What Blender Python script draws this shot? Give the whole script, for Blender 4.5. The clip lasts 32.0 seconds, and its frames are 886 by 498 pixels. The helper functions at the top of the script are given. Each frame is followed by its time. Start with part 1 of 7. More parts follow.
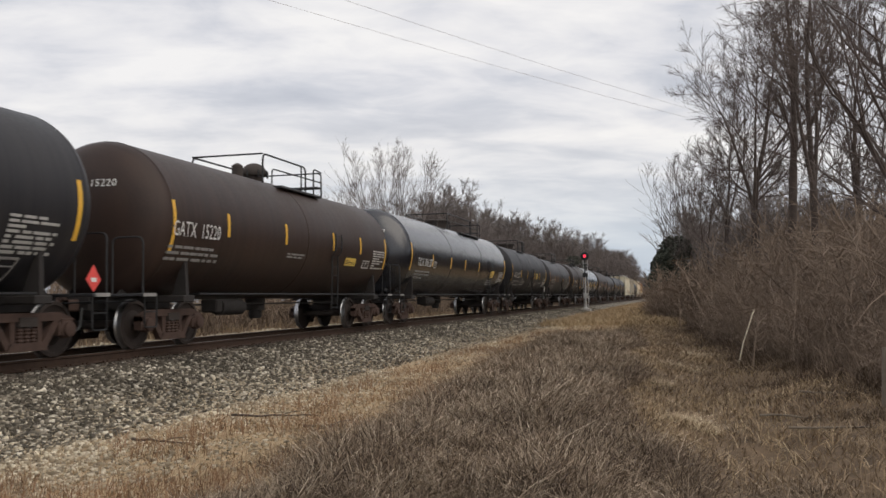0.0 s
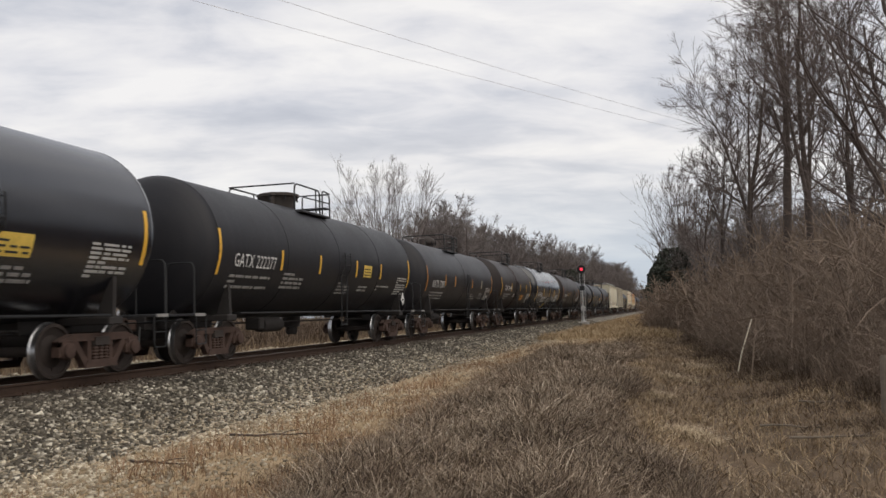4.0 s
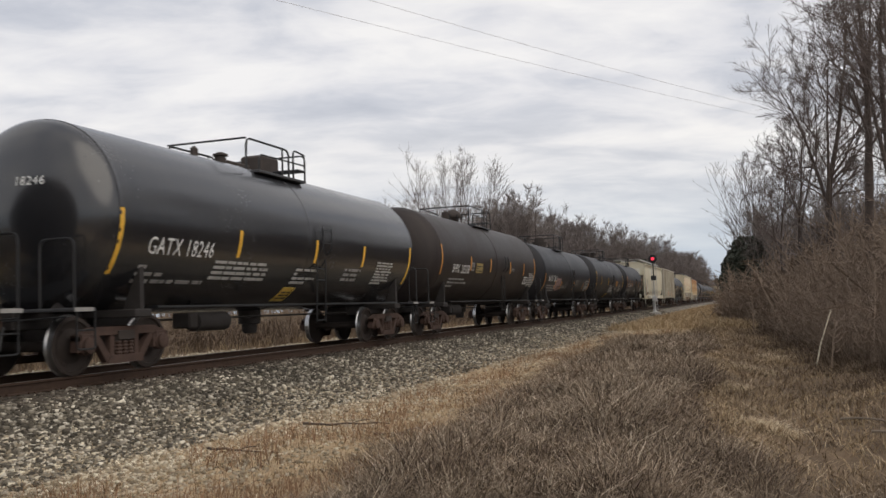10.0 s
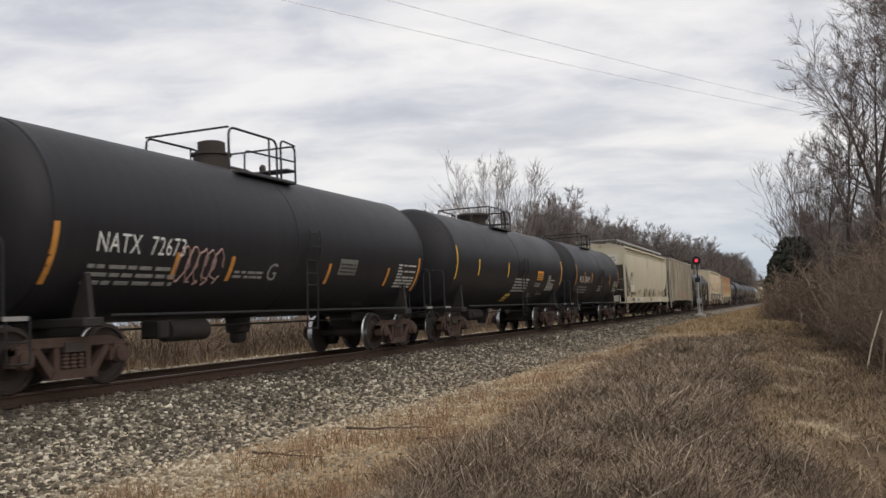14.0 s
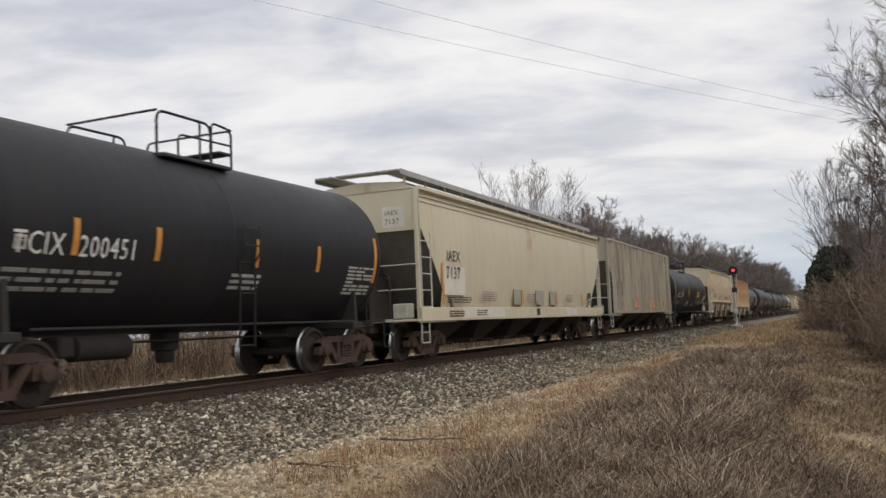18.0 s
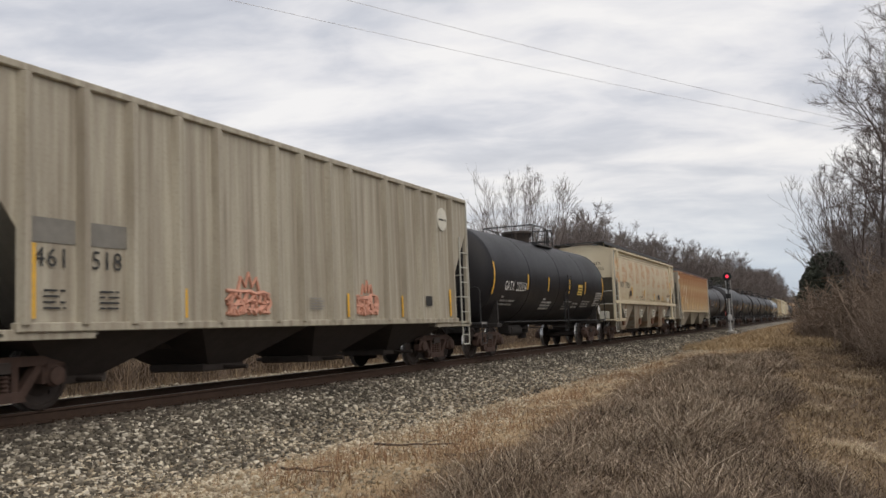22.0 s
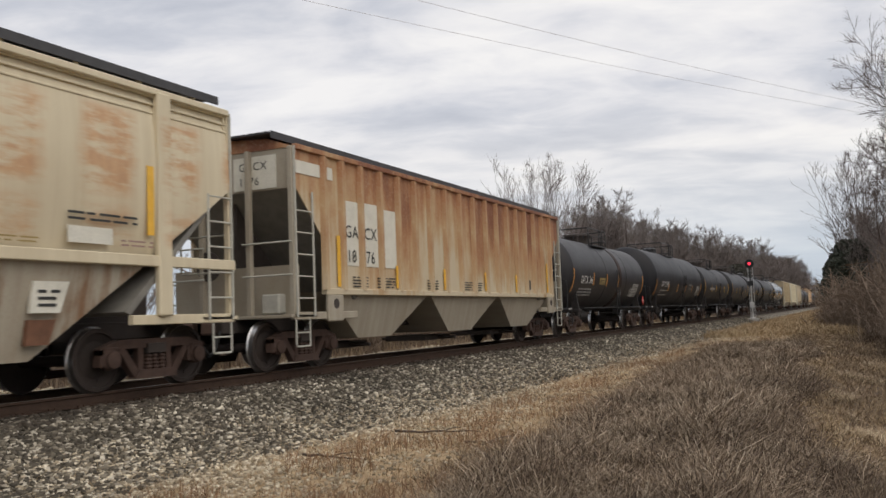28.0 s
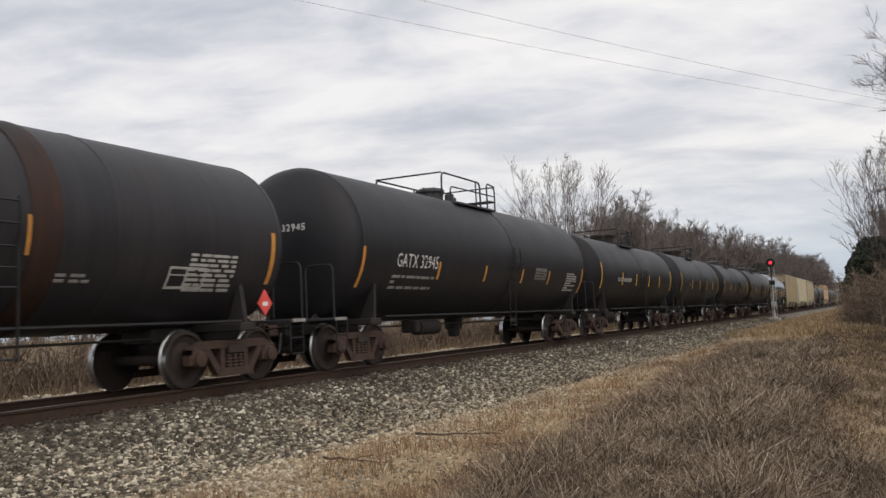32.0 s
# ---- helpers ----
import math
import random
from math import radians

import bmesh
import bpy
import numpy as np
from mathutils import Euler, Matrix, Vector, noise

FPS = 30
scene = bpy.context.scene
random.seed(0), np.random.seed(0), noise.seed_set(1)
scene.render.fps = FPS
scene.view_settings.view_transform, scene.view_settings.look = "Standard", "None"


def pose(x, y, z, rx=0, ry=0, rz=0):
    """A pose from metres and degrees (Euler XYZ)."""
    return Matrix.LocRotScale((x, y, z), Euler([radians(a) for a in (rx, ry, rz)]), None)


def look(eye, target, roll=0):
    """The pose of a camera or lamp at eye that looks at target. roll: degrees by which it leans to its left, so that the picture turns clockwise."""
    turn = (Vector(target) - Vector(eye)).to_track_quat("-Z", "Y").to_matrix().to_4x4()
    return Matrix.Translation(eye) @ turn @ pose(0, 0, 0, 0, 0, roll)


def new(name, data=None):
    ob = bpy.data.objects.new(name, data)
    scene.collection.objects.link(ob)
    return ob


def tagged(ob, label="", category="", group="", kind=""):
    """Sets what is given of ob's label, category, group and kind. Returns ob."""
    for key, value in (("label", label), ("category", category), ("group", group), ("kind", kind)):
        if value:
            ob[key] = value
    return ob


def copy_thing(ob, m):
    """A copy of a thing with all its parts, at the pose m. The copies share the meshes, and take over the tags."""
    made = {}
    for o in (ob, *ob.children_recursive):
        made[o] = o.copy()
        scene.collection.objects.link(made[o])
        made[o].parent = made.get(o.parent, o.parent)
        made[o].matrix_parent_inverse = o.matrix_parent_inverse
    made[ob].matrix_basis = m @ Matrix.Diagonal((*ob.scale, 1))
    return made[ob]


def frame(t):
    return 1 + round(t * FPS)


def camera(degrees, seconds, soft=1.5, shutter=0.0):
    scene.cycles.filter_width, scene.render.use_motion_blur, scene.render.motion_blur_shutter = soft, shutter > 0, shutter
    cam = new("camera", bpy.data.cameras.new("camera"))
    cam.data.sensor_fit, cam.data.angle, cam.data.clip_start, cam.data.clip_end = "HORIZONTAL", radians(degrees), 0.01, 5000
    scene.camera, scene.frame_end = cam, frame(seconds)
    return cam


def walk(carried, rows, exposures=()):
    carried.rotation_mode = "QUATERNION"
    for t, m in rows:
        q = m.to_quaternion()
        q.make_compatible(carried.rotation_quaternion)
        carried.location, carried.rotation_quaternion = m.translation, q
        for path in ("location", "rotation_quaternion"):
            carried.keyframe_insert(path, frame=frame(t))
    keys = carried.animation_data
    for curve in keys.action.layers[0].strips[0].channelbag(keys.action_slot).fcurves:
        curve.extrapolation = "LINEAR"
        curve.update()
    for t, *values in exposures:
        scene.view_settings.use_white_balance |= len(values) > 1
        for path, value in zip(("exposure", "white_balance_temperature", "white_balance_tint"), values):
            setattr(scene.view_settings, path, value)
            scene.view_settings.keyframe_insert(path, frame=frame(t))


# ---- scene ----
cam = camera(53.63, 32.0, soft=1.5, shutter=0.2)
PATH = [
    (0.0, pose(0, 0, 0.863, 93.22, 0.84, 14.84)),
    (0.5, pose(0, 0, 0.863, 93.27, 1.02, 14.61)),
    (1.0, pose(0, 0, 0.863, 93.19, 1.10, 14.48)),
    (1.5, pose(0, 0, 0.863, 93.20, 1.40, 14.56)),
    (2.0, pose(0, 0, 0.863, 93.57, 1.61, 14.10)),
    (2.5, pose(0, 0, 0.863, 93.93, 1.87, 14.07)),
    (4.5, pose(0, 0, 0.863, 94.23, 1.74, 15.06)),
    (5.0, pose(0, 0, 0.863, 93.99, 1.68, 15.65)),
    (5.5, pose(0, 0, 0.863, 93.72, 1.65, 16.37)),
    (6.0, pose(0, 0, 0.863, 93.57, 1.69, 17.12)),
    (6.5, pose(0, 0, 0.863, 93.78, 2.14, 18.60)),
    (7.0, pose(0, 0, 0.863, 93.83, 2.41, 19.99)),
    (7.5, pose(0, 0, 0.863, 93.63, 2.26, 19.88)),
    (8.0, pose(0, 0, 0.863, 93.44, 2.02, 19.48)),
    (8.5, pose(0, 0, 0.863, 93.72, 2.01, 19.64)),
    (9.0, pose(0, 0, 0.863, 93.99, 1.93, 19.51)),
    (9.5, pose(0, 0, 0.863, 93.92, 1.85, 19.22)),
    (10.0, pose(0, 0, 0.863, 93.77, 1.96, 19.17)),
    (10.5, pose(0, 0, 0.863, 93.72, 1.99, 19.56)),
    (11.0, pose(0, 0, 0.863, 93.63, 1.97, 19.53)),
    (11.5, pose(0, 0, 0.863, 93.73, 2.10, 19.43)),
    (12.0, pose(0, 0, 0.863, 93.76, 2.11, 19.81)),
    (12.5, pose(0, 0, 0.863, 93.72, 2.05, 20.43)),
    (13.0, pose(0, 0, 0.863, 93.72, 2.28, 20.95)),
    (13.5, pose(0, 0, 0.863, 93.92, 2.38, 21.39)),
    (14.0, pose(0, 0, 0.863, 94.13, 2.38, 21.88)),
    (14.5, pose(0, 0, 0.863, 94.36, 2.68, 22.55)),
    (16.5, pose(0, 0, 0.863, 94.64, 2.64, 24.09)),
    (17.0, pose(0, 0, 0.863, 94.57, 2.64, 24.67)),
    (17.5, pose(0, 0, 0.863, 94.71, 2.66, 24.83)),
    (18.0, pose(0, 0, 0.863, 94.94, 2.46, 24.07)),
    (18.5, pose(0, 0, 0.863, 94.94, 2.25, 23.45)),
    (19.0, pose(0, 0, 0.863, 95.04, 2.24, 23.34)),
    (19.5, pose(0, 0, 0.863, 95.09, 2.12, 23.13)),
    (20.0, pose(0, 0, 0.863, 95.24, 2.22, 22.89)),
    (20.5, pose(0, 0, 0.863, 95.34, 2.22, 22.80)),
    (21.0, pose(0, 0, 0.863, 95.47, 2.31, 23.19)),
    (21.5, pose(0, 0, 0.863, 95.58, 2.29, 23.49)),
    (22.0, pose(0, 0, 0.863, 95.25, 2.28, 23.70)),
    (22.5, pose(0, 0, 0.863, 94.67, 2.09, 23.91)),
    (23.0, pose(0, 0, 0.863, 94.26, 2.18, 24.11)),
    (23.5, pose(0, 0, 0.863, 94.14, 2.33, 24.43)),
    (24.0, pose(0, 0, 0.863, 94.04, 2.44, 24.60)),
    (24.5, pose(0, 0, 0.863, 94.05, 2.44, 24.77)),
    (26.5, pose(0, 0, 0.863, 94.30, 2.26, 24.21)),
    (27.0, pose(0, 0, 0.863, 94.33, 2.40, 24.48)),
    (27.5, pose(0, 0, 0.863, 94.28, 2.48, 24.75)),
    (28.0, pose(0, 0, 0.863, 94.49, 2.28, 25.01)),
    (28.5, pose(0, 0, 0.863, 94.57, 2.20, 25.29)),
    (29.0, pose(0, 0, 0.863, 94.58, 2.25, 25.22)),
    (29.5, pose(0, 0, 0.863, 94.60, 2.36, 24.92)),
    (30.0, pose(0, 0, 0.863, 94.43, 2.37, 24.67)),
    (30.5, pose(0, 0, 0.863, 94.54, 2.59, 24.79)),
    (31.0, pose(0, 0, 0.863, 94.62, 2.75, 25.17)),
    (31.5, pose(0, 0, 0.863, 94.68, 2.87, 25.67)),
    (32.0, pose(0, 0, 0.863, 94.70, 2.79, 26.27)),
]
walk(cam, PATH)


# ---- world, sun, exposure ----
TRACK_X = -10.60        # centre line of the track, which runs along +y; z = 0 is the top of the rails
TRAIN_LEAD = (8.45, 0.0135)   # speed in m/s and its loss


def travelled(t):
    return TRAIN_LEAD[0] * t - TRAIN_LEAD[1] * t * t


def link(nt, a, b):
    nt.links.new(a, b)


def noise_tex(nt, vec, scale, detail=4.0, rough=0.55, distort=0.0):
    n = nt.nodes.new("ShaderNodeTexNoise")
    n.inputs["Scale"].default_value = scale
    n.inputs["Detail"].default_value = detail
    n.inputs["Roughness"].default_value = rough
    n.inputs["Distortion"].default_value = distort
    if vec is not None:
        link(nt, vec, n.inputs["Vector"])
    return n.outputs["Fac"]


def ramp(nt, fac, stops):
    n = nt.nodes.new("ShaderNodeValToRGB")
    e = n.color_ramp.elements
    while len(e) < len(stops):
        e.new(0.5)
    for el, (p, c) in zip(e, stops):
        el.position = p
        el.color = (c, c, c, 1) if isinstance(c, (int, float)) else (*c, 1)
    link(nt, fac, n.inputs["Fac"])
    return n.outputs["Color"]


def mix(nt, fac, a, b, how="MIX"):
    n = nt.nodes.new("ShaderNodeMix")
    n.data_type, n.blend_type = "RGBA", how
    for i, v in ((0, fac), (6, a), (7, b)):
        if isinstance(v, (int, float)):
            n.inputs[i].default_value = v if i == 0 else (v, v, v, 1)
        elif isinstance(v, tuple):
            n.inputs[i].default_value = (*v, 1)
        else:
            link(nt, v, n.inputs[i])
    return n.outputs[2]


def scaled(nt, vec, s, rot=(0, 0, 0), loc=(0, 0, 0)):
    n = nt.nodes.new("ShaderNodeMapping")
    n.inputs["Scale"].default_value = s
    n.inputs["Rotation"].default_value = rot
    n.inputs["Location"].default_value = loc
    link(nt, vec, n.inputs["Vector"])
    return n.outputs["Vector"]


def maths(nt, op, a, b=0.0, c=0.0):
    n = nt.nodes.new("ShaderNodeMath")
    n.operation = op
    for i, v in enumerate((a, b, c)):
        if isinstance(v, (int, float)):
            n.inputs[i].default_value = v
        else:
            link(nt, v, n.inputs[i])
    return n.outputs[0]


def make_world():
    w = bpy.data.worlds.new("overcast_sky")
    w.use_nodes = True
    scene.world = w
    nt = w.node_tree
    nt.nodes.clear()
    out = nt.nodes.new("ShaderNodeOutputWorld")
    bg = nt.nodes.new("ShaderNodeBackground")
    link(nt, bg.outputs[0], out.inputs[0])
    co = nt.nodes.new("ShaderNodeTexCoord").outputs["Generated"]
    sky = nt.nodes.new("ShaderNodeTexSky")
    sky.sky_type, sky.sun_disc = "NISHITA", False
    sky.sun_elevation, sky.sun_rotation = radians(47), radians(117)
    blue = mix(nt, 1.0, sky.outputs[0], 0.10, "MULTIPLY")
    sep = nt.nodes.new("ShaderNodeSeparateXYZ")
    link(nt, co, sep.inputs[0])
    up = maths(nt, "MAXIMUM", sep.outputs[2], 0.0)
    zz = maths(nt, "ADD", up, 0.20)
    comb = nt.nodes.new("ShaderNodeCombineXYZ")
    link(nt, maths(nt, "DIVIDE", sep.outputs[0], zz), comb.inputs[0])
    link(nt, maths(nt, "DIVIDE", sep.outputs[1], zz), comb.inputs[1])
    plane = scaled(nt, comb.outputs[0], (1, 1, 1), (0, 0, radians(-20)))
    big = noise_tex(nt, scaled(nt, plane, (1.05, 1.75, 1), (0, 0, 0), (3.1, 1.2, 0)), 1.0, 6, 0.50, 0.25)
    small = noise_tex(nt, scaled(nt, plane, (3.2, 5.2, 1), (0, 0, 0), (0.4, 7.7, 0)), 1.0, 6, 0.55, 0.3)
    cloud = mix(nt, 0.42, big, small)
    col = ramp(nt, cloud, [(0.35, (0.48, 0.505, 0.575)), (0.44, (0.63, 0.645, 0.70)), (0.52, (0.83, 0.82, 0.84)), (0.61, (0.985, 0.96, 0.94))])
    low = ramp(nt, up, [(0.0, (0.42, 0.49, 0.58)), (0.05, (0.50, 0.58, 0.68)), (0.10, (0.70, 0.73, 0.77)), (0.18, (0.95, 0.91, 0.87)), (0.26, (0.76, 0.76, 0.80)), (0.6, (0.80, 0.80, 0.83))])
    cover = ramp(nt, up, [(0.0, 0.10), (0.06, 0.30), (0.13, 0.60), (0.28, 0.92)])
    col = mix(nt, cover, low, col)
    col = mix(nt, 0.08, col, blue)
    link(nt, col, bg.inputs[0])
    bg.inputs[1].default_value = 1.0


make_world()
sun = new("sun", bpy.data.lights.new("sun", "SUN"))
sun.data.energy, sun.data.angle, sun.data.color = 1.35, radians(70), (1.0, 0.91, 0.78)
sun.matrix_world = look((48, -24, 58), (0, 0, 0))
scene.view_settings.exposure = 0.0


# ---- materials ----
def material(name):
    m = bpy.data.materials.new(name)
    m.use_nodes = True
    nt = m.node_tree
    return m, nt, nt.nodes["Principled BSDF"], nt.nodes.new("ShaderNodeTexCoord").outputs["Object"]


def bump(nt, b, height, strength, distance):
    n = nt.nodes.new("ShaderNodeBump")
    n.inputs["Strength"].default_value, n.inputs["Distance"].default_value = strength, distance
    link(nt, height, n.inputs["Height"])
    link(nt, n.outputs[0], b.inputs["Normal"])


def plain(name, col, rough=0.6, metal=0.0, vary=0.25, scale=6.0, grime=None, relief=0.0):
    """A surface with mottling at two scales."""
    m, nt, b, co = material(name)
    a = noise_tex(nt, co, scale, 5)
    f = noise_tex(nt, co, scale * 9, 3)
    dark = tuple(c * (1 - vary) for c in (grime or col))
    c = mix(nt, ramp(nt, a, [(0.35, 0.0), (0.7, 1.0)]), col, dark)
    c = mix(nt, ramp(nt, f, [(0.4, 0.0), (0.75, 0.45)]), c, tuple(x * 1.25 for x in col))
    link(nt, c, b.inputs["Base Color"])
    b.inputs["Metallic"].default_value = metal
    link(nt, ramp(nt, f, [(0.3, max(0.05, rough - 0.12)), (0.7, min(1.0, rough + 0.12))]), b.inputs["Roughness"])
    if relief:
        bump(nt, b, f, 0.6, relief)
    return m


def car_paint(name, col, dust, amount, rough=0.4, rust=None, rust_amount=0.0, streak=0.5, rust_scale=0.55, spec=0.32, even=0.14):
    """Weathered rolling-stock paint: dust films, runs down the side, blotches of rust."""
    m, nt, b, co = material(name)
    info = nt.nodes.new("ShaderNodeObjectInfo").outputs["Random"]
    shift = nt.nodes.new("ShaderNodeVectorMath")
    shift.operation = "ADD"
    spread = nt.nodes.new("ShaderNodeCombineXYZ")
    link(nt, maths(nt, "MULTIPLY", info, 37.0), spread.inputs[1])
    link(nt, co, shift.inputs[0])
    link(nt, spread.outputs[0], shift.inputs[1])
    v = shift.outputs[0]
    large = noise_tex(nt, v, 0.55, 6, 0.6, 0.3)
    runs = noise_tex(nt, scaled(nt, v, (0.6, 5.5, 0.22)), 1.0, 4, 0.6)
    fine = noise_tex(nt, v, 22, 4)
    film = mix(nt, streak, large, runs)
    c = mix(nt, ramp(nt, film, [(0.38, 0.0), (0.66, amount)]), col, dust)
    if rust:
        spots = noise_tex(nt, scaled(nt, v, (1, 1.0, 0.8)), rust_scale, 7, 0.62, 0.25)
        spots = mix(nt, 0.35, spots, runs)
        edge = 0.62 - 0.25 * rust_amount
        c = mix(nt, ramp(nt, spots, [(edge, 0.0), (edge + 0.09, 0.9)]), c, mix(nt, fine, rust, tuple(x * 0.45 for x in rust)))
    c = mix(nt, ramp(nt, fine, [(0.5, 0.0), (0.8, 0.35)]), c, dust)
    link(nt, c, b.inputs["Base Color"])
    link(nt, ramp(nt, mix(nt, 0.5, large, fine), [(0.3, max(0.05, rough - even * 0.5)), (0.7, min(1, rough + even))]), b.inputs["Roughness"])
    b.inputs["Specular IOR Level"].default_value = spec
    b.inputs["Coat Weight"].default_value, b.inputs["Coat Roughness"].default_value = (0.25, 0.15) if spec >= 1.0 else (0.0, 0.1)
    bump(nt, b, noise_tex(nt, scaled(nt, v, (1, 0.8, 1)), 1.2, 2), 0.06, 0.02)
    return m


M = {}
M["black"] = car_paint("black_tank_paint", (0.0160, 0.0162, 0.0200), (0.036, 0.034, 0.036), 0.5, 0.44, spec=0.24)
M["black_gloss"] = car_paint("glossy_black_tank_paint", (0.007, 0.0078, 0.0125), (0.016, 0.0165, 0.020), 0.25, 0.24, spec=1.0, even=0.03)
M["jet"] = car_paint("flat_jet_black_paint", (0.0140, 0.0138, 0.0165), (0.029, 0.0265, 0.0275), 0.4, 0.44, spec=0.22)
M["brown"] = car_paint("sooty_brown_tank_paint", (0.0255, 0.0205, 0.0200), (0.052, 0.041, 0.037), 0.7, 0.46, spec=0.22)
M["redbrown"] = car_paint("red_brown_sooty_tank_paint", (0.029, 0.0188, 0.0158), (0.060, 0.037, 0.029), 0.75, 0.44, spec=0.26)
M["dusky"] = car_paint("dusty_grey_black_tank_paint", (0.0215, 0.0212, 0.0250), (0.050, 0.046, 0.047), 0.55, 0.42, spec=0.26)
M["dusky_gloss"] = car_paint("dusty_satin_black_paint", (0.0125, 0.0135, 0.017), (0.042, 0.040, 0.040), 0.5, 0.17, spec=0.9)
M["rust_band"] = car_paint("rust_streaked_black_paint", (0.012, 0.010, 0.010), (0.066, 0.027, 0.015), 0.75, 0.6)
M["cream"] = car_paint("cream_hopper_paint", (0.62, 0.575, 0.44), (0.49, 0.42, 0.29), 0.6, 0.5, (0.52, 0.31, 0.13), 0.16)
M["grey"] = car_paint("grey_hopper_paint", (0.45, 0.415, 0.335), (0.20, 0.165, 0.125), 0.75, 0.5, streak=0.85)
M["rusty"] = car_paint("rust_washed_hopper_paint", (0.58, 0.46, 0.32), (0.54, 0.32, 0.17), 0.85, 0.6, (0.42, 0.17, 0.075), 0.42, 0.75, 0.35)
M["hopper_grey"] = car_paint("grey_steel_chute", (0.39, 0.355, 0.29), (0.25, 0.205, 0.15), 0.7, 0.55)
M["chute_rusty"] = car_paint("rust_stained_chute_paint", (0.44, 0.40, 0.325), (0.28, 0.22, 0.155), 0.7, 0.55, (0.30, 0.155, 0.08), 0.42, 0.4, 0.7)
# grey of repaint patches; on slope sheets it stands in for shade
M["shade_grey"] = plain("slope_shade_and_patch_grey", (0.20, 0.19, 0.17), 0.6)
M["tan"] = car_paint("tan_hopper_paint", (0.45, 0.38, 0.25), (0.30, 0.23, 0.15), 0.6, 0.5, (0.40, 0.2, 0.09), 0.12)
M["walk"] = plain("grey_galvanised_walkway", (0.38, 0.38, 0.37), 0.6, 0.1)
M["walk_dark"] = plain("dark_walkway", (0.06, 0.06, 0.065), 0.6, 0.2)
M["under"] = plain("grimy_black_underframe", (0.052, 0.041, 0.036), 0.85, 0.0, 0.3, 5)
M["sill"] = plain("black_stub_sill_paint", (0.027, 0.023, 0.022), 0.85, 0.0, 0.3, 5)
M["truck"] = plain("brown_dusty_cast_steel", (0.072, 0.042, 0.032), 0.85, 0.0, 0.4, 7, None, 0.004)
M["wheel"] = plain("brown_wheel_plate", (0.036, 0.026, 0.022), 0.85, 0.0, 0.3, 8)
M["tread"] = plain("polished_wheel_rim", (0.46, 0.46, 0.47), 0.3, 0.95, 0.1, 12)
M["grab"] = plain("black_painted_handrail", (0.011, 0.011, 0.012), 0.5)
M["grab_light"] = plain("pale_painted_ladder", (0.46, 0.45, 0.40), 0.6)
M["yellow"] = plain("yellow_reflective_tape", (0.78, 0.45, 0.055), 0.45, 0.0, 0.2, 9)
M["yellow_dull"] = plain("dull_orange_reflective_tape", (0.60, 0.27, 0.055), 0.5, 0.0, 0.25, 9)
M["pale_tape"] = plain("faded_pale_tape", (0.50, 0.46, 0.36), 0.5, 0.0, 0.3, 9)
M["letter"] = plain("white_stencil_paint", (0.74, 0.74, 0.72), 0.6, 0.0, 0.25, 8)
M["letter_dim"] = plain("faded_white_stencil", (0.30, 0.29, 0.28), 0.65, 0.0, 0.35, 8)
M["letter_grey"] = plain("greyed_white_stencil", (0.46, 0.45, 0.43), 0.65, 0.0, 0.3, 8)
M["letter_black"] = plain("black_stencil_paint", (0.03, 0.03, 0.03), 0.6, 0.0, 0.3, 8)
M["patch_white"] = plain("white_repaint_patch", (0.66, 0.64, 0.56), 0.55, 0.0, 0.15, 4)
M["orange_label"] = plain("orange_warning_label", (0.75, 0.33, 0.04), 0.5, 0.0, 0.15, 6)
M["yellow_label"] = plain("yellow_warning_label", (0.72, 0.50, 0.10), 0.5, 0.0, 0.2, 6)
M["yellow_faded"] = plain("faded_ochre_label", (0.30, 0.22, 0.08), 0.6, 0.0, 0.25, 6)
M["label_grey"] = plain("faded_grey_label", (0.17, 0.165, 0.15), 0.6, 0.0, 0.25, 6)
M["patch_grey"] = plain("grey_green_repaint_patch", (0.37, 0.355, 0.29), 0.55, 0.0, 0.2, 4)
M["pink_dim"] = plain("dusty_rose_spray_paint", (0.34, 0.22, 0.20), 0.6, 0.0, 0.3, 5)
M["pink"] = plain("faded_pink_spray_paint", (0.60, 0.31, 0.225), 0.6, 0.0, 0.3, 5)
M["placard"] = plain("white_diamond_placard", (0.75, 0.74, 0.72), 0.4, 0.0, 0.1, 6)
M["placard_red"] = plain("red_diamond_placard", (0.75, 0.09, 0.08), 0.4, 0.0, 0.15, 6)
M["hose"] = plain("rubber_air_hose", (0.012, 0.012, 0.012), 0.6)
M["rail"] = plain("rusty_rail_steel", (0.060, 0.034, 0.022), 0.75, 0.2, 0.35, 10)
M["rail_top"] = plain("worn_rail_head", (0.16, 0.13, 0.11), 0.45, 0.5, 0.2, 10)
M["tie"] = plain("weathered_creosoted_timber", (0.058, 0.046, 0.037), 0.9, 0.0, 0.4, 9, None, 0.006)
M["bark"] = plain("grey_brown_bark", (0.085, 0.064, 0.054), 0.95, 0.0, 0.4, 5, None, 0.02)
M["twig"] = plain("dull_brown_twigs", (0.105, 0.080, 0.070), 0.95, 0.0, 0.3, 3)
# the haze of distance is mixed into this paler grey-brown
M["twig_hazed"] = plain("haze_paled_grey_brown_twigs", (0.180, 0.153, 0.143), 0.95, 0.0, 0.25, 0.6)
M["brush"] = plain("tangled_brown_brush", (0.225, 0.168, 0.125), 0.95, 0.0, 0.35, 1.2)
M["cedar"] = plain("dark_evergreen_foliage", (0.058, 0.066, 0.048), 0.8, 0.0, 0.4, 2)
M["signal_silver"] = plain("aluminium_paint", (0.62, 0.62, 0.62), 0.45, 0.5, 0.2, 8)
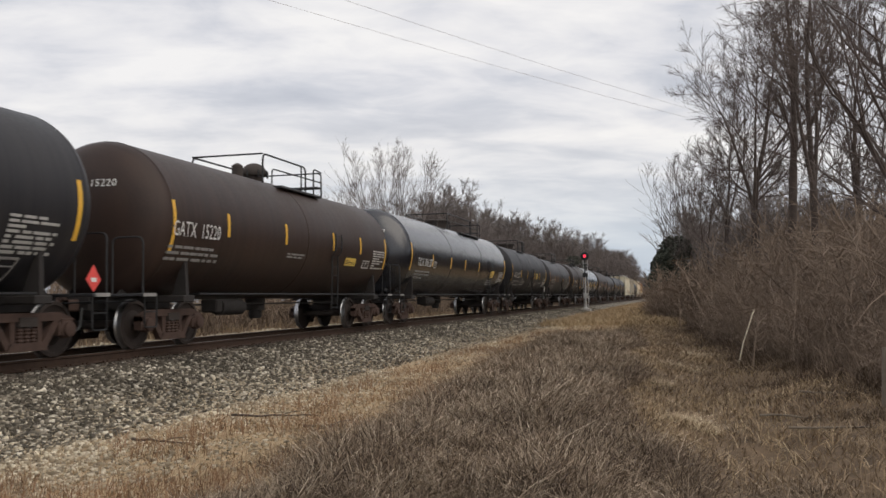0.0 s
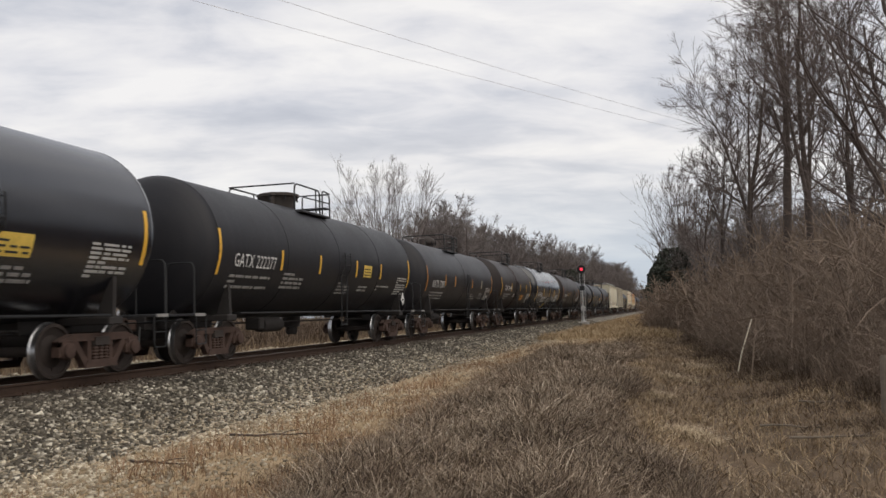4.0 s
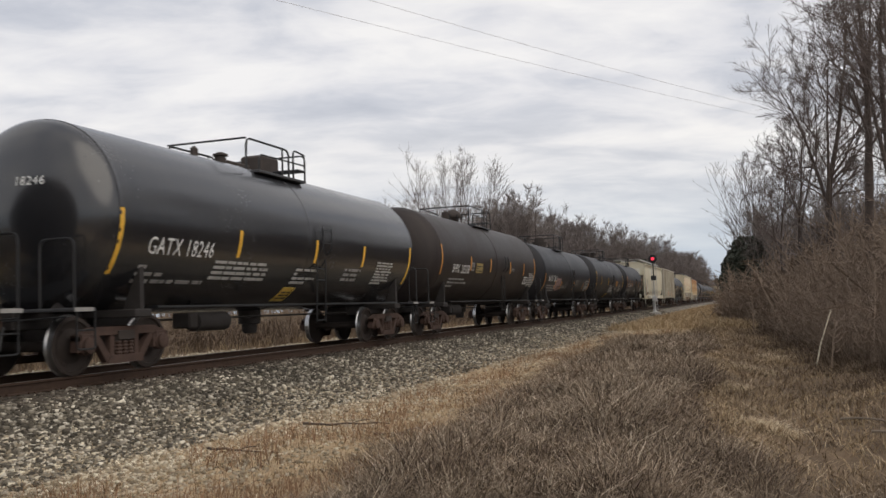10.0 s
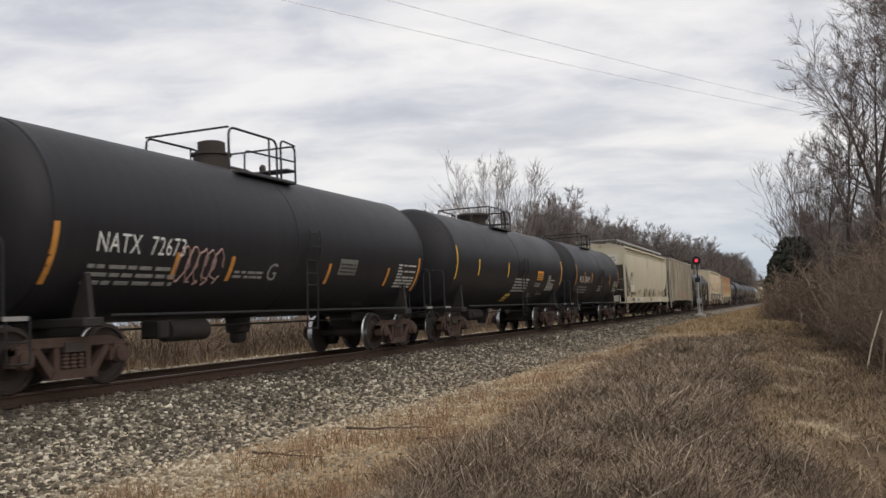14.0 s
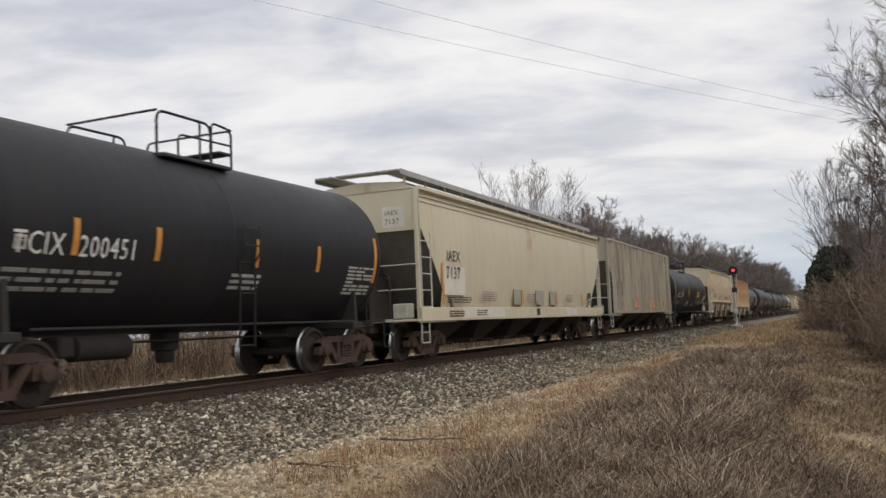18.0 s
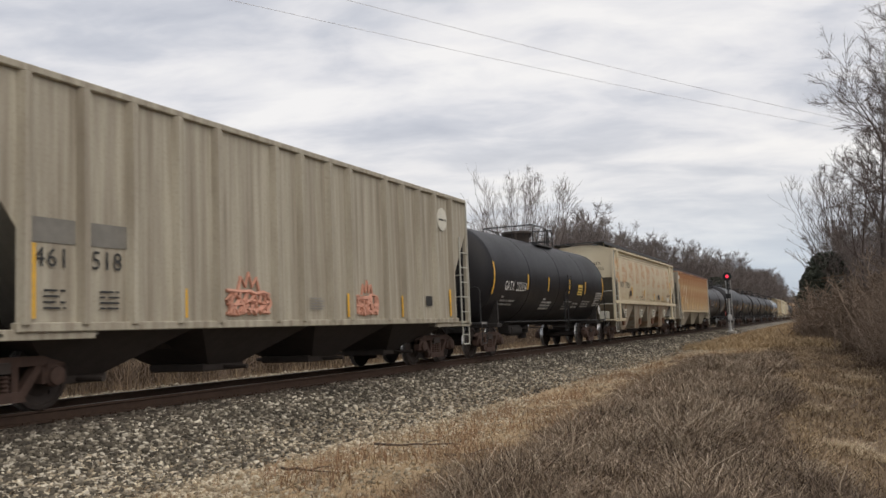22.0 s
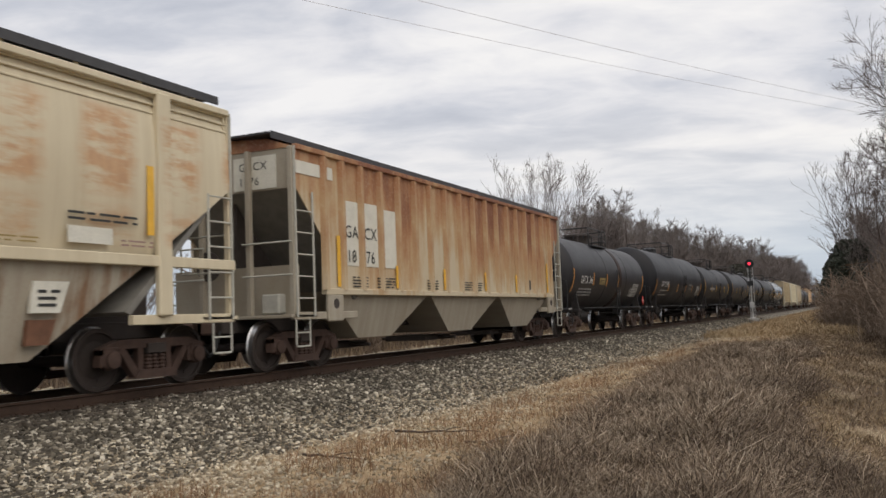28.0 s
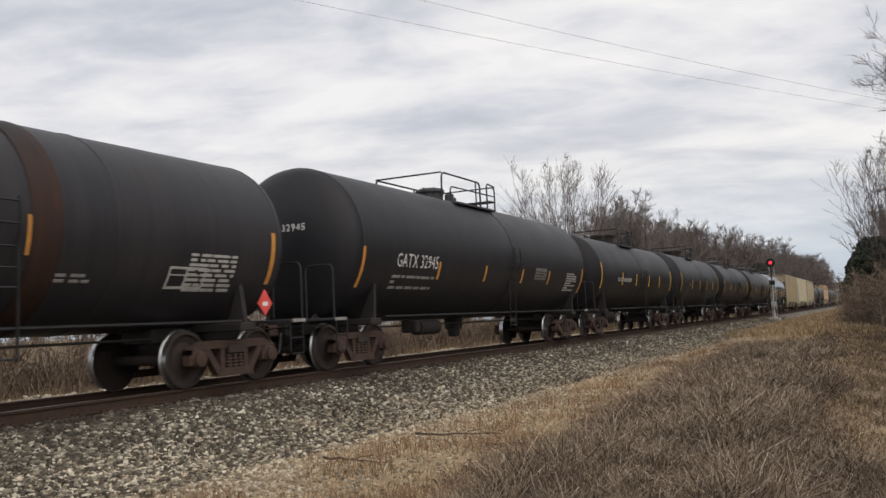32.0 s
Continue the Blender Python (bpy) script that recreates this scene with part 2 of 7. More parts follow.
M["signal_black"] = plain("black_signal_head", (0.012, 0.012, 0.013), 0.5)
M["concrete"] = plain("pale_concrete", (0.46, 0.44, 0.41), 0.9, 0.0, 0.25, 12, None, 0.004)
M["stake"] = plain("yellowed_white_marker", (0.84, 0.78, 0.60), 0.55, 0.0, 0.15, 6)
M["post"] = plain("weathered_fence_timber", (0.19, 0.155, 0.12), 0.9, 0.0, 0.35, 9, None, 0.006)
M["wire"] = plain("grey_aluminium_wire", (0.72, 0.72, 0.74), 0.7, 0.0)
M["rust_dark"] = plain("dark_rust", (0.17, 0.08, 0.045), 0.8, 0.0, 0.4, 6)


def letter_ghosts():
    """Cream paint where old lettering has rusted through in rows."""
    m, nt, b, co = material("cream_paint_with_rusted_lettering")
    sep = nt.nodes.new("ShaderNodeSeparateXYZ")
    link(nt, co, sep.inputs[0])
    runs = noise_tex(nt, scaled(nt, co, (0.6, 5.0, 0.25)), 1.0, 4, 0.6)
    base = mix(nt, ramp(nt, mix(nt, 0.5, runs, noise_tex(nt, co, 0.6, 6)), [(0.38, 0.0), (0.66, 0.6)]), (0.65, 0.575, 0.42), (0.47, 0.385, 0.255))
    blot = mix(nt, 0.45, noise_tex(nt, scaled(nt, co, (1, 0.8, 1.9)), 1.2, 4, 0.55, 0.3), noise_tex(nt, scaled(nt, co, (1, 0.7, 3.4)), 3.0, 5, 0.6))
    fr = maths(nt, "FRACT", maths(nt, "ADD", maths(nt, "DIVIDE", sep.outputs[1], 1.55), maths(nt, "MULTIPLY", noise_tex(nt, co, 0.5, 2), 0.55)))
    cell = ramp(nt, fr, [(0.02, 0.0), (0.16, 1.0), (0.60, 1.0), (0.78, 0.0)])
    z = maths(nt, "DIVIDE", sep.outputs[2], 5.0)
    band = ramp(nt, z, [(0.40, 0.0), (0.42, 0.75), (0.49, 0.75), (0.53, 0.1), (0.57, 1.0), (0.77, 1.0), (0.80, 0.0)])
    rust = mix(nt, noise_tex(nt, co, 9, 4), (0.62, 0.34, 0.15), (0.34, 0.14, 0.06))
    c = mix(nt, maths(nt, "MULTIPLY", maths(nt, "MULTIPLY", ramp(nt, blot, [(0.43, 0.0), (0.56, 0.72)]), cell), band), base, rust)
    link(nt, c, b.inputs["Base Color"])
    b.inputs["Roughness"].default_value = 0.6
    return m


def rust_washed():
    """Cream paint with rust washing down from the roof edge."""
    m, nt, b, co = material("rust_washed_cream_paint")
    sep = nt.nodes.new("ShaderNodeSeparateXYZ")
    link(nt, co, sep.inputs[0])
    runs = noise_tex(nt, scaled(nt, co, (0.6, 4.5, 0.20)), 1.0, 5, 0.65)
    wide = noise_tex(nt, scaled(nt, co, (1, 0.75, 0.35)), 1.0, 4, 0.6)
    z = maths(nt, "DIVIDE", maths(nt, "SUBTRACT", sep.outputs[2], 1.4), 2.7)
    f = maths(nt, "ADD", maths(nt, "MULTIPLY", z, 0.50), maths(nt, "SUBTRACT", maths(nt, "MULTIPLY", mix(nt, 0.68, runs, wide), 1.75), 0.45))
    c = ramp(nt, f, [(0.48, (0.54, 0.46, 0.33)), (0.66, (0.46, 0.31, 0.17)), (0.80, (0.37, 0.182, 0.086)), (1.0, (0.21, 0.078, 0.039))])
    c = mix(nt, ramp(nt, noise_tex(nt, co, 18, 4), [(0.5, 0.0), (0.8, 0.3)]), c, (0.62, 0.54, 0.40))
    link(nt, c, b.inputs["Base Color"])
    b.inputs["Roughness"].default_value = 0.65
    return m


M["ghosts"], M["rust_wash"] = letter_ghosts(), rust_washed()


def lamp_material():
    m, nt, b, co = material("red_signal_lens")
    b.inputs["Base Color"].default_value = (0.8, 0.03, 0.05, 1)
    b.inputs["Emission Color"].default_value = (1.0, 0.04, 0.08, 1)
    b.inputs["Emission Strength"].default_value = 2.0
    return m


M["red_lens"] = lamp_material()


# ---- mesh helpers ----
class Geo:
    """Collects vertices and faces."""

    def __init__(self):
        self.v, self.f, self.k = [], [], []

    def add(self, verts, faces, slot=0):
        n = len(self.v)
        self.v.extend(verts)
        self.f.extend([tuple(i + n for i in q) for q in faces])
        self.k.extend([slot] * len(faces))
        return self

    def box(self, x0, x1, y0, y1, z0, z1, c=0.0, slot=0):
        """A box; c chamfers its edges."""
        if c <= 0:
            vs = [(x, y, z) for x in (x0, x1) for y in (y0, y1) for z in (z0, z1)]
            return self.add(vs, [(0, 1, 3, 2), (4, 6, 7, 5), (0, 4, 5, 1), (2, 3, 7, 6), (0, 2, 6, 4), (1, 5, 7, 3)], slot)
        lo, hi = (x0, y0, z0), (x1, y1, z1)
        vs, idx = [], {}
        for i in (0, 1):
            for j in (0, 1):
                for k in (0, 1):
                    s = (i, j, k)
                    for a in range(3):
                        p = [(hi if s[b] else lo)[b] for b in range(3)]
                        for b in range(3):
                            if b != a:
                                p[b] += -c if s[b] else c
                        idx[(s, a)] = len(vs)
                        vs.append(tuple(p))
        fs = []
        for a in range(3):
            b, d = (a + 1) % 3, (a + 2) % 3
            for s in (0, 1):
                ring = []
                for p, q in ((0, 0), (1, 0), (1, 1), (0, 1)):
                    t = [0, 0, 0]
                    t[a], t[b], t[d] = s, p, q
                    ring.append(idx[(tuple(t), a)])
                fs.append(tuple(ring) if s else tuple(reversed(ring)))
            for p in (0, 1):
                for q in (0, 1):
                    e = []
                    for s in (0, 1):
                        t = [0, 0, 0]
                        t[a], t[b], t[d] = s, p, q
                        e.append(tuple(t))
                    fs.append((idx[(e[0], b)], idx[(e[1], b)], idx[(e[1], d)], idx[(e[0], d)]))
        for i in (0, 1):
            for j in (0, 1):
                for k in (0, 1):
                    fs.append(tuple(idx[((i, j, k), a)] for a in range(3)))
        return self.add(vs, fs, slot)

    def prism(self, poly, axis, a, b, slot=0):
        """A polygon of pairs, drawn out along an axis (0: pairs are y, z; 1: x, z; 2: x, y) from a to b."""
        n = len(poly)

        def at(p, h):
            return ((h, p[0], p[1]), (p[0], h, p[1]), (p[0], p[1], h))[axis]
        vs = [at(p, a) for p in poly] + [at(p, b) for p in poly]
        fs = [tuple(range(n - 1, -1, -1)), tuple(range(n, 2 * n))] + [(i, (i + 1) % n, n + (i + 1) % n, n + i) for i in range(n)]
        return self.add(vs, fs, slot)

    def lathe(self, profile, axis="y", centre=(0, 0, 0), n=24, slot=0, cap=True):
        """Pairs of (place along the axis, radius), spun round it."""
        vs, fs = [], []
        cx, cy, cz = centre
        for h, r in profile:
            for i in range(n):
                a = 2 * math.pi * i / n
                p, q = r * math.cos(a), r * math.sin(a)
                vs.append((cx + p, cy + h, cz + q) if axis == "y" else (cx + h, cy + p, cz + q) if axis == "x" else (cx + p, cy + q, cz + h))
        for j in range(len(profile) - 1):
            for i in range(n):
                k = (i + 1) % n
                fs.append((j * n + i, j * n + k, (j + 1) * n + k, (j + 1) * n + i))
        if cap:
            fs.append(tuple(range(n - 1, -1, -1)))
            fs.append(tuple((len(profile) - 1) * n + i for i in range(n)))
        return self.add(vs, fs, slot)

    def tube(self, pts, r, n=6, r2=None, slot=0):
        """A round bar along points, tapering to r2."""
        pts = [Vector(p) for p in pts]
        vs, fs = [], []
        side = None
        for i, p in enumerate(pts):
            d = (pts[min(i + 1, len(pts) - 1)] - pts[max(i - 1, 0)]).normalized()
            if side is None:
                side = d.cross(Vector((0.3, 0.5, 0.81)))
                if side.length < 0.1:
                    side = d.cross(Vector((1, 0, 0)))
            side = (side - d * side.dot(d)).normalized()
            o = d.cross(side)
            rr = r if r2 is None else r + (r2 - r) * i / (len(pts) - 1)
            for k in range(n):
                a = 2 * math.pi * k / n
                vs.append(tuple(p + side * (rr * math.cos(a)) + o * (rr * math.sin(a))))
        for j in range(len(pts) - 1):
            for k in range(n):
                m = (k + 1) % n
                fs.append((j * n + k, j * n + m, (j + 1) * n + m, (j + 1) * n + k))
        if n > 3:
            fs.append(tuple(range(n - 1, -1, -1)))
            fs.append(tuple((len(pts) - 1) * n + k for k in range(n)))
        return self.add(vs, fs, slot)

    def quad(self, a, b, c, d, slot=0):
        return self.add([a, b, c, d], [(0, 1, 2, 3)], slot)

    def mesh(self, name, mats, smooth=0.0):
        me = bpy.data.meshes.new(name)
        me.from_pydata([tuple(p) for p in self.v], [], self.f)
        for m in mats if isinstance(mats, (list, tuple)) else (mats,):
            me.materials.append(m)
        if any(self.k):
            me.polygons.foreach_set("material_index", self.k)
        if smooth:
            me.polygons.foreach_set("use_smooth", [True] * len(me.polygons))
            me.set_sharp_from_angle(angle=radians(smooth))
        me.update()
        return me


def part(name, geo, mat, parent, label="", smooth=0.0):
    """Links a Geo (or a ready mesh) as one mesh object under a thing or a part."""
    me = geo if isinstance(geo, bpy.types.Mesh) else geo.mesh(name, mat, smooth)
    ob = new(name, me)
    ob.parent = parent
    return tagged(ob, label)


def thing(name, label, category, group="", kind="", at=None):
    ob = new(name)
    ob.empty_display_size = 0.3
    if at is not None:
        ob.matrix_basis = at
    return tagged(ob, label, category, group, kind)


def bend(pts, r=0.12, steps=4):
    """Rounds the corners of a bent bar."""
    pts = [Vector(p) for p in pts]
    out = [pts[0]]
    for a, b, c in zip(pts, pts[1:], pts[2:]):
        k = min(r, (b - a).length * 0.45, (c - b).length * 0.45)
        p, q = b + (a - b).normalized() * k, b + (c - b).normalized() * k
        for i in range(steps + 1):
            t = i / steps
            out.append(p * (1 - t) ** 2 + b * (2 * t * (1 - t)) + q * t * t)
    return out + [pts[-1]]


def lettering(words, size):
    """Flat letters as points (u, v) and faces; u to the right, v up."""
    cu = bpy.data.curves.new("letters", "FONT")
    cu.body, cu.size, cu.resolution_u, cu.space_character = words, size, 2, 1.08
    ob = new("letters", cu)
    me = bpy.data.meshes.new_from_object(ob.evaluated_get(bpy.context.evaluated_depsgraph_get()))
    bpy.data.objects.remove(ob)
    bpy.data.curves.remove(cu)
    vs, fs = [(v.co.x, v.co.y) for v in me.vertices], [tuple(p.vertices) for p in me.polygons]
    bpy.data.meshes.remove(me)
    return vs, fs


LETTERS = {}


def letters_for(words, size):
    if (words, size) not in LETTERS:
        LETTERS[(words, size)] = lettering(words, size)
    return LETTERS[(words, size)]


for w, s in (("GATX  15220", 0.42), ("15220", 0.20), ("TILX 306287", 0.42), ("GATX 222277", 0.42), ("NATX 72907", 0.42), ("TCIX  200443", 0.40),
             ("GATX 18246", 0.42), ("SHPX  205350", 0.42), ("NATX  72673", 0.42), ("TCIX  200451", 0.42), ("IAEX", 0.40), ("7137", 0.44),
             ("GATX  222354", 0.42), ("AEX", 0.40), ("13025", 0.40), ("461", 0.36), ("518", 0.36), ("GA", 0.36), ("CX", 0.36), ("18", 0.36), ("76", 0.36), 
             ("GATX  346", 0.42), ("GATX 32945", 0.42), ("32945", 0.20), ("GACX", 0.22), ("1876", 0.22), ("72907", 0.20), ("18246", 0.20), ("306287", 0.20), ("200443", 0.20), ("G", 0.5), ("AEX", 0.2), ("13025", 0.2), ("461518", 0.2), ("00451", 0.18)):
    letters_for(w, s)

# ---- ground ----
def smooth01(t):
    t = min(1.0, max(0.0, t))
    return t * t * (3 - 2 * t)


def wood_edge(y):
    """The edge of the brush on the road side."""
    return 4.2 - 0.115 * y if y < 25 else 1.32 - 0.046 * (min(y, 110) - 25)


def ground_z(x, y, rough=True):
    a = x - TRACK_X
    d = abs(a)
    z = -0.20 - 0.46 * smooth01((d - 1.9) / 2.1)
    if a > 4:
        # a low grassy swell, then a shallow ditch along the brush
        z += 0.16 * math.exp(-((x + 2.4) / 1.5) ** 2) * smooth01((45 - y) / 30)
        z -= 0.28 * math.exp(-((x - 0.8) / 1.2) ** 2) * smooth01((60 - y) / 30) * smooth01((y - 1) / 8)
        z += 0.25 * smooth01((x - 3.0) / 4)
        z -= 0.16 * math.exp(-((x - 1.0) / 0.55) ** 2 - ((y - 10.5) / 0.38) ** 2)
    elif a < 0:
        # the far shoulder stays level before it falls away
        z = -0.20 - 0.05 * smooth01((d - 1.9) / 0.8) - 0.45 * smooth01((d - 4.2) / 2.5)
    if rough:
        k = smooth01((d - 2.0) / 1.5)
        z += k * (0.07 * noise.noise(Vector((x * 0.5, y * 0.5, 1.7))) + 0.03 * noise.noise(Vector((x * 1.9, y * 1.9, 4.2))))
    return z


def axis(near, far, step, grow, start=0.0):
    v, s, out = start, step, [start]
    while v < far:
        if v > near:
            s *= grow
        v += s
        out.append(v)
    return out


def ground_material():
    m, nt, b, co = material("trackside_ground")
    geo = nt.nodes.new("ShaderNodeNewGeometry").outputs["Position"]
    sep = nt.nodes.new("ShaderNodeSeparateXYZ")
    link(nt, geo, sep.inputs[0])
    wob = noise_tex(nt, geo, 0.35, 5)
    fine = noise_tex(nt, geo, 14, 5, 0.65)
    mid = noise_tex(nt, geo, 2.2, 6, 0.6)
    side = maths(nt, "ABSOLUTE", maths(nt, "ADD", sep.outputs[0], -TRACK_X))
    side = maths(nt, "ADD", side, maths(nt, "MULTIPLY", maths(nt, "SUBTRACT", wob, 0.5), 2.6))
    stone = ramp(nt, noise_tex(nt, geo, 26, 3), [(0.34, (0.055, 0.047, 0.038)), (0.5, (0.145, 0.127, 0.102)), (0.68, (0.42, 0.385, 0.315))])
    straw = mix(nt, ramp(nt, fine, [(0.35, 0.0), (0.7, 1.0)]), (0.38, 0.27, 0.16), (0.54, 0.43, 0.28))
    straw = mix(nt, ramp(nt, mid, [(0.45, 0.0), (0.7, 0.7)]), straw, (0.17, 0.115, 0.07))
    dirt = mix(nt, ramp(nt, mid, [(0.3, 0.0), (0.65, 1.0)]), (0.085, 0.062, 0.043), (0.17, 0.12, 0.078))
    far = mix(nt, ramp(nt, noise_tex(nt, geo, 0.05, 4), [(0.35, 0.0), (0.65, 1.0)]), (0.26, 0.19, 0.11), (0.16, 0.13, 0.08))
    stone = mix(nt, ramp(nt, maths(nt, "DIVIDE", side, 20.0), [(0.07, 0.8), (0.12, 0.0)]), stone, (0.05, 0.038, 0.029))
    c = mix(nt, ramp(nt, maths(nt, "DIVIDE", side, 20.0), [(0.17, 0.0), (0.25, 1.0)]), stone, straw)
    c = mix(nt, ramp(nt, maths(nt, "DIVIDE", side, 20.0), [(0.36, 0.0), (0.46, 1.0)]), c, dirt)
    c = mix(nt, ramp(nt, maths(nt, "DIVIDE", side, 100.0), [(0.20, 0.0), (0.45, 1.0)]), c, far)
    link(nt, c, b.inputs["Base Color"])
    b.inputs["Roughness"].default_value = 0.95
    b.inputs["Specular IOR Level"].default_value = 0.2
    bump(nt, b, mix(nt, 0.5, fine, mid), 0.9, 0.05)
    return m


def build_ground():
    xs = sorted(set([round(-v + TRACK_X, 4) for v in axis(10, 2500, 0.30, 1.22)] + [round(v + TRACK_X, 4) for v in axis(18, 2500, 0.25, 1.22)]))
    ys = sorted(set([round(v, 4) for v in axis(40, 3000, 0.30, 1.06)] + [round(-v, 4) for v in axis(6, 2500, 0.5, 1.3)]))
    vs = [(x, y, ground_z(x, y) if abs(y) < 300 and abs(x) < 120 else ground_z(x, 200, False)) for y in ys for x in xs]
    n = len(xs)
    fs = [(j * n + i, j * n + i + 1, (j + 1) * n + i + 1, (j + 1) * n + i) for j in range(len(ys) - 1) for i in range(n - 1)]
    g = Geo().add(vs, fs)
    ob = new("ground", g.mesh("ground", ground_material(), 80))
    tagged(ob, "trackside ground of dry grass, dirt and gravel", "ground", "", "structure")


build_ground()


# ---- track ----
def build_track():
    track = thing("railway_track", "single railway track of rusty rails on timber ties", "railway track", "", "structure")
    prof = [(-0.07, -0.176), (0.07, -0.176), (0.07, -0.165), (0.012, -0.145), (0.012, -0.045), (0.036, -0.035), (0.036, -0.004), (-0.036, -0.004), (-0.036, -0.035), (-0.012, -0.045), (-0.012, -0.145), (-0.07, -0.165)]
    for s in (-1, 1):
        x = TRACK_X + s * 0.753
        rail = part("rail", Geo().prism([(x + a, b) for a, b in prof], 1, -80, 900), M["rail"], track)
        part("rail_head", Geo().box(x - 0.030, x + 0.030, -80, 900, -0.004, 0.0), M["rail_top"], rail, "worn bright rail head")
    rng = random.Random(4)
    tie = Geo().box(-1.30, 1.30, -0.115, 0.115, -0.36, -0.178, 0.012).mesh("tie", M["tie"])
    plate = Geo()
    for s in (-1, 1):
        plate.box(s * 0.753 - 0.16, s * 0.753 + 0.16, -0.09, 0.09, -0.178, -0.164)
        for a in (-0.1, 0.1):
            for b in (-0.05, 0.05):
                plate.box(s * 0.753 + a - 0.012, s * 0.753 + a + 0.012, b - 0.012, b + 0.012, -0.164, -0.135)
    pm = plate.mesh("tie_plate", M["rail"])
    for i in range(200):
        t = part("tie", tie, None, track)
        t.matrix_basis = pose(TRACK_X + rng.uniform(-0.05, 0.05), 2.0 + i * 0.50 + rng.uniform(-0.03, 0.03), rng.uniform(-0.012, 0.0), 0, 0, rng.uniform(-1.2, 1.2))
        if i < 60:
            part("tie_plate", pm, None, t)
    g = Geo()
    for i in range(1600):
        y = 102.2 + i * 0.5
        g.box(TRACK_X - 1.3, TRACK_X + 1.3, y - 0.115, y + 0.115, -0.36, -0.178)
    for i in range(100):
        y = 1.5 - i * 0.5
        g.box(TRACK_X - 1.3, TRACK_X + 1.3, y - 0.115, y + 0.115, -0.36, -0.178)
    tagged(part("far_ties", g, M["tie"], track), kind="stuff")


build_track()

# ---- the train ----
TRUCK_MESHES = {}


def truck_meshes():
    """Cast side frame, spring nest, bolster and wheelset of a two-axle freight truck; its centre at the rail top."""
    if TRUCK_MESHES:
        return TRUCK_MESHES
    g = Geo()
    x0, x1 = 0.93, 1.07
    g.prism([(-1.08, 0.52), (-1.08, 0.62), (-0.72, 0.73), (0.72, 0.73), (1.08, 0.62), (1.08, 0.52), (0.62, 0.60), (-0.62, 0.60)], 0, x0, x1)
    for s in (-1, 1):
        g.prism([(s * 0.74, 0.60), (s * 0.60, 0.60), (s * 0.26, 0.17), (s * 0.42, 0.17)], 0, x0 + 0.01, x1 - 0.01)
        g.prism([(s * 0.34, 0.60), (s * 0.24, 0.60), (s * 0.24, 0.28), (s * 0.34, 0.28)], 0, x0 + 0.02, x1 - 0.02)
        g.prism([(s * 1.08, 0.60), (s * 0.98, 0.60), (s * 1.02, 0.36), (s * 1.08, 0.36)], 0, x0, x1)
        g.prism([(s * 0.80, 0.60), (s * 0.70, 0.60), (s * 0.70, 0.36), (s * 0.76, 0.36)], 0, x0, x1)
        g.lathe([(0, 0.15), (0.10, 0.15), (0.12, 0.125), (0.17, 0.125), (0.18, 0.10)], "x", (0.98, s * 0.889, 0.457), 14)
        g.box(0.90, 1.09, s * 0.889 - 0.13, s * 0.889 + 0.13, 0.52, 0.63, 0.01)
    g.prism([(-0.44, 0.15), (0.44, 0.15), (0.36, 0.28), (-0.36, 0.28)], 0, x0, x1 + 0.02)
    TRUCK_MESHES["side_frame"] = g.mesh("side_frame", M["truck"], 35)
    prof = [(0.28 + 0.0275 * i, 0.062 if i % 2 else 0.045) for i in range(9)]
    TRUCK_MESHES["spring"] = Geo().lathe(prof, "z", (0, 0, 0), 7).mesh("spring", M["truck"], 30)
    g = Geo()
    g.prism([(-1.10, 0.52), (1.10, 0.52), (1.10, 0.66), (0.6, 0.72), (-0.6, 0.72), (-1.10, 0.66)], 1, -0.19, 0.19)
    g.lathe([(0.70, 0.2), (0.80, 0.2)], "z", (0, 0, 0), 16)
    for s in (-1, 1):
        g.box(-0.75, 0.75, s * 0.52 - 0.05, s * 0.52 + 0.05, 0.36, 0.46)
        for t in (-1, 1):
            g.box(t * 0.70 - 0.06, t * 0.70 + 0.06, s * 0.47 - 0.06, s * 0.47 + 0.04, 0.28, 0.62)
    TRUCK_MESHES["bolster"] = g.mesh("bolster", M["under"], 30)
    g = Geo()
    g.lathe([(-1.05, 0.07), (-0.8, 0.07), (-0.79, 0.085), (0.79, 0.085), (0.8, 0.07), (1.05, 0.07)], "x", (0, 0, 0), 12)
    for s in (-1, 1):
        prof = [(0.68, 0.10), (0.68, 0.17), (0.715, 0.25), (0.69, 0.40), (0.69, 0.470)]
        g.lathe([(s * h, r) for h, r in prof], "x", (0, 0, 0), 24, 0, False)
        g.lathe([(s * h, r) for h, r in [(0.69, 0.470), (0.705, 0.486), (0.722, 0.480), (0.735, 0.462), (0.826, 0.455)]], "x", (0, 0, 0), 24, 1, False)
        g.lathe([(s * h, r) for h, r in [(0.826, 0.455), (0.832, 0.446), (0.832, 0.392), (0.80, 0.385), (0.765, 0.27), (0.80, 0.19), (0.82, 0.15), (0.82, 0.06)]], "x", (0, 0, 0), 24, 0, False)
        for k in range(3):          # cast marks on the wheel plate
            a = k * 2.1 + 0.4
            g.box(s * 0.777 - 0.012, s * 0.777 + 0.012, 0.31 * math.cos(a) - 0.03, 0.31 * math.cos(a) + 0.03, 0.31 * math.sin(a) - 0.03, 0.31 * math.sin(a) + 0.03)
    TRUCK_MESHES["wheelset"] = g.mesh("wheelset", [M["wheel"], M["tread"]], 40)
    return TRUCK_MESHES


WHEELSETS = {-1: [], 1: []}


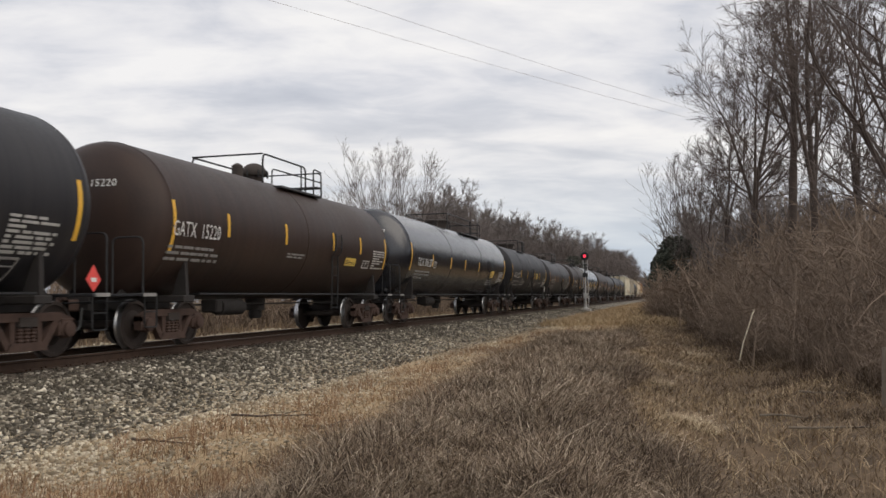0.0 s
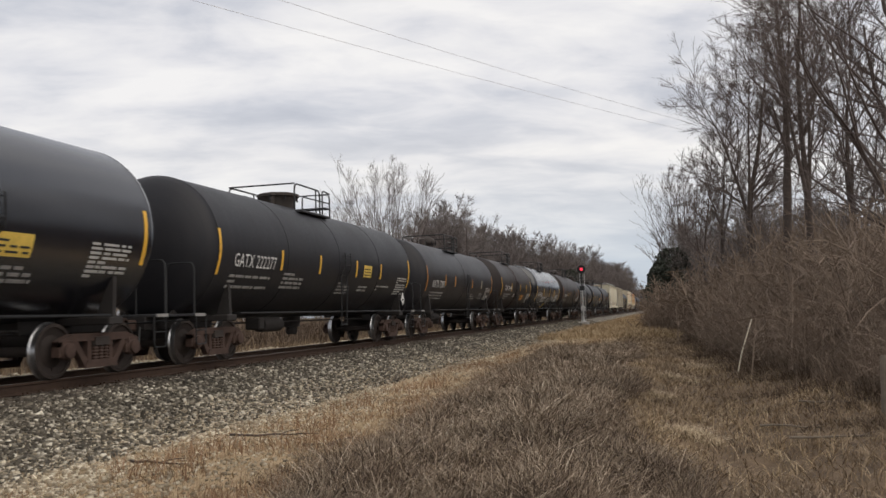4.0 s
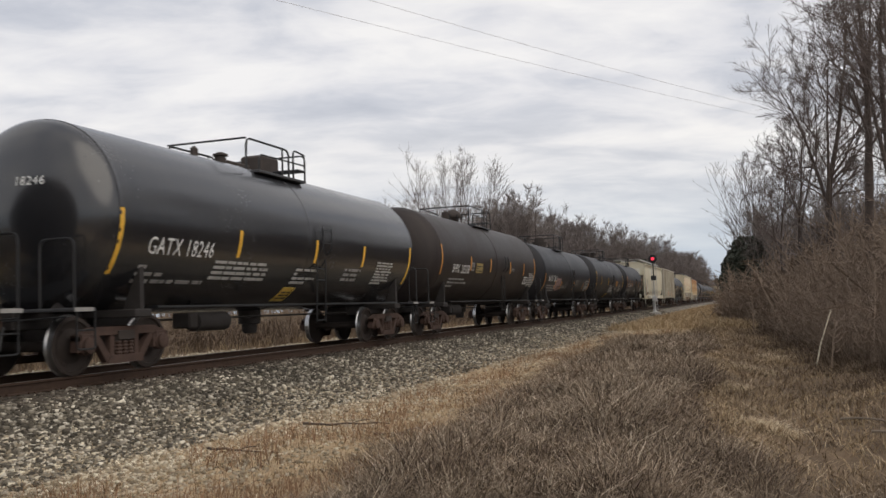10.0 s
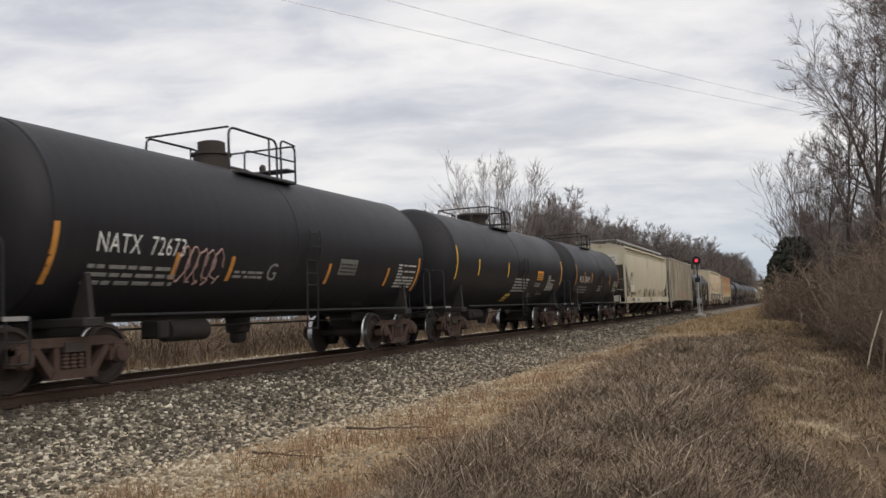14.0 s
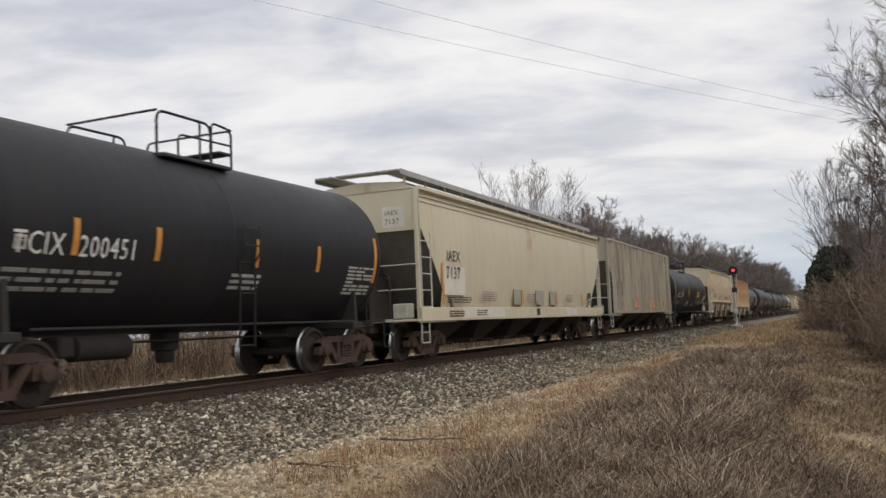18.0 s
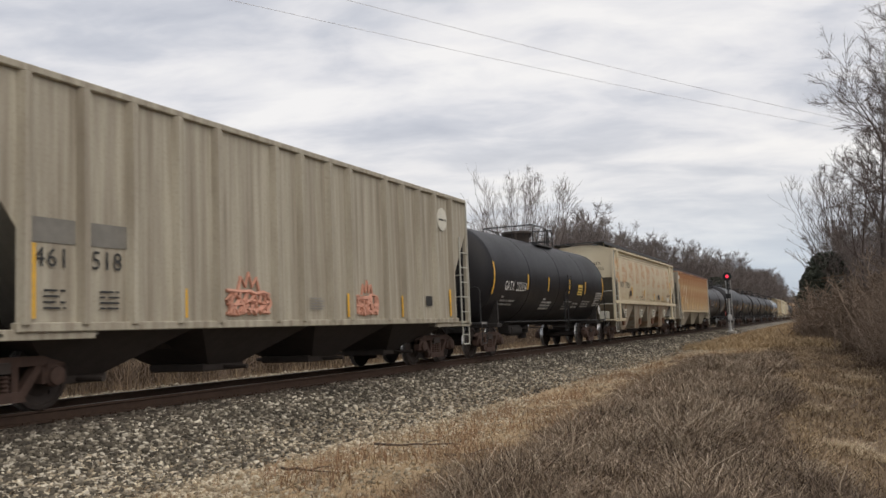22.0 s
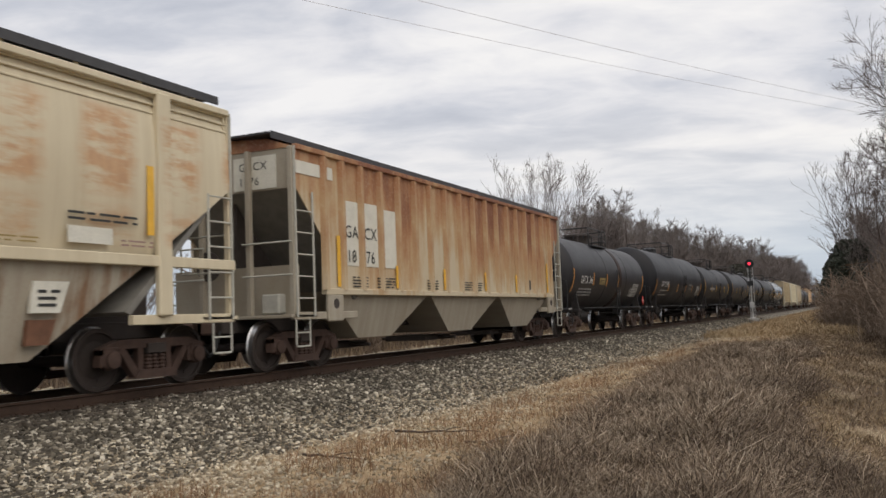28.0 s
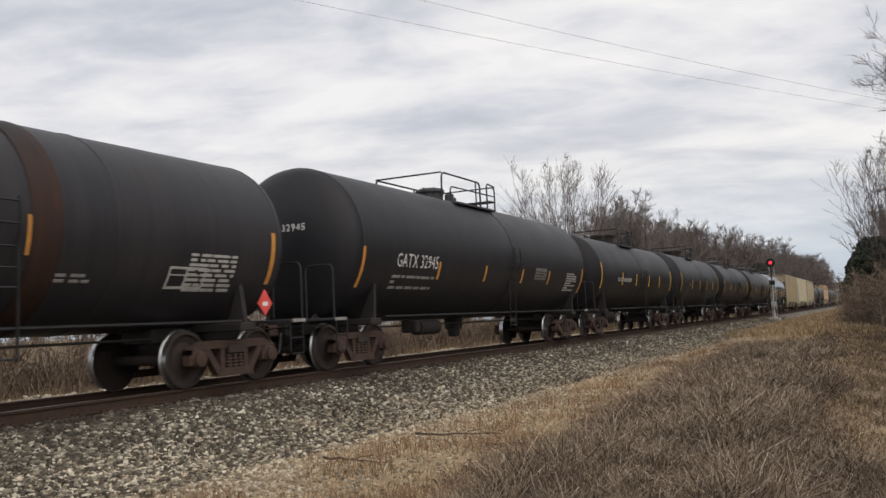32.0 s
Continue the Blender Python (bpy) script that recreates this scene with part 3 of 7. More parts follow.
def add_truck(car, y, light=False):
    t = truck_meshes()
    base = new("truck")
    base.empty_display_size = 0.2
    base.parent = car
    base.matrix_basis = pose(0, y, 0)
    for s in (1, -1):
        if light and s < 0:
            continue
        sf = part("side_frame", t["side_frame"], None, base)
        sf.rotation_euler[2] = 0 if s > 0 else math.pi
        if s > 0 and not light:
            for y2 in (-0.14, 0.0, 0.14):
                for x2 in (0.94, 1.04):
                    sp = part("spring", t["spring"], None, sf)
                    sp.location = (x2, y2, 0)
    part("bolster", t["bolster"], None, base)
    for s in (-1, 1):
        w = part("wheelset", t["wheelset"], None, base, "brown steel wheels on an axle with polished rims")
        w.matrix_basis = pose(0, s * 0.889, 0.457)
        WHEELSETS[s].append(w)
    return base


DROP = [0.42]     # the markings of the car in hand sit this far below the places given for them


def around(R, zc, u0, v0, words, size, width=0.0, eps=0.012):
    """Letters wrapped on the near side of a tank: u0 is the start along y, v0 the height of the base line above the tank's axis."""
    vs, fs = letters_for(words, size)
    k = width / max(u for u, v in vs) if width else 1.0
    a0 = math.asin(max(-0.99, min(0.99, (v0 - DROP[0]) / R)))
    at = [((R + eps) * math.cos(a0 + v / R), u0 + u * k, zc + (R + eps) * math.sin(a0 + v / R)) for u, v in vs]
    out = []
    for faces in words_apart(vs, fs, size):
        used = sorted({i for f in faces for i in f})
        new_i = {i: n for n, i in enumerate(used)}
        out.append(Geo().add([at[i] for i in used], [tuple(new_i[i] for i in f) for f in faces]))
    return out


def words_apart(vs, fs, size):
    """The faces of each word of a line of letters."""
    spans = sorted(((min(vs[i][0] for i in f), max(vs[i][0] for i in f), f) for f in fs), key=lambda q: q[0])
    out, end = [], None
    for lo, hi, f in spans:
        if end is None or lo - end > 0.22 * size:
            out.append([])
            end = hi
        out[-1].append(f)
        end = max(end, hi)
    return out


def patch_on_tank(g, R, zc, y0, y1, v0, v1, eps=0.008, slot=0, tilt=0.0):
    """A thin curved plate on the near side of a tank, between heights v0 and v1 from its axis."""
    n = 5
    a0, a1 = math.asin(max(-0.95, (v0 - DROP[0]) / R)), math.asin((v1 - DROP[0]) / R)
    vs = []
    for i in range(n + 1):
        a = a0 + (a1 - a0) * i / n
        sh = tilt * i / n
        for y in (y0 + sh, y1 + sh):
            for e in (0.0, eps):
                vs.append(((R + e) * math.cos(a), y, zc + (R + e) * math.sin(a)))
    fs = []
    for i in range(n):
        b = 4 * i
        fs += [(b + 1, b + 3, b + 7, b + 5), (b, b + 1, b + 5, b + 4), (b + 2, b + 6, b + 7, b + 3)]
    fs += [(0, 2, 3, 1), (4 * n, 4 * n + 1, 4 * n + 3, 4 * n + 2)]
    return g.add(vs, fs, slot)


def bars_on_tank(R, zc, y0, y1, v0, v1, rows, seed, eps=0.010, fill=0.62):
    """Rows of small stencilled writing, too small to read, as bars."""
    rng = random.Random(seed)
    g = Geo()
    step = (v1 - v0) / rows
    for i in range(rows):
        v, y = v1 - (i + 1) * step, y0
        while y < y1 - 0.05:
            w = min(rng.uniform(0.10, 0.42), y1 - y)
            patch_on_tank(g, R, zc, y, y + w, v, v + step * fill, eps)
            y += w + rng.uniform(0.03, 0.10)
            if rng.random() < 0.10:
                break
    return g


def tank_car(u, L, top=3.95, mat="black", words="", word_y=3.6, word_v=0.10, word_size=0.42, strips=(), strip_mat="yellow", end_strip=True,
             label="", panel=True, marks=(), platform=None, word_w=0.0, panel_y=None, rails="boxed", dome="low", seams=(0.5,), girth=None, seed=1, far=False, extra=None, line=True, end_word="", ladder_y=None, rail_h=0.48, drop=0.42, end_h=0.58, end_v=(-0.62, 0.34), manway=0.0):
    """A tank car; its front coupler face lies at its origin and it runs back along +y for L metres. u: its place in the train."""
    car = thing("tank_car", label, "tank car", "freight cars of the train", "", pose(TRACK_X, u, 0))
    DROP[0] = drop
    R = (top - 0.92) / 2
    zc = 0.92 + R
    y0, y1 = 0.62, L - 0.62
    hd = R * 0.43
    prof = [(y0 + hd * (1 - math.cos(math.pi / 2 * i / 9)), max(0.02, R * math.sin(math.pi / 2 * i / 9))) for i in range(10)]
    back = [(L - y, r) for y, r in reversed(prof)]
    rings = max(4, int((y1 - y0) / 2.6))
    body = prof + [(y0 + hd + 0.02 + (y1 - y0 - 2 * hd - 0.04) * i / rings, R) for i in range(rings + 1)] + back
    tank = part("tank", Geo().lathe(body, "y", (0, 0, zc), 36 if far else 64), M[mat], car, "", 40)
    for y, e in [(y0 + hd + (y1 - y0 - 2 * hd) * f, 0.010) for f in seams] + [(y0 + hd, 0.006), (y1 - hd, 0.006)]:     # welded girth seams
        g = Geo().lathe([(y - 0.03, R + 0.001), (y - 0.015, R + e), (y + 0.015, R + e), (y + 0.03, R + 0.001)], "y", (0, 0, zc), 36 if far else 64, 0, False)
        part("seam", g, M[mat], tank, "", 40)
    if girth:
        y = y0 + hd + (y1 - y0 - 2 * hd) * girth
        g = Geo().lathe([(y - 0.24, R + 0.002), (y - 0.23, R + 0.016), (y + 0.23, R + 0.016), (y + 0.24, R + 0.002)], "y", (0, 0, zc), 56, 0, False)
        part("jacket_band", g, M["rust_band"], tank, "rust-streaked jacket band", 40)
    # stub sills, bolsters and saddles
    for y, d in ((0.0, 1), (L, -1)):
        g = Geo()
        g.box(-0.33, 0.33, min(y + d * 0.42, y + d * 3.1), max(y + d * 0.42, y + d * 3.1), 0.72, 1.02, 0.02)
        for e in (1, -1):
            g.prism([(e * 1.02, 0.98), (e * 1.36, 0.98), (e * R * 0.86, zc - R * 0.52), (e * R * 0.80, zc - R * 0.60)], 1, y + d * 2.05 - 0.05, y + d * 2.05 + 0.05)
        g.box(-1.40, 1.40, y + d * 2.05 - 0.2, y + d * 2.05 + 0.2, 0.86, 1.0, 0.02)
        part("stub_sill", g, M["sill"], car)
        g = Geo()
        g.box(-0.13, 0.13, min(y, y + d * 0.5), max(y, y + d * 0.5), 0.72, 0.94, 0.03)
        g.box(-0.19, 0.19, y - 0.11, y + 0.11, 0.68, 0.98, 0.05)
        part("coupler", g, M["truck"], car)
        g = Geo()
        g.box(-1.42, 1.42, min(y + d * 0.46, y + d * 0.92), max(y + d * 0.46, y + d * 0.92), 0.98, 1.03, 0.008)
        part("end_platform", g, M["walk_dark"], car)
        ye = y + d * 0.52
        g = Geo().tube(bend([(1.38, ye, 1.0), (1.38, ye, 2.05), (0.75, ye, 2.05), (0.75, ye, 1.0)], 0.14), 0.019, 6)
        part("grab_iron", g, M["grab"], car)
        g = Geo().tube(bend([(-1.38, ye, 1.0), (-1.38, ye, 2.05), (-0.75, ye, 2.05), (-0.75, ye, 1.0)], 0.14), 0.019, 6)
        part("grab_iron", g, M["grab"], car)
        g = Geo()
        g.tube(bend([(1.40, ye + d * 0.4, 0.98), (1.40, ye + d * 0.4, 0.42), (1.40, ye + d * 0.02, 0.42), (1.40, ye + d * 0.02, 0.98)], 0.05, 2), 0.016, 6)
        g.tube([(1.40, ye + d * 0.4, 0.70), (1.40, ye + d * 0.02, 0.70)], 0.014, 6)
        part("sill_step", g, M["grab"], car)
        part("uncoupling_lever", Geo().tube([(1.30, ye - d * 0.08, 0.90), (0.2, ye - d * 0.16, 0.86)], 0.014, 6), M["grab"], car)
        part("air_hose", Geo().tube(bend([(0.28, y + d * 0.3, 0.78), (0.36, y + d * 0.14, 0.42), (0.3, y, 0.34)], 0.2), 0.026, 6), M["hose"], car)
        if not far:
            part("sill_plate", Geo().box(1.405, 1.425, min(y + d * 0.48, y + d * 0.86), max(y + d * 0.48, y + d * 0.86), 0.975, 1.035), M["letter_dim"], car, "worn end sill edge")
            for x in (-0.55, 0.55):
                add = Geo().prism([(0.95, 1.02), (1.25, 1.02), (1.75, zc - R * 0.85), (1.35, zc - R * 0.7)] if d > 0 else [(L - 0.95, 1.02), (L - 1.25, 1.02), (L - 1.75, zc - R * 0.85), (L - 1.35, zc - R * 0.7)], 0, x - 0.03, x + 0.03)
                part("head_brace", add, M["sill"], car)
    if line:      # running rail along both sides
        for x in (1.0, -1.0):
            g = Geo()
            xs = x * 1.46
            g.tube([(xs, 2.3, 1.02), (xs, L - 2.3, 1.02)], 0.024, 6)
            n = max(3, int(L / 4))
            for i in range(n + 1):
                y = 2.5 + (L - 5.0) * i / n
                g.box(min(xs, x * 1.0), max(xs, x * 1.0), y - 0.03, y + 0.03, 1.0, 1.05)
            part("side_running_rail", g, M["grab"], car)
    # bottom fittings
    g = Geo()
    g.lathe([(0.42, 0.13), (0.48, 0.17), (0.62, 0.17), (0.64, 0.24), (0.98, 0.26)], "z", (0, L / 2, 0), 14)
    part("bottom_outlet", g, M["sill"], car, "", 40)
    g = Geo()
    g.lathe([(-0.55, 0.05), (-0.52, 0.19), (0.52, 0.19), (0.55, 0.05)], "y", (0.55, L * 0.34, 0.74), 14)
    g.box(0.35, 0.75, L * 0.34 - 0.9, L * 0.34 - 0.62, 0.62, 0.92, 0.03)
    g.tube([(0.3, 2.4, 0.80), (0.3, L - 2.4, 0.80)], 0.022, 5)
    part("brake_gear", g, M["sill"], car, "", 40)
    # top platform, its guard rails and the manway
    p0, p1 = platform or (L * 0.30, L * 0.60)
    p0, p1 = p0 + 0.35 * (p1 - p0), p1 - 0.45
    top_z = zc + R
    pc = (p0 + p1) / 2
    pf = pc - manway
    if rails != "none":
        for x in (0.74, -0.74):
            part("top_walkway", Geo().box(x - 0.24, x + 0.24, pc - 0.8, p1, top_z - 0.24, top_z - 0.18, 0.01), M["walk_dark"], car)
        part("end_walkway", Geo().box(-0.98, 0.98, p1 - 0.35, p1 + 0.02, top_z + 0.02, top_z + 0.06, 0.01), M["walk_dark"], car)
        h = top_z + rail_h
        pm = p0 + (p1 - p0) * 0.70
        for x in (0.96, -0.96):
            part("guard_rail", Geo().tube(bend([(x, p0, top_z - 0.24), (x, p0, h), (x, pm, h), (x, pm, top_z - 0.22)], 0.18), 0.024, 6), M["grab"], car)
            part("middle_rail", Geo().tube(bend([(x, p0 + 0.5, top_z - 0.2), (x, p0 + 0.5, top_z + rail_h * 0.36), (x, p1, top_z + rail_h * 0.42)], 0.14), 0.019, 6), M["grab"], car)
            part("guard_post", Geo().tube([(x, pm - 0.28, top_z - 0.22), (x, pm - 0.28, h)], 0.02, 6), M["grab"], car)
        part("end_rail", Geo().tube(bend([(0.96, p1, top_z - 0.22), (0.96, p1, h), (-0.96, p1, h), (-0.96, p1, top_z - 0.22)], 0.12), 0.022, 6), M["grab"], car)
        part("end_rail", Geo().tube(bend([(0.96, p1 - 0.55, top_z - 0.22), (0.96, p1 - 0.55, h + 0.05), (0.96, p1, h)], 0.14), 0.022, 6), M["grab"], car)
        part("end_rail", Geo().tube(bend([(0.96, p0, h), (-0.96, p0, h)], 0.12), 0.022, 6), M["grab"], car)
        ly = ladder_y or p1 - 0.55      # side ladder below the platform
        pts = [(R + 0.10, math.radians(8 - 44 * i / 8)) for i in range(9)]
        stile = []
        for dy in (0.0, 0.42):
            g = Geo().tube([(r * math.cos(a) if a > -0.2 else 1.50, ly + dy, zc + r * math.sin(a)) for r, a in pts] + [(1.47, ly + dy, 0.62)], 0.02, 5)
            stile.append(part("side_ladder", g, M["grab"], car) if dy == 0.0 else part("stile", g, M["grab"], stile[0]))
        for i in range(6):
            a = math.radians(6 - 40 * i / 4)
            x, z = ((R + 0.10) * math.cos(a) if a > -0.2 else 1.49, zc + (R + 0.10) * math.sin(a)) if i < 5 else (1.47, 0.66)
            part("rung", Geo().tube([(x, ly, z), (x, ly + 0.42, z)], 0.015, 5), M["grab"], stile[0])
    shapes = []
    if dome == "low":
        shapes = [("manway", Geo().lathe([(top_z - 0.15, 0.34), (top_z + 0.16, 0.34), (top_z + 0.17, 0.40), (top_z + 0.22, 0.40), (top_z + 0.28, 0.30), (top_z + 0.31, 0.10)], "z", (0, pf - 0.5, 0), 22)),
                  ("valve_housing", Geo().lathe([(top_z - 0.1, 0.13), (top_z + 0.22, 0.13), (top_z + 0.26, 0.08)], "z", (0.1, pf + 0.5, 0), 12)),
                  ("vent", Geo().box(-0.06, 0.06, pf + 0.9, pf + 1.05, top_z - 0.1, top_z + 0.2, 0.01))]
    elif dome == "tall":
        shapes = [("manway", Geo().lathe([(top_z - 0.15, 0.47), (top_z + 0.08, 0.45), (top_z + 0.26, 0.53), (top_z + 0.27, 0.58), (top_z + 0.34, 0.58), (top_z + 0.37, 0.50), (top_z + 0.38, 0.1)], "z", (0, pf - 0.2, 0), 30)),
                  ("vent", Geo().lathe([(top_z - 0.1, 0.05), (top_z + 0.2, 0.05), (top_z + 0.22, 0.09), (top_z + 0.30, 0.06)], "z", (0.25, pf - 1.1, 0), 10))]
    elif dome == "box":
        shapes = [("valve_housing", Geo().box(-0.34, 0.34, pf + 0.0, pf + 0.8, top_z - 0.1, top_z + 0.46, 0.05)),
                  ("manway", Geo().lathe([(top_z - 0.15, 0.36), (top_z + 0.24, 0.36), (top_z + 0.26, 0.40), (top_z + 0.32, 0.40), (top_z + 0.36, 0.2)], "z", (0, pf - 0.9, 0), 20)),
                  ("vent", Geo().lathe([(top_z - 0.1, 0.10), (top_z + 0.2, 0.10), (top_z + 0.25, 0.04)], "z", (0, pf - 2.0, 0), 10))]
    elif dome == "stack":
        shapes = [("valve_housing", Geo().lathe([(top_z - 0.15, 0.36), (top_z + 0.22, 0.36), (top_z + 0.23, 0.40), (top_z + 0.27, 0.40), (top_z + 0.28, 0.27), (top_z + 0.50, 0.27), (top_z + 0.52, 0.22)], "z", (0, pf, 0), 24)),
                  ("valve", Geo().box(-0.12, 0.12, pf + 0.45, pf + 1.15, top_z - 0.1, top_z + 0.10, 0.02)),
                  ("vent", Geo().lathe([(top_z - 0.1, 0.07), (top_z + 0.2, 0.07), (top_z + 0.25, 0.03)], "z", (0.2, pf + 1.5, 0), 10))]
    elif dome == "valves":
        shapes = [("valve_housing", Geo().box(-0.30, 0.30, pf, pf + 0.75, top_z - 0.1, top_z + 0.40, 0.05)),
                  ("valve", Geo().box(-0.10, 0.10, pf - 1.1, pf - 0.2, top_z - 0.1, top_z + 0.13, 0.03)),
                  ("valve", Geo().lathe([(top_z - 0.1, 0.12), (top_z + 0.14, 0.12), (top_z + 0.16, 0.16), (top_z + 0.20, 0.16), (top_z + 0.24, 0.06)], "z", (0.1, pf - 1.4, 0), 12)),
                  ("vent", Geo().lathe([(top_z - 0.1, 0.08), (top_z + 0.2, 0.08), (top_z + 0.25, 0.04)], "z", (0, pf - 2.2, 0), 10))]
    elif dome == "round":
        shapes = [("manway", Geo().lathe([(top_z - 0.15, 0.24), (top_z + 0.14, 0.24), (top_z + 0.15, 0.32)] + [(top_z + 0.19 + 0.30 * math.sin(math.radians(i * 15)), 0.33 * math.cos(math.radians(i * 15)) + 0.01) for i in range(7)], "z", (0, pf - 0.4, 0), 22)),
                  ("vent", Geo().lathe([(top_z - 0.1, 0.14), (top_z + 0.3, 0.14), (top_z + 0.36, 0.05)], "z", (0, pf - 1.3, 0), 12))]
    bolt = None
    for nm, g in shapes:
        ob = part(nm, g, M["walk_dark"] if dome == "low" else M["under"], car, "", 35)
        bolt = ob if nm == "manway" else bolt
    if not far and bolt:
        g = Geo()
        r = 0.37 if dome != "tall" else 0.56
        for i in range(8):
            a = 2 * math.pi * i / 8
            zb = top_z + (0.2 if dome != "tall" else 0.26)
            g.lathe([(zb - 0.1, 0.022), (zb + 0.08, 0.022)], "z", (r * math.cos(a), pf + (-0.5 if dome == "low" else -0.2 if dome == "tall" else -0.4) + r * math.sin(a), 0), 6)
        tagged(part("lid_bolt", g, M["grab"], bolt), kind="stuff")
    for y in (2.0, L - 2.0):
        add_truck(car, y, far)
    # markings on the side that faces the road
    for i, s in enumerate(strips):
        y, v0, v1 = s[:3]
        g = patch_on_tank(Geo(), R, zc, y, y + 0.10, v0, v1)
        part("reflective_strip", g, M[s[3] if len(s) > 3 else strip_mat], tank)
    if end_strip:
        for y, m in ((y0 + hd - 0.02, strip_mat), (y1 - hd - 0.2, strip_mat)):
            g = patch_on_tank(Geo(), R, zc, y, y + 0.10, end_v[0] + drop, end_v[1] + drop)
            part("reflective_strip", g, M[m], tank)
    if words:
        for g in around(R, zc, word_y, word_v, words, word_size, word_w):
            part("reporting_mark", g, M["letter"], tank, "white stencilled letters or numbers")
        tagged(part("stencil_text", bars_on_tank(R, zc, word_y - 0.05, word_y + 1.9, word_v - 0.46, word_v - 0.12, 3, seed, fill=0.45), M["letter_dim"], tank), kind="stuff")
    elif far:
        tagged(part("stencil_text", bars_on_tank(R, zc, word_y, word_y + 2.2, 0.08, 0.34, 1, seed), M["letter_dim"], tank), kind="stuff")
    if end_word:
        vs, fs = letters_for(end_word, 0.20)
        hh = end_h
        g = Geo().add([(0.14 + a, y0 + hd * (1 - math.sqrt(max(0.0, 1 - ((0.14 + a) ** 2 + (hh + b) ** 2) / (R * R)))) - 0.012, zc + hh + b) for a, b in vs], fs)
        part("end_number", g, M["letter"], tank)
    if panel and not far:
        pw = panel_y or L - 0.62 - hd - 1.5
        tagged(part("data_panel", bars_on_tank(R, zc, pw, pw + 1.05, -0.45, 0.14, 8, seed + 5, fill=0.55), M["letter_grey"], tank, "rows of small faded stencilled data"), kind="stuff")
    for mk in marks:
        kind, y, v, w, hgt, m = mk
        if kind == "patch":
            part("warning_label", patch_on_tank(Geo(), R, zc, y, y + w, v, v + hgt), M[m], tank)
            tagged(part("label_text", bars_on_tank(R, zc, y + 0.06, y + w - 0.06, v + 0.05, v + hgt - 0.05, 3, seed + 9, 0.014, 0.4), M["letter_black"], tank), kind="stuff")
        elif kind == "rows":
            tagged(part("stencil_text", bars_on_tank(R, zc, y, y + w, v, v + hgt, max(2, int(hgt / 0.09)), seed + int(10 * y), fill=0.5), M[m], tank), kind="stuff")
        elif kind == "frame":
            g = Geo()
            yy = y
            for a, b, c, d in ((yy, yy + w, v, v + 0.035), (yy, yy + w, v + hgt - 0.035, v + hgt), (yy, yy + 0.035, v, v + hgt), (yy + w - 0.035, yy + w, v, v + hgt), (yy + w * 0.45, yy + w * 0.5, v, v + hgt), (yy, yy + w, v + hgt * 0.6, v + hgt * 0.65)):
                patch_on_tank(g, R, zc, a, b, c, d)
            part("stencil_frame", g, M[m], tank)
        elif kind == "placard":
            yy = y
            g = Geo().prism([(yy, v - 0.2), (yy + 0.19, v), (yy, v + 0.24), (yy - 0.19, v)], 0, 1.47, 1.485)
            pl = part("placard", g, M[m], car, "diamond placard")
            part("placard_rim", Geo().prism([(yy - 0.07, v - 0.04), (yy + 0.07, v - 0.04), (yy + 0.07, v + 0.03), (yy - 0.07, v + 0.03)], 0, 1.485, 1.489), M["letter_black" if m == "placard" else "placard"], pl)
        elif kind == "words":
            for g in around(R, zc, y, v, *w):
                part("painted_letter", g, M[m], tank)
        elif kind == "scrawl":       # a sprayed tag, as loops of paint
            rng = random.Random(seed + 77)
            g = Geo()
            for k in range(5):
                cy, cv = y + w * (k + 0.5) / 5, v + hgt / 2
                pts = []
                for i in range(14):
                    a = 2 * math.pi * i / 13 * rng.choice((0.8, 1.0))
                    yy, vv = cy + w / 8 * math.cos(a) * rng.uniform(0.8, 1.2), cv + hgt / 2 * math.sin(a) * rng.uniform(0.8, 1.1)
                    an = math.asin(max(-0.98, min(0.98, (vv - DROP[0]) / R)))
                    pts.append(((R + 0.004) * math.cos(an), yy, zc + (R + 0.004) * math.sin(an)))
                g.tube(pts, 0.018, 4)
            part("spray_tag", g, M[m], tank)
    return car


def side_outline(y0, y1, zb, zt, cut, zc, knee=0.45):
    """The outline of a hopper car's side, cut away over the trucks at both ends."""
    return [(y0 + cut, zb), (y1 - cut, zb), (y1 - cut, zb + (zc - zb) * knee), (y1, zc), (y1, zt), (y0, zt), (y0, zc), (y0 + cut, zb + (zc - zb) * knee)]


def flat_letters(words, size, x, y, z):
    vs, fs = letters_for(words, size)
    return Geo().add([(x, y + a, z + b) for a, b in vs], fs)


def flat_bars(x, y0, y1, z0, z1, rows, seed, fill=0.55):
    rng = random.Random(seed)
    g = Geo()
    step = (z1 - z0) / rows
    for i in range(rows):
        z, y = z1 - (i + 1) * step, y0
        while y < y1 - 0.04:
            w = min(rng.uniform(0.08, 0.4), y1 - y)
            g.box(x, x + 0.006, y, y + w, z, z + step * fill)
            y += w + rng.uniform(0.03, 0.1)
    return g


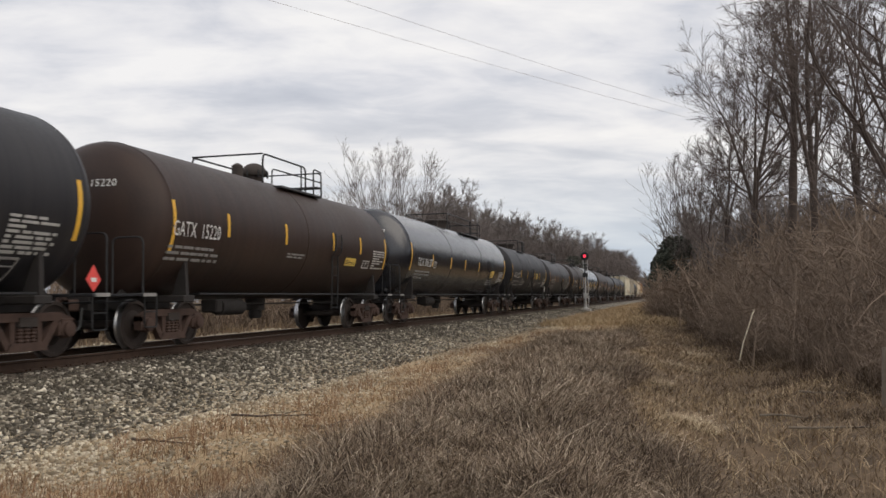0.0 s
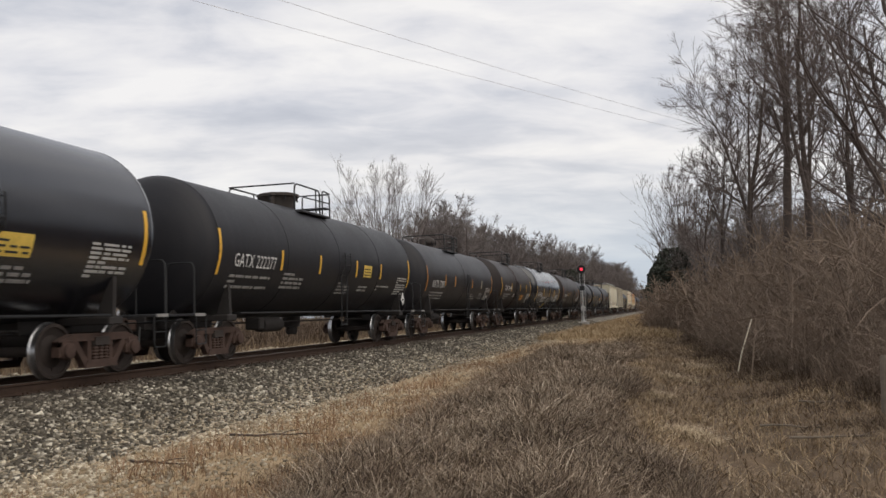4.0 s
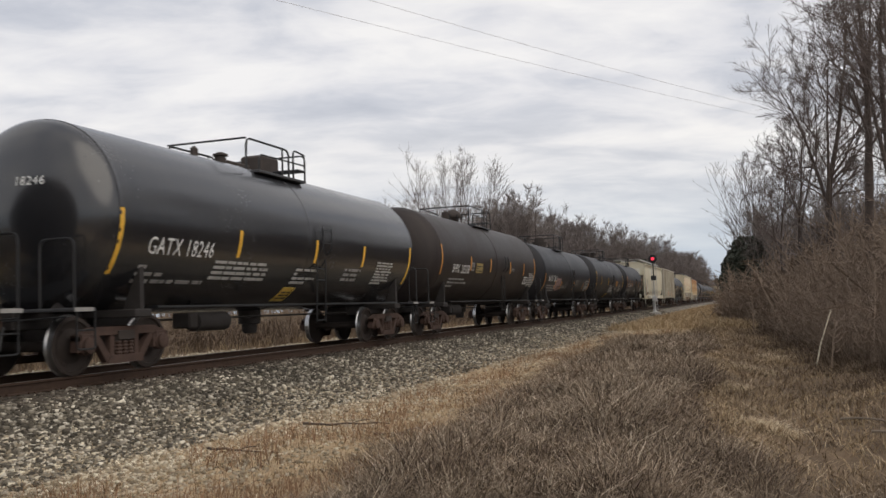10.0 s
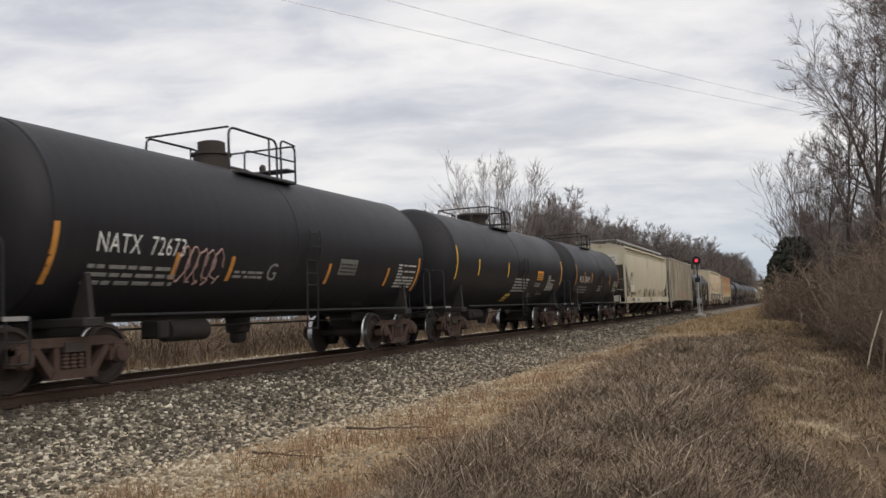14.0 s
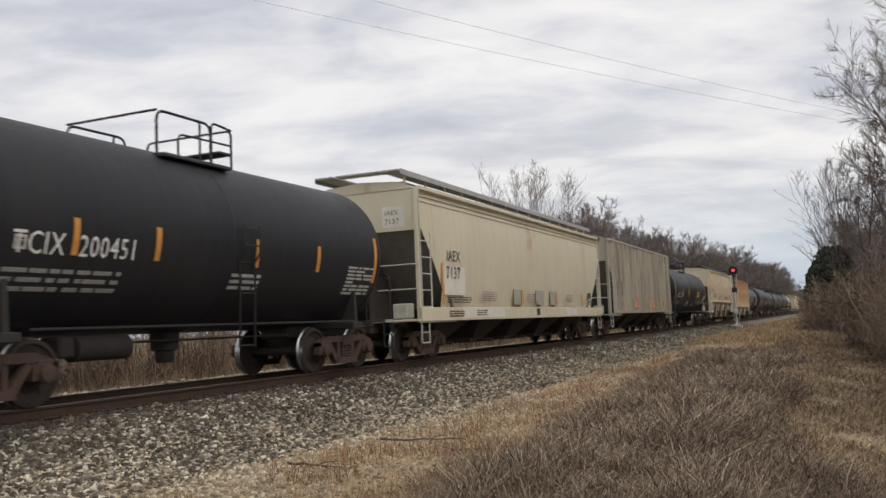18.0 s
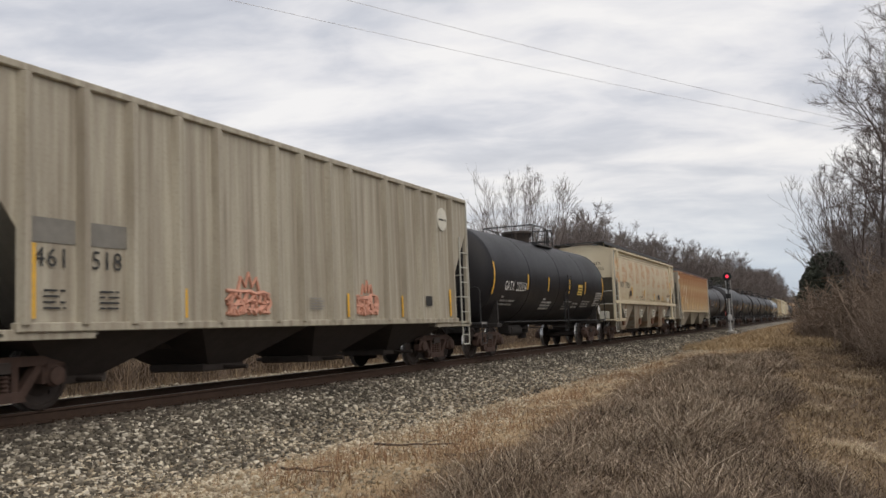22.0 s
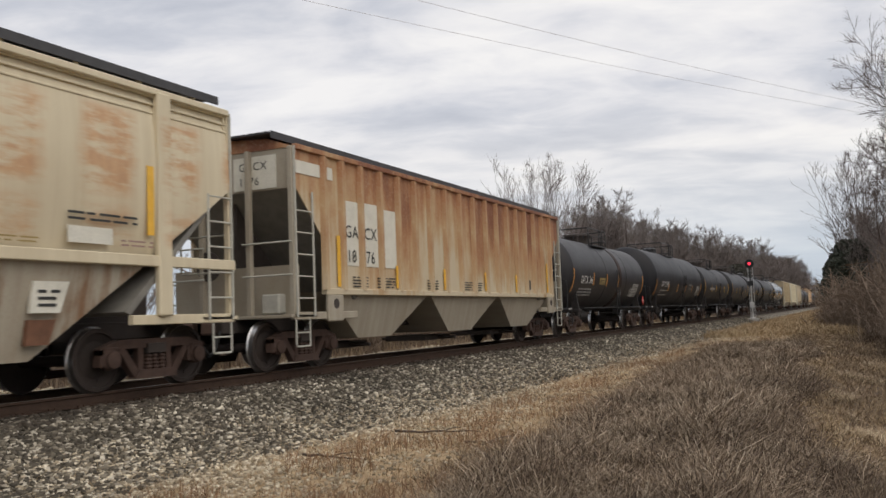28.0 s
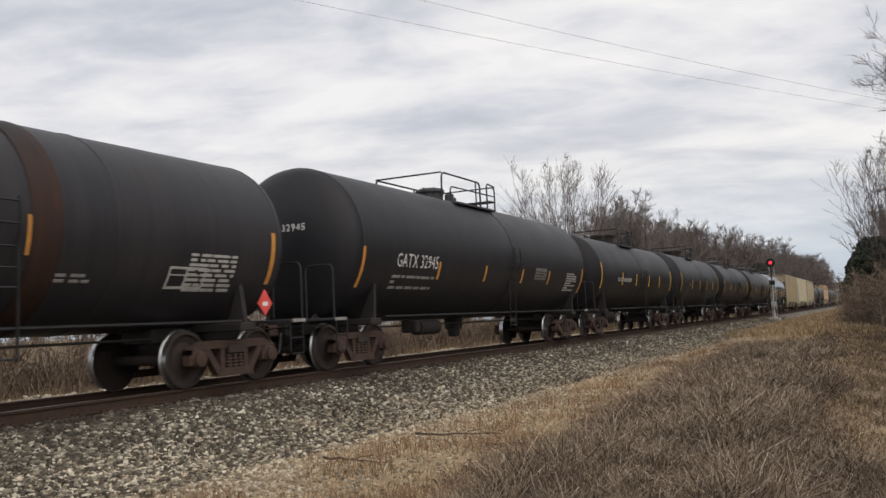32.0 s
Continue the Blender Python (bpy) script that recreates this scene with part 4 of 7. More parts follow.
def hopper_car(u, L, zb, zt, mat, style, label, bays=3, bay_mat="under", roof_mat="walk", ladder="grab_light", marks=None, seed=3, sill=None, cut=1.05, board=0.30, far=False, chute_top=None, zcut=None, knee=0.45, chutes=None, end_mat=None, ribs=13, wall=0.0, front=0.95, slope=None, rib_at=None, rib_out=0.075):
    """A covered hopper car. style: ribbed or smooth; bays: chutes under the floor."""
    car = thing("covered_hopper_car", label, "hopper car", "freight cars of the train", "", pose(TRACK_X, u, 0))
    W = 1.56
    y0, y1 = front, L - 0.75
    s0, s1 = y0 + 0.10, y1 - 0.10
    zc = zcut or zt - 0.75
    outline = side_outline(s0, s1, zb, zt, cut, zc, knee)
    for s in (1, -1):
        if style == "smooth":
            # a bulged side: columns follow the outline, rows bow outwards
            g = Geo()
            rows = 8
            vs = []
            ys = [s0 + cut * i / 4 for i in range(5)] + [s0 + cut + 0.02]
            ys = ys + [s0 + cut + 0.02 + (s1 - s0 - 2 * cut - 0.04) * i / 12 for i in range(1, 12)] + [s0 + s1 - y for y in reversed(ys)]
            cols = len(ys) - 1
            for y in ys:
                d = min(y - s0, s1 - y)
                zlow = zb if d > cut + 0.01 else zc - (zc - zb) * (1 - knee) * d / cut
                for j in range(rows + 1):
                    z = zlow + (zt - zlow) * j / rows
                    k = (z - zb) / (zt - zb)
                    vs.append((s * (W - 0.10 + 0.13 * math.sin(math.pi * min(1, max(0, k))) ** 0.7), y, z))
            fs = [(i * (rows + 1) + j, (i + 1) * (rows + 1) + j, (i + 1) * (rows + 1) + j + 1, i * (rows + 1) + j + 1) for i in range(cols) for j in range(rows)]
            g.add(vs, fs)
            side = part("side_sheet", g, M[mat], car, "", 30)
            g = Geo()
            for k in range(3):
                g.box(s * (W - 0.05) - 0.035, s * (W - 0.05) + 0.035, s0, s1, zt - 0.07 - k * 0.13, zt - 0.03 - k * 0.13, 0.01)
            part("top_rib", g, M[mat], side)
        else:
            side = part("side_sheet", Geo().prism(outline, 0, s * (W - 0.04), s * (W - 0.02)), M[mat], car)
            n = ribs
            rib = Geo().prism([(-0.085, W - 0.02), (0.085, W - 0.02), (0.050, W + rib_out), (-0.050, W + rib_out)], 2, zb + 0.02, zt - 0.06)
            rib.v = [(s * b, a, z) for a, b, z in rib.v]
            me = rib.mesh("rib", M[mat])
            for y in rib_at or [s0 + cut + 0.06 + (s1 - s0 - 2 * cut - 0.12) * i / (n - 1) for i in range(n)]:
                r = part("rib", me, None, side)
                r.location[1] = y
        g = Geo()
        g.box(s * W - 0.06, s * W + 0.05, s0, s1, zt - 0.05, zt + 0.05, 0.012)
        part("top_chord", g, M[mat], side)
        g = Geo()
        if sill:
            g.box(s * W - 0.05, s * W + 0.05, y0, y1, sill[0], sill[1], 0.012)
        else:
            g.box(s * W - 0.08, s * W + 0.05, s0 + cut - 0.15, s1 - cut + 0.15, zb - 0.07, zb + 0.05, 0.012)
        part("side_sill", g, M[mat], side)
    # roof, hatches, running board
    g = Geo().prism([(-W, zt), (W, zt), (W * 0.62, zt + 0.20), (0, zt + 0.27), (-W * 0.62, zt + 0.20)], 1, s0, s1)
    roof = part("roof", g, M[mat], car)
    g = Geo()
    for x in (-0.52, 0.52):
        g.box(x - 0.20, x + 0.20, s0 + 0.9, s1 - 0.9, zt + 0.2, zt + 0.36, 0.03)
    part("roof_hatch", g, M[roof_mat], roof)
    bz = zt + board
    for x in (0.92, -0.92):
        e = 1 if x > 0 else -1
        board = part("running_board", Geo().prism([(x - e * 0.27, bz - 0.012), (x + e * 0.28, bz - 0.012), (x + e * 0.28, bz - 0.10), (x + e * 0.30, bz - 0.10), (x + e * 0.30, bz + 0.035), (x + e * 0.28, bz + 0.035), (x + e * 0.28, bz - 0.004), (x - e * 0.27, bz - 0.004)], 1, y0 - 0.12, y1 + 0.12), M[roof_mat], roof)
        for k in range(3):
            part("plank", Geo().box(x - 0.25 + k * 0.17, x - 0.25 + k * 0.17 + 0.14, y0 - 0.12, y1 + 0.12, bz, bz + 0.03), M[roof_mat], board)
    for y in (y0 + 0.1, y1 - 0.1):
        part("cross_board", Geo().box(-0.62, 0.62, y - 0.2, y + 0.2, bz, bz + 0.035), M[roof_mat], roof)
    me = Geo().box(1.06, 1.11, -0.025, 0.025, zt + 0.02, bz).mesh("board_bracket", M[mat])
    n = 15
    for i in range(n):
        b = part("board_bracket", me, None, roof)
        b.location[1] = s0 + 0.25 + (s1 - s0 - 0.5) * i / (n - 1)
    # ends: slope sheets, posts, ladders, platforms
    for d, ye in ((1, y0), (-1, y1)):
        g = Geo()
        g.prism([(-W + 0.03, zc - 0.05), (W - 0.03, zc - 0.05), (W - 0.03, zt), (-W + 0.03, zt)], 1, ye + d * 0.12, ye + d * 0.16)
        part("end_sheet", g, M[end_mat or mat], car)
        # shade under the sloping end is painted in by the dark grey
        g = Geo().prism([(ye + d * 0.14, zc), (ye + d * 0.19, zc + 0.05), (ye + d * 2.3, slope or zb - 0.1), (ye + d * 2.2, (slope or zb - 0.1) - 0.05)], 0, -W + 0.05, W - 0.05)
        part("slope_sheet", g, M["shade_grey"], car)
        part("shear_web", Geo().prism([(ye + d * 0.35, 0.98), (ye + d * 0.35, zc - 0.2), (ye + d * 2.2, zb - 0.16), (ye + d * 2.9, 0.98)], 0, -0.03, 0.03), M["under"], car)
        if wall:
            part("end_bulkhead", Geo().box(-W + 0.12, W - 0.12, min(ye + d * 0.30, ye + d * 0.34), max(ye + d * 0.30, ye + d * 0.34), 1.03, wall), M[end_mat or mat], car)
        for x in (W - 0.05, 0.55, -0.55, -W + 0.05) if style == "ribbed" else (W - 0.05, -W + 0.05):
            lo = 1.0 if abs(x) > 1 else 1.03
            part("end_post", Geo().box(x - 0.05, x + 0.05, min(ye, ye + d * 0.11), max(ye, ye + d * 0.11), lo, zt, 0.01), M[end_mat or mat], car)
        for x in (1, -1):
            g = Geo()
            for yy in (ye + d * 0.06, ye + d * 0.62):
                g.tube([(x * (W + 0.02), yy, 0.98), (x * (W + 0.02), yy, zt if yy == ye + d * 0.06 else zc - 0.1)], 0.022, 6)
            for i in range(5):
                z = 1.32 + i * 0.40
                g.tube([(x * (W + 0.02), ye + d * 0.06, z), (x * (W + 0.02), ye + d * 0.62, z)], 0.016, 5)
            for z in (1.75, 2.35):
                g.tube([(x * (W - 0.02), ye - d * 0.03, z), (x * 0.45, ye - d * 0.03, z)], 0.018, 5)
            part("end_ladder", g, M[ladder], car)
        g = Geo()
        g.box(-W, W, min(ye - d * 0.1, ye + d * 0.75), max(ye - d * 0.1, ye + d * 0.75), 0.97, 1.03, 0.01)
        g.box(W - 0.10, W, min(ye, ye + d * 2.2), max(ye, ye + d * 2.2), 0.93, 1.07, 0.01)
        g.box(-W, -W + 0.10, min(ye, ye + d * 2.2), max(ye, ye + d * 2.2), 0.93, 1.07, 0.01)
        part("end_sill", g, M[end_mat or mat], car)
        g = Geo()
        g.tube(bend([(W - 0.02, ye + d * 0.06, 0.98), (W - 0.02, ye + d * 0.06, 0.45), (W - 0.02, ye + d * 0.5, 0.45), (W - 0.02, ye + d * 0.5, 0.98)], 0.04, 2), 0.018, 6)
        g.tube([(W - 0.02, ye + d * 0.06, 0.70), (W - 0.02, ye + d * 0.5, 0.70)], 0.015, 5)
        part("sill_step", g, M[ladder], car)
        g = Geo()
        g.box(-0.14, 0.14, min(ye - d * 0.95, ye), max(ye - d * 0.95, ye), 0.72, 0.94, 0.03)
        g.box(-0.19, 0.19, (0 if d > 0 else L) - 0.1, (0 if d > 0 else L) + 0.1, 0.68, 0.98, 0.05)
        part("coupler", g, M["truck"], car)
        part("air_hose", Geo().tube(bend([(0.28, ye - d * 0.5, 0.78), (0.36, ye - d * 0.75, 0.42), (0.3, ye - d * 0.9, 0.34)], 0.2), 0.026, 6), M["hose"], car)
        if d > 0:
            g = Geo()
            g.lathe([(ye + 0.02, 0.28), (ye + 0.06, 0.28)], "y", (-0.4, 0, 2.0), 18)
            part("brake_wheel", g, M["under"], car)
            part("brake_box", Geo().box(0.75, 1.15, ye + 0.1, ye + 0.5, 1.05, 1.42, 0.03), M[ladder], car)
    # centre sill and chutes
    part("centre_sill", Geo().box(-0.3, 0.3, 0.5, L - 0.5, 0.72, 1.0, 0.02), M["under"], car)
    ct = chute_top or zb
    span0, span1 = s0 + cut + 0.05, s1 - cut - 0.05
    bl = (span1 - span0) / bays
    for i in range(bays if chutes is None else len(chutes)):
        a, b = span0 + bl * i, span0 + bl * (i + 1)
        m = (a + b) / 2
        b0, b1 = m - bl * 0.16, m + bl * 0.16
        if chutes:
            a, b, b0, b1 = chutes[i]
            m = (b0 + b1) / 2
        g = Geo()
        t, q = W - 0.08, 0.62
        vs = [(-t, a, ct), (t, a, ct), (t, b, ct), (-t, b, ct), (-q, m - bl * 0.14, 0.42), (q, m - bl * 0.14, 0.42), (q, m + bl * 0.14, 0.42), (-q, m + bl * 0.14, 0.42)]
        if bay_mat != "under":     # steep outer faces stay close to the side
            vs[5], vs[6] = (t - 0.25, b0, 0.52), (t - 0.25, b1, 0.52)
            vs[4], vs[7] = (-t + 0.25, b0, 0.52), (-t + 0.25, b1, 0.52)
        g.add(vs, [(0, 4, 5, 1), (1, 5, 6, 2), (2, 6, 7, 3), (3, 7, 4, 0), (4, 7, 6, 5), (0, 1, 2, 3)])
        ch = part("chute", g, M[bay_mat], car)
        g = Geo().box(-0.6, 0.6, m - bl * 0.17, m + bl * 0.17, 0.30, 0.44, 0.02)
        g.tube([(-1.1, m, 0.36), (1.1, m, 0.36)], 0.04, 8)
        part("outlet_gate", g, M["under"], ch)
    for y in (2.0, L - 2.0):
        add_truck(car, y, far)
    for fn in marks or ():
        fn(car, W, L)
    return car


TRAIN = []


def put(car, u):
    TRAIN.append((car, u))
    return car


def tank(u, L, **k):
    return put(tank_car(u, L, **k), u)


def strips_at(*ys, lo=-0.05, hi=0.44):
    return tuple((y, lo, hi) for y in ys)


G = [-3.0, 13.3, 28.45, 48.75, 65.0, 80.15, 92.9, 107.85, 123.3, 138.25, 153.3, 166.0, 185.2, 202.6, 219.1, 238.2, 255.84, 270.1, 287.3, 302.0]
LEN = [b - a for a, b in zip(G, G[1:])]

tank(G[0], LEN[0], top=4.03, mat="dusky", strips=strips_at(4.5, 7.0, 9.6, 11.9), seed=11, label="dusty black tank car with faded data panel", panel_y=13.4, marks=(("frame", 13.2, -0.85, 0.7, 0.35, "letter_dim"), ("placard", 15.3, 1.25, 0, 0, "placard_red")))
tank(G[1], LEN[1], drop=0.18, top=3.98, mat="redbrown", words="GATX  15220", word_y=1.28, word_w=1.75, word_v=-0.14, strips=strips_at(3.34, 6.18, 9.22, 11.36), panel_y=12.55,
     dome="round", seams=(0.5,), seed=21, end_word="15220", platform=(3.9, 10.2), label="soot-browned tank car with white stencilled number", marks=(("patch", 10.31, -0.42, 0.82, 0.22, "yellow_label"), ("frame", 11.75, -0.46, 0.55, 0.24, "letter_grey"), ("rows", 6.4, -0.35, 1.0, 0.14, "letter_dim")))
tank(G[2], LEN[2], top=4.12, mat="black_gloss", words="TILX 306287", word_y=2.15, word_w=2.0, word_v=-0.02, strips=strips_at(4.12, 6.96, 9.53, 12.35, lo=0.0), panel_y=17.4,
     dome="tall", platform=(5.0, 15.9), manway=1.3, end_word="306287", end_h=0.66, seams=(0.33, 0.66), seed=31, label="long glossy black tank car with tall manway", marks=(("patch", 15.26, -0.22, 0.8, 0.34, "yellow_label"), ("frame", 4.35, -0.06, 0.36, 0.26, "letter_grey"), ("rows", 15.0, -0.58, 1.3, 0.28, "letter_dim")))
tank(G[3], LEN[3], top=4.0, mat="black", words="GATX 222277", word_y=1.95, word_w=2.05, word_v=0.0, strips=strips_at(4.29, 6.67, 9.47, 11.69, lo=0.0, hi=0.48), dome="tall", seams=(0.5, 0.25, 0.75), seed=41, panel_y=13.55, platform=(4.8, 9.3),
     label="black tank car with tall manway and yellow label", marks=(("patch", 10.15, 0.02, 0.68, 0.36, "yellow_label"), ("rows", 4.56, -0.42, 1.2, 0.42, "letter_dim"), ("rows", 8.29, -0.50, 1.0, 0.36, "letter_dim"), ("rows", 9.98, -0.40, 0.75, 0.2, "letter_dim"), ("rows", 11.58, -0.35, 1.2, 0.2, "letter_dim"), ("placard", 14.18, 1.40, 0, 0, "placard")))
tank(G[4], LEN[4], top=3.88, mat="dusky", words="NATX 72907", word_y=2.12, word_w=1.9, word_v=-0.04, strips=((4.08, 0.05, 0.5, "yellow_dull"), (5.78, 0.05, 0.5, "yellow_dull"), (9.14, 0.05, 0.44, "yellow_dull"), (11.19, 0.05, 0.44, "pale_tape")), strip_mat="yellow_dull", dome="round", seed=51, end_word="72907", panel_y=12.3, platform=(4.5, 8.8),
     label="dull black tank car with pale and orange strips", marks=(("rows", 9.2, -0.45, 1.0, 0.28, "letter_dim"), ("frame", 11.1, -0.45, 0.6, 0.28, "letter_dim")))
tank(G[5], LEN[5], drop=0.56, top=3.96, rail_h=0.45, mat="brown", words="TCIX  200443", word_y=2.23, word_w=2.0, word_v=0.20, word_size=0.40, strips=strips_at(4.35, 7.32, 9.48, lo=0.17, hi=0.63), dome="none", end_word="200443", end_h=0.45, seams=(0.4,), girth=0.47, seed=61, panel_y=10.1, platform=(2.6, 7.5), ladder_y=5.6,
     label="brown-black tank car with orange label", marks=(("patch", 7.89, -0.30, 0.82, 0.28, "orange_label"), ("patch", 5.25, -0.14, 0.30, 0.18, "placard"), ("rows", 9.6, -0.60, 0.6, 0.22, "letter_dim")))
tank(G[6], LEN[6], drop=0.52, top=4.08, mat="dusky_gloss", words="GATX 18246", word_y=2.02, word_w=1.85, word_v=-0.09, strips=strips_at(4.65, 7.77, 10.32, hi=0.46), rail_h=0.42, manway=-0.5, end_word="18246", end_h=0.42, end_v=(-0.95, 0.06), dome="valves", seed=71, panel_y=11.3, platform=(4.3, 8.9),
     label="dust-topped black tank car with slanted yellow mark", marks=(("rows", 4.04, -0.46, 1.9, 0.38, "letter_grey"), ("patch", 7.03, -0.86, 0.52, 0.28, "yellow_label"), ("rows", 7.11, -0.50, 1.0, 0.36, "letter_grey"), ("rows", 9.48, -0.40, 0.9, 0.34, "letter_dim")))
tank(G[7], LEN[7], top=4.10, mat="brown", words="SHPX  205350", word_y=2.43, word_w=1.85, word_v=-0.11, strips=strips_at(4.36, 6.84, 9.70, 11.94, lo=0.0, hi=0.48), strip_mat="yellow_dull", dome="round", seams=(0.5,), seed=81, panel_y=13.0, platform=(4.45, 9.6),
     label="brown dusty tank car with dull orange strips", marks=(("patch", 5.05, -0.06, 0.8, 0.34, "yellow_faded"), ("frame", 4.5, 0.0, 0.28, 0.28, "letter_dim"), ("rows", 9.85, 0.12, 0.5, 0.14, "letter_dim"), ("frame", 12.25, -0.36, 0.6, 0.30, "letter")))
tank(G[8], LEN[8], top=3.92, mat="black", words="NATX  72673", word_y=2.05, word_w=1.95, word_v=-0.06, strips=strips_at(3.82, 5.31, 8.8, 11.7, lo=-0.42, hi=0.0), strip_mat="yellow_dull", rail_h=0.58, end_v=(-0.95, -0.12), dome="stack", manway=0.4, seed=91, panel_y=12.3,
     label="black tank car with spray-painted tag", marks=(("scrawl", 3.92, -0.48, 1.15, 0.58, "pink_dim"), ("patch", 9.26, -0.22, 0.80, 0.34, "label_grey"), ("words", 6.5, -0.38, ("G", 0.5), 0, "letter_dim"), ("rows", 5.5, -0.36, 0.9, 0.16, "letter_dim")), platform=(4.45, 8.75))
tank(G[9], LEN[9], top=3.98, mat="black", strips=strips_at(3.2, 6.23), dome="tall", seams=(0.5,), seed=101, word_y=2.4, words="", label="black tank car with large orange label", panel_y=11.6, platform=(4.6, 8.9),
     marks=(("patch", 10.0, -0.08, 0.80, 0.34, "orange_label"), ("rows", 7.28, -0.52, 1.7, 0.50, "letter_grey"), ("patch", 6.97, -0.86, 0.55, 0.26, "yellow_label"), ("rows", 9.95, -0.32, 0.7, 0.16, "letter_grey"), ("rows", 9.6, -0.70, 0.7, 0.16, "letter_dim"), ("rows", 10.7, -0.62, 0.8, 0.14, "letter_dim")))
tank(G[10], LEN[10], top=4.0, mat="black", words="TCIX  200451", word_y=2.02, word_w=2.05, word_v=-0.06, strips=strips_at(2.95, 4.50, 6.95, 8.92), strip_mat="yellow_dull", dome="none", seed=111, end_word="00451", panel_y=10.15, platform=(3.9, 7.5),
     label="short black tank car with open top platform", marks=(("rows", 6.4, -0.42, 0.8, 0.30, "letter_grey"), ("frame", 2.05, -0.02, 0.18, 0.18, "letter_grey")))


def marks_cream(car, W, L):
    x = W + 0.052
    part("repaint_patch", Geo().box(x - 0.035, x - 0.03, 2.10, 3.50, 1.62, 2.90), M["patch_white"], car)
    part("reporting_mark", flat_letters("IAEX", 0.40, x + 0.0, 2.25, 2.50), M["letter_black"], car)
    part("reporting_mark", flat_letters("7137", 0.44, x + 0.0, 2.20, 2.05), M["letter_black"], car)
    for y, h in ((1.92, 1.05), (8.02, 0.45), (11.72, 0.40), (15.24, 0.40)):
        part("reflective_strip", Geo().box(x - 0.01, x, y, y + 0.10, 1.38, 1.38 + h), M["yellow_dull"], car)
    for y, w in ((7.35, 0.93), (9.53, 0.87), (11.16, 0.84)):
        part("repaint_patch", Geo().box(x - 0.03, x - 0.02, y, y + w, 1.40, 1.86), M["patch_grey"], car, "grey-green repaint patch")
    for y, w in ((3.2, 3.2), (12.92, 1.5)):
        part("repaint_patch", Geo().box(x, x + 0.004, y, y + w, 1.02, 1.27), M["patch_white"], car)
    for y, w, z in ((4.7, 1.1, 1.48), (13.1, 0.85, 1.50), (8.6, 0.85, 1.46)):
        tagged(part("stencil_text", flat_bars(x - 0.005, y, y + w, z, z + 0.30, 5, int(y * 10), 0.4), M["pink_dim"], car), kind="stuff")
    for y, w, z in ((2.3, 1.0, 1.06), (4.2, 0.8, 1.08), (2.2, 1.6, 1.42), (16.2, 0.6, 1.42)):
        tagged(part("stencil_text", flat_bars(x + 0.002, y, y + w, z, z + 0.18, 3, int(y * 17)), M["letter_black"], car), kind="stuff")
    for y, z in ((9.5, 1.05), (16.25, 1.66)):
        part("stencil_frame", Geo().box(x, x + 0.006, y, y + 0.34, z, z + 0.22), M["letter_black"], car)


    part("repaint_patch", Geo().box(0.55, 1.15, 0.812, 0.818, 3.30, 3.82), M["patch_white"], car)
    for w, size, z in (("IAEX", 0.40, 3.60), ("7137", 0.44, 3.38)):
        vs, fs = letters_for(w, size)
        part("end_number", Geo().add([(0.62 + a * 0.42, 0.808, z + b * 0.42) for a, b in vs], fs), M["letter_black"], car)


def marks_ribbed(car, W, L):
    x = W + 0.006
    for w, y in (("461", 2.12), ("518", 3.06)):
        part("reporting_mark", flat_letters(w, 0.36, x, y, 1.86), M["letter_black"], car)
        part("repaint_patch", Geo().box(x - 0.02, x - 0.012, y - 0.06, y + 0.68, 2.17, 2.49), M["shade_grey"], car)
        tagged(part("stencil_text", flat_bars(x, y + 0.15, y + 0.50, 1.32, 1.62, 4, int(y * 31), 0.35), M["letter_black"], car), kind="stuff")
    for y, w in ((5.95, 1.20), (10.28, 0.95)):
        rng = random.Random(int(y))
        g = Geo()
        for k in range(11):           # joined upright strokes under a pointed crown
            cy = y + w * (k + 0.5) / 11
            pts = [(x + 0.003, cy + rng.uniform(-0.07, 0.07), 1.26 + 0.075 * i + rng.uniform(-0.02, 0.02)) for i in range(6)]
            g.tube(pts, 0.050, 4, 0.034)
        for k in range(3):
            z = 1.28 + 0.17 * k
            g.tube([(x + 0.003, y + w * i / 6, z + rng.uniform(-0.05, 0.05)) for i in range(7)], 0.032, 4)
        g.tube([(x + 0.003, y + w * f, 1.66 + h) for f, h in ((0.25, 0.0), (0.32, 0.22), (0.42, 0.06), (0.50, 0.30), (0.58, 0.06), (0.68, 0.22), (0.75, 0.0))], 0.03, 4)
        part("spray_tag", g, M["pink"], car, "faded pink sprayed letters")
    part("round_emblem", Geo().lathe([(x, 0.30), (x + 0.012, 0.30)], "x", (0, 14.94, 3.72), 24), M["patch_white"], car)
    tagged(part("stencil_text", flat_bars(x + 0.014, 14.72, 15.16, 3.68, 3.76, 1, 5), M["letter_black"], car), kind="stuff")
    for y, z in ((2.04, 2.15), (4.88, 1.65), (9.92, 1.68), (12.44, 1.68), (L - 2.15, 1.9)):
        part("reflective_strip", Geo().box(x, x + 0.006, y, y + 0.11, 1.2, z), M["yellow"], car)
    part("stencil_frame", Geo().box(x, x + 0.006, 13.80, 14.15, 1.46, 1.70), M["letter_black"], car)
    tagged(part("stencil_text", flat_bars(x, 8.5, 9.0, 1.35, 1.6, 5, 9, 0.4), M["letter_dim"], car), kind="stuff")


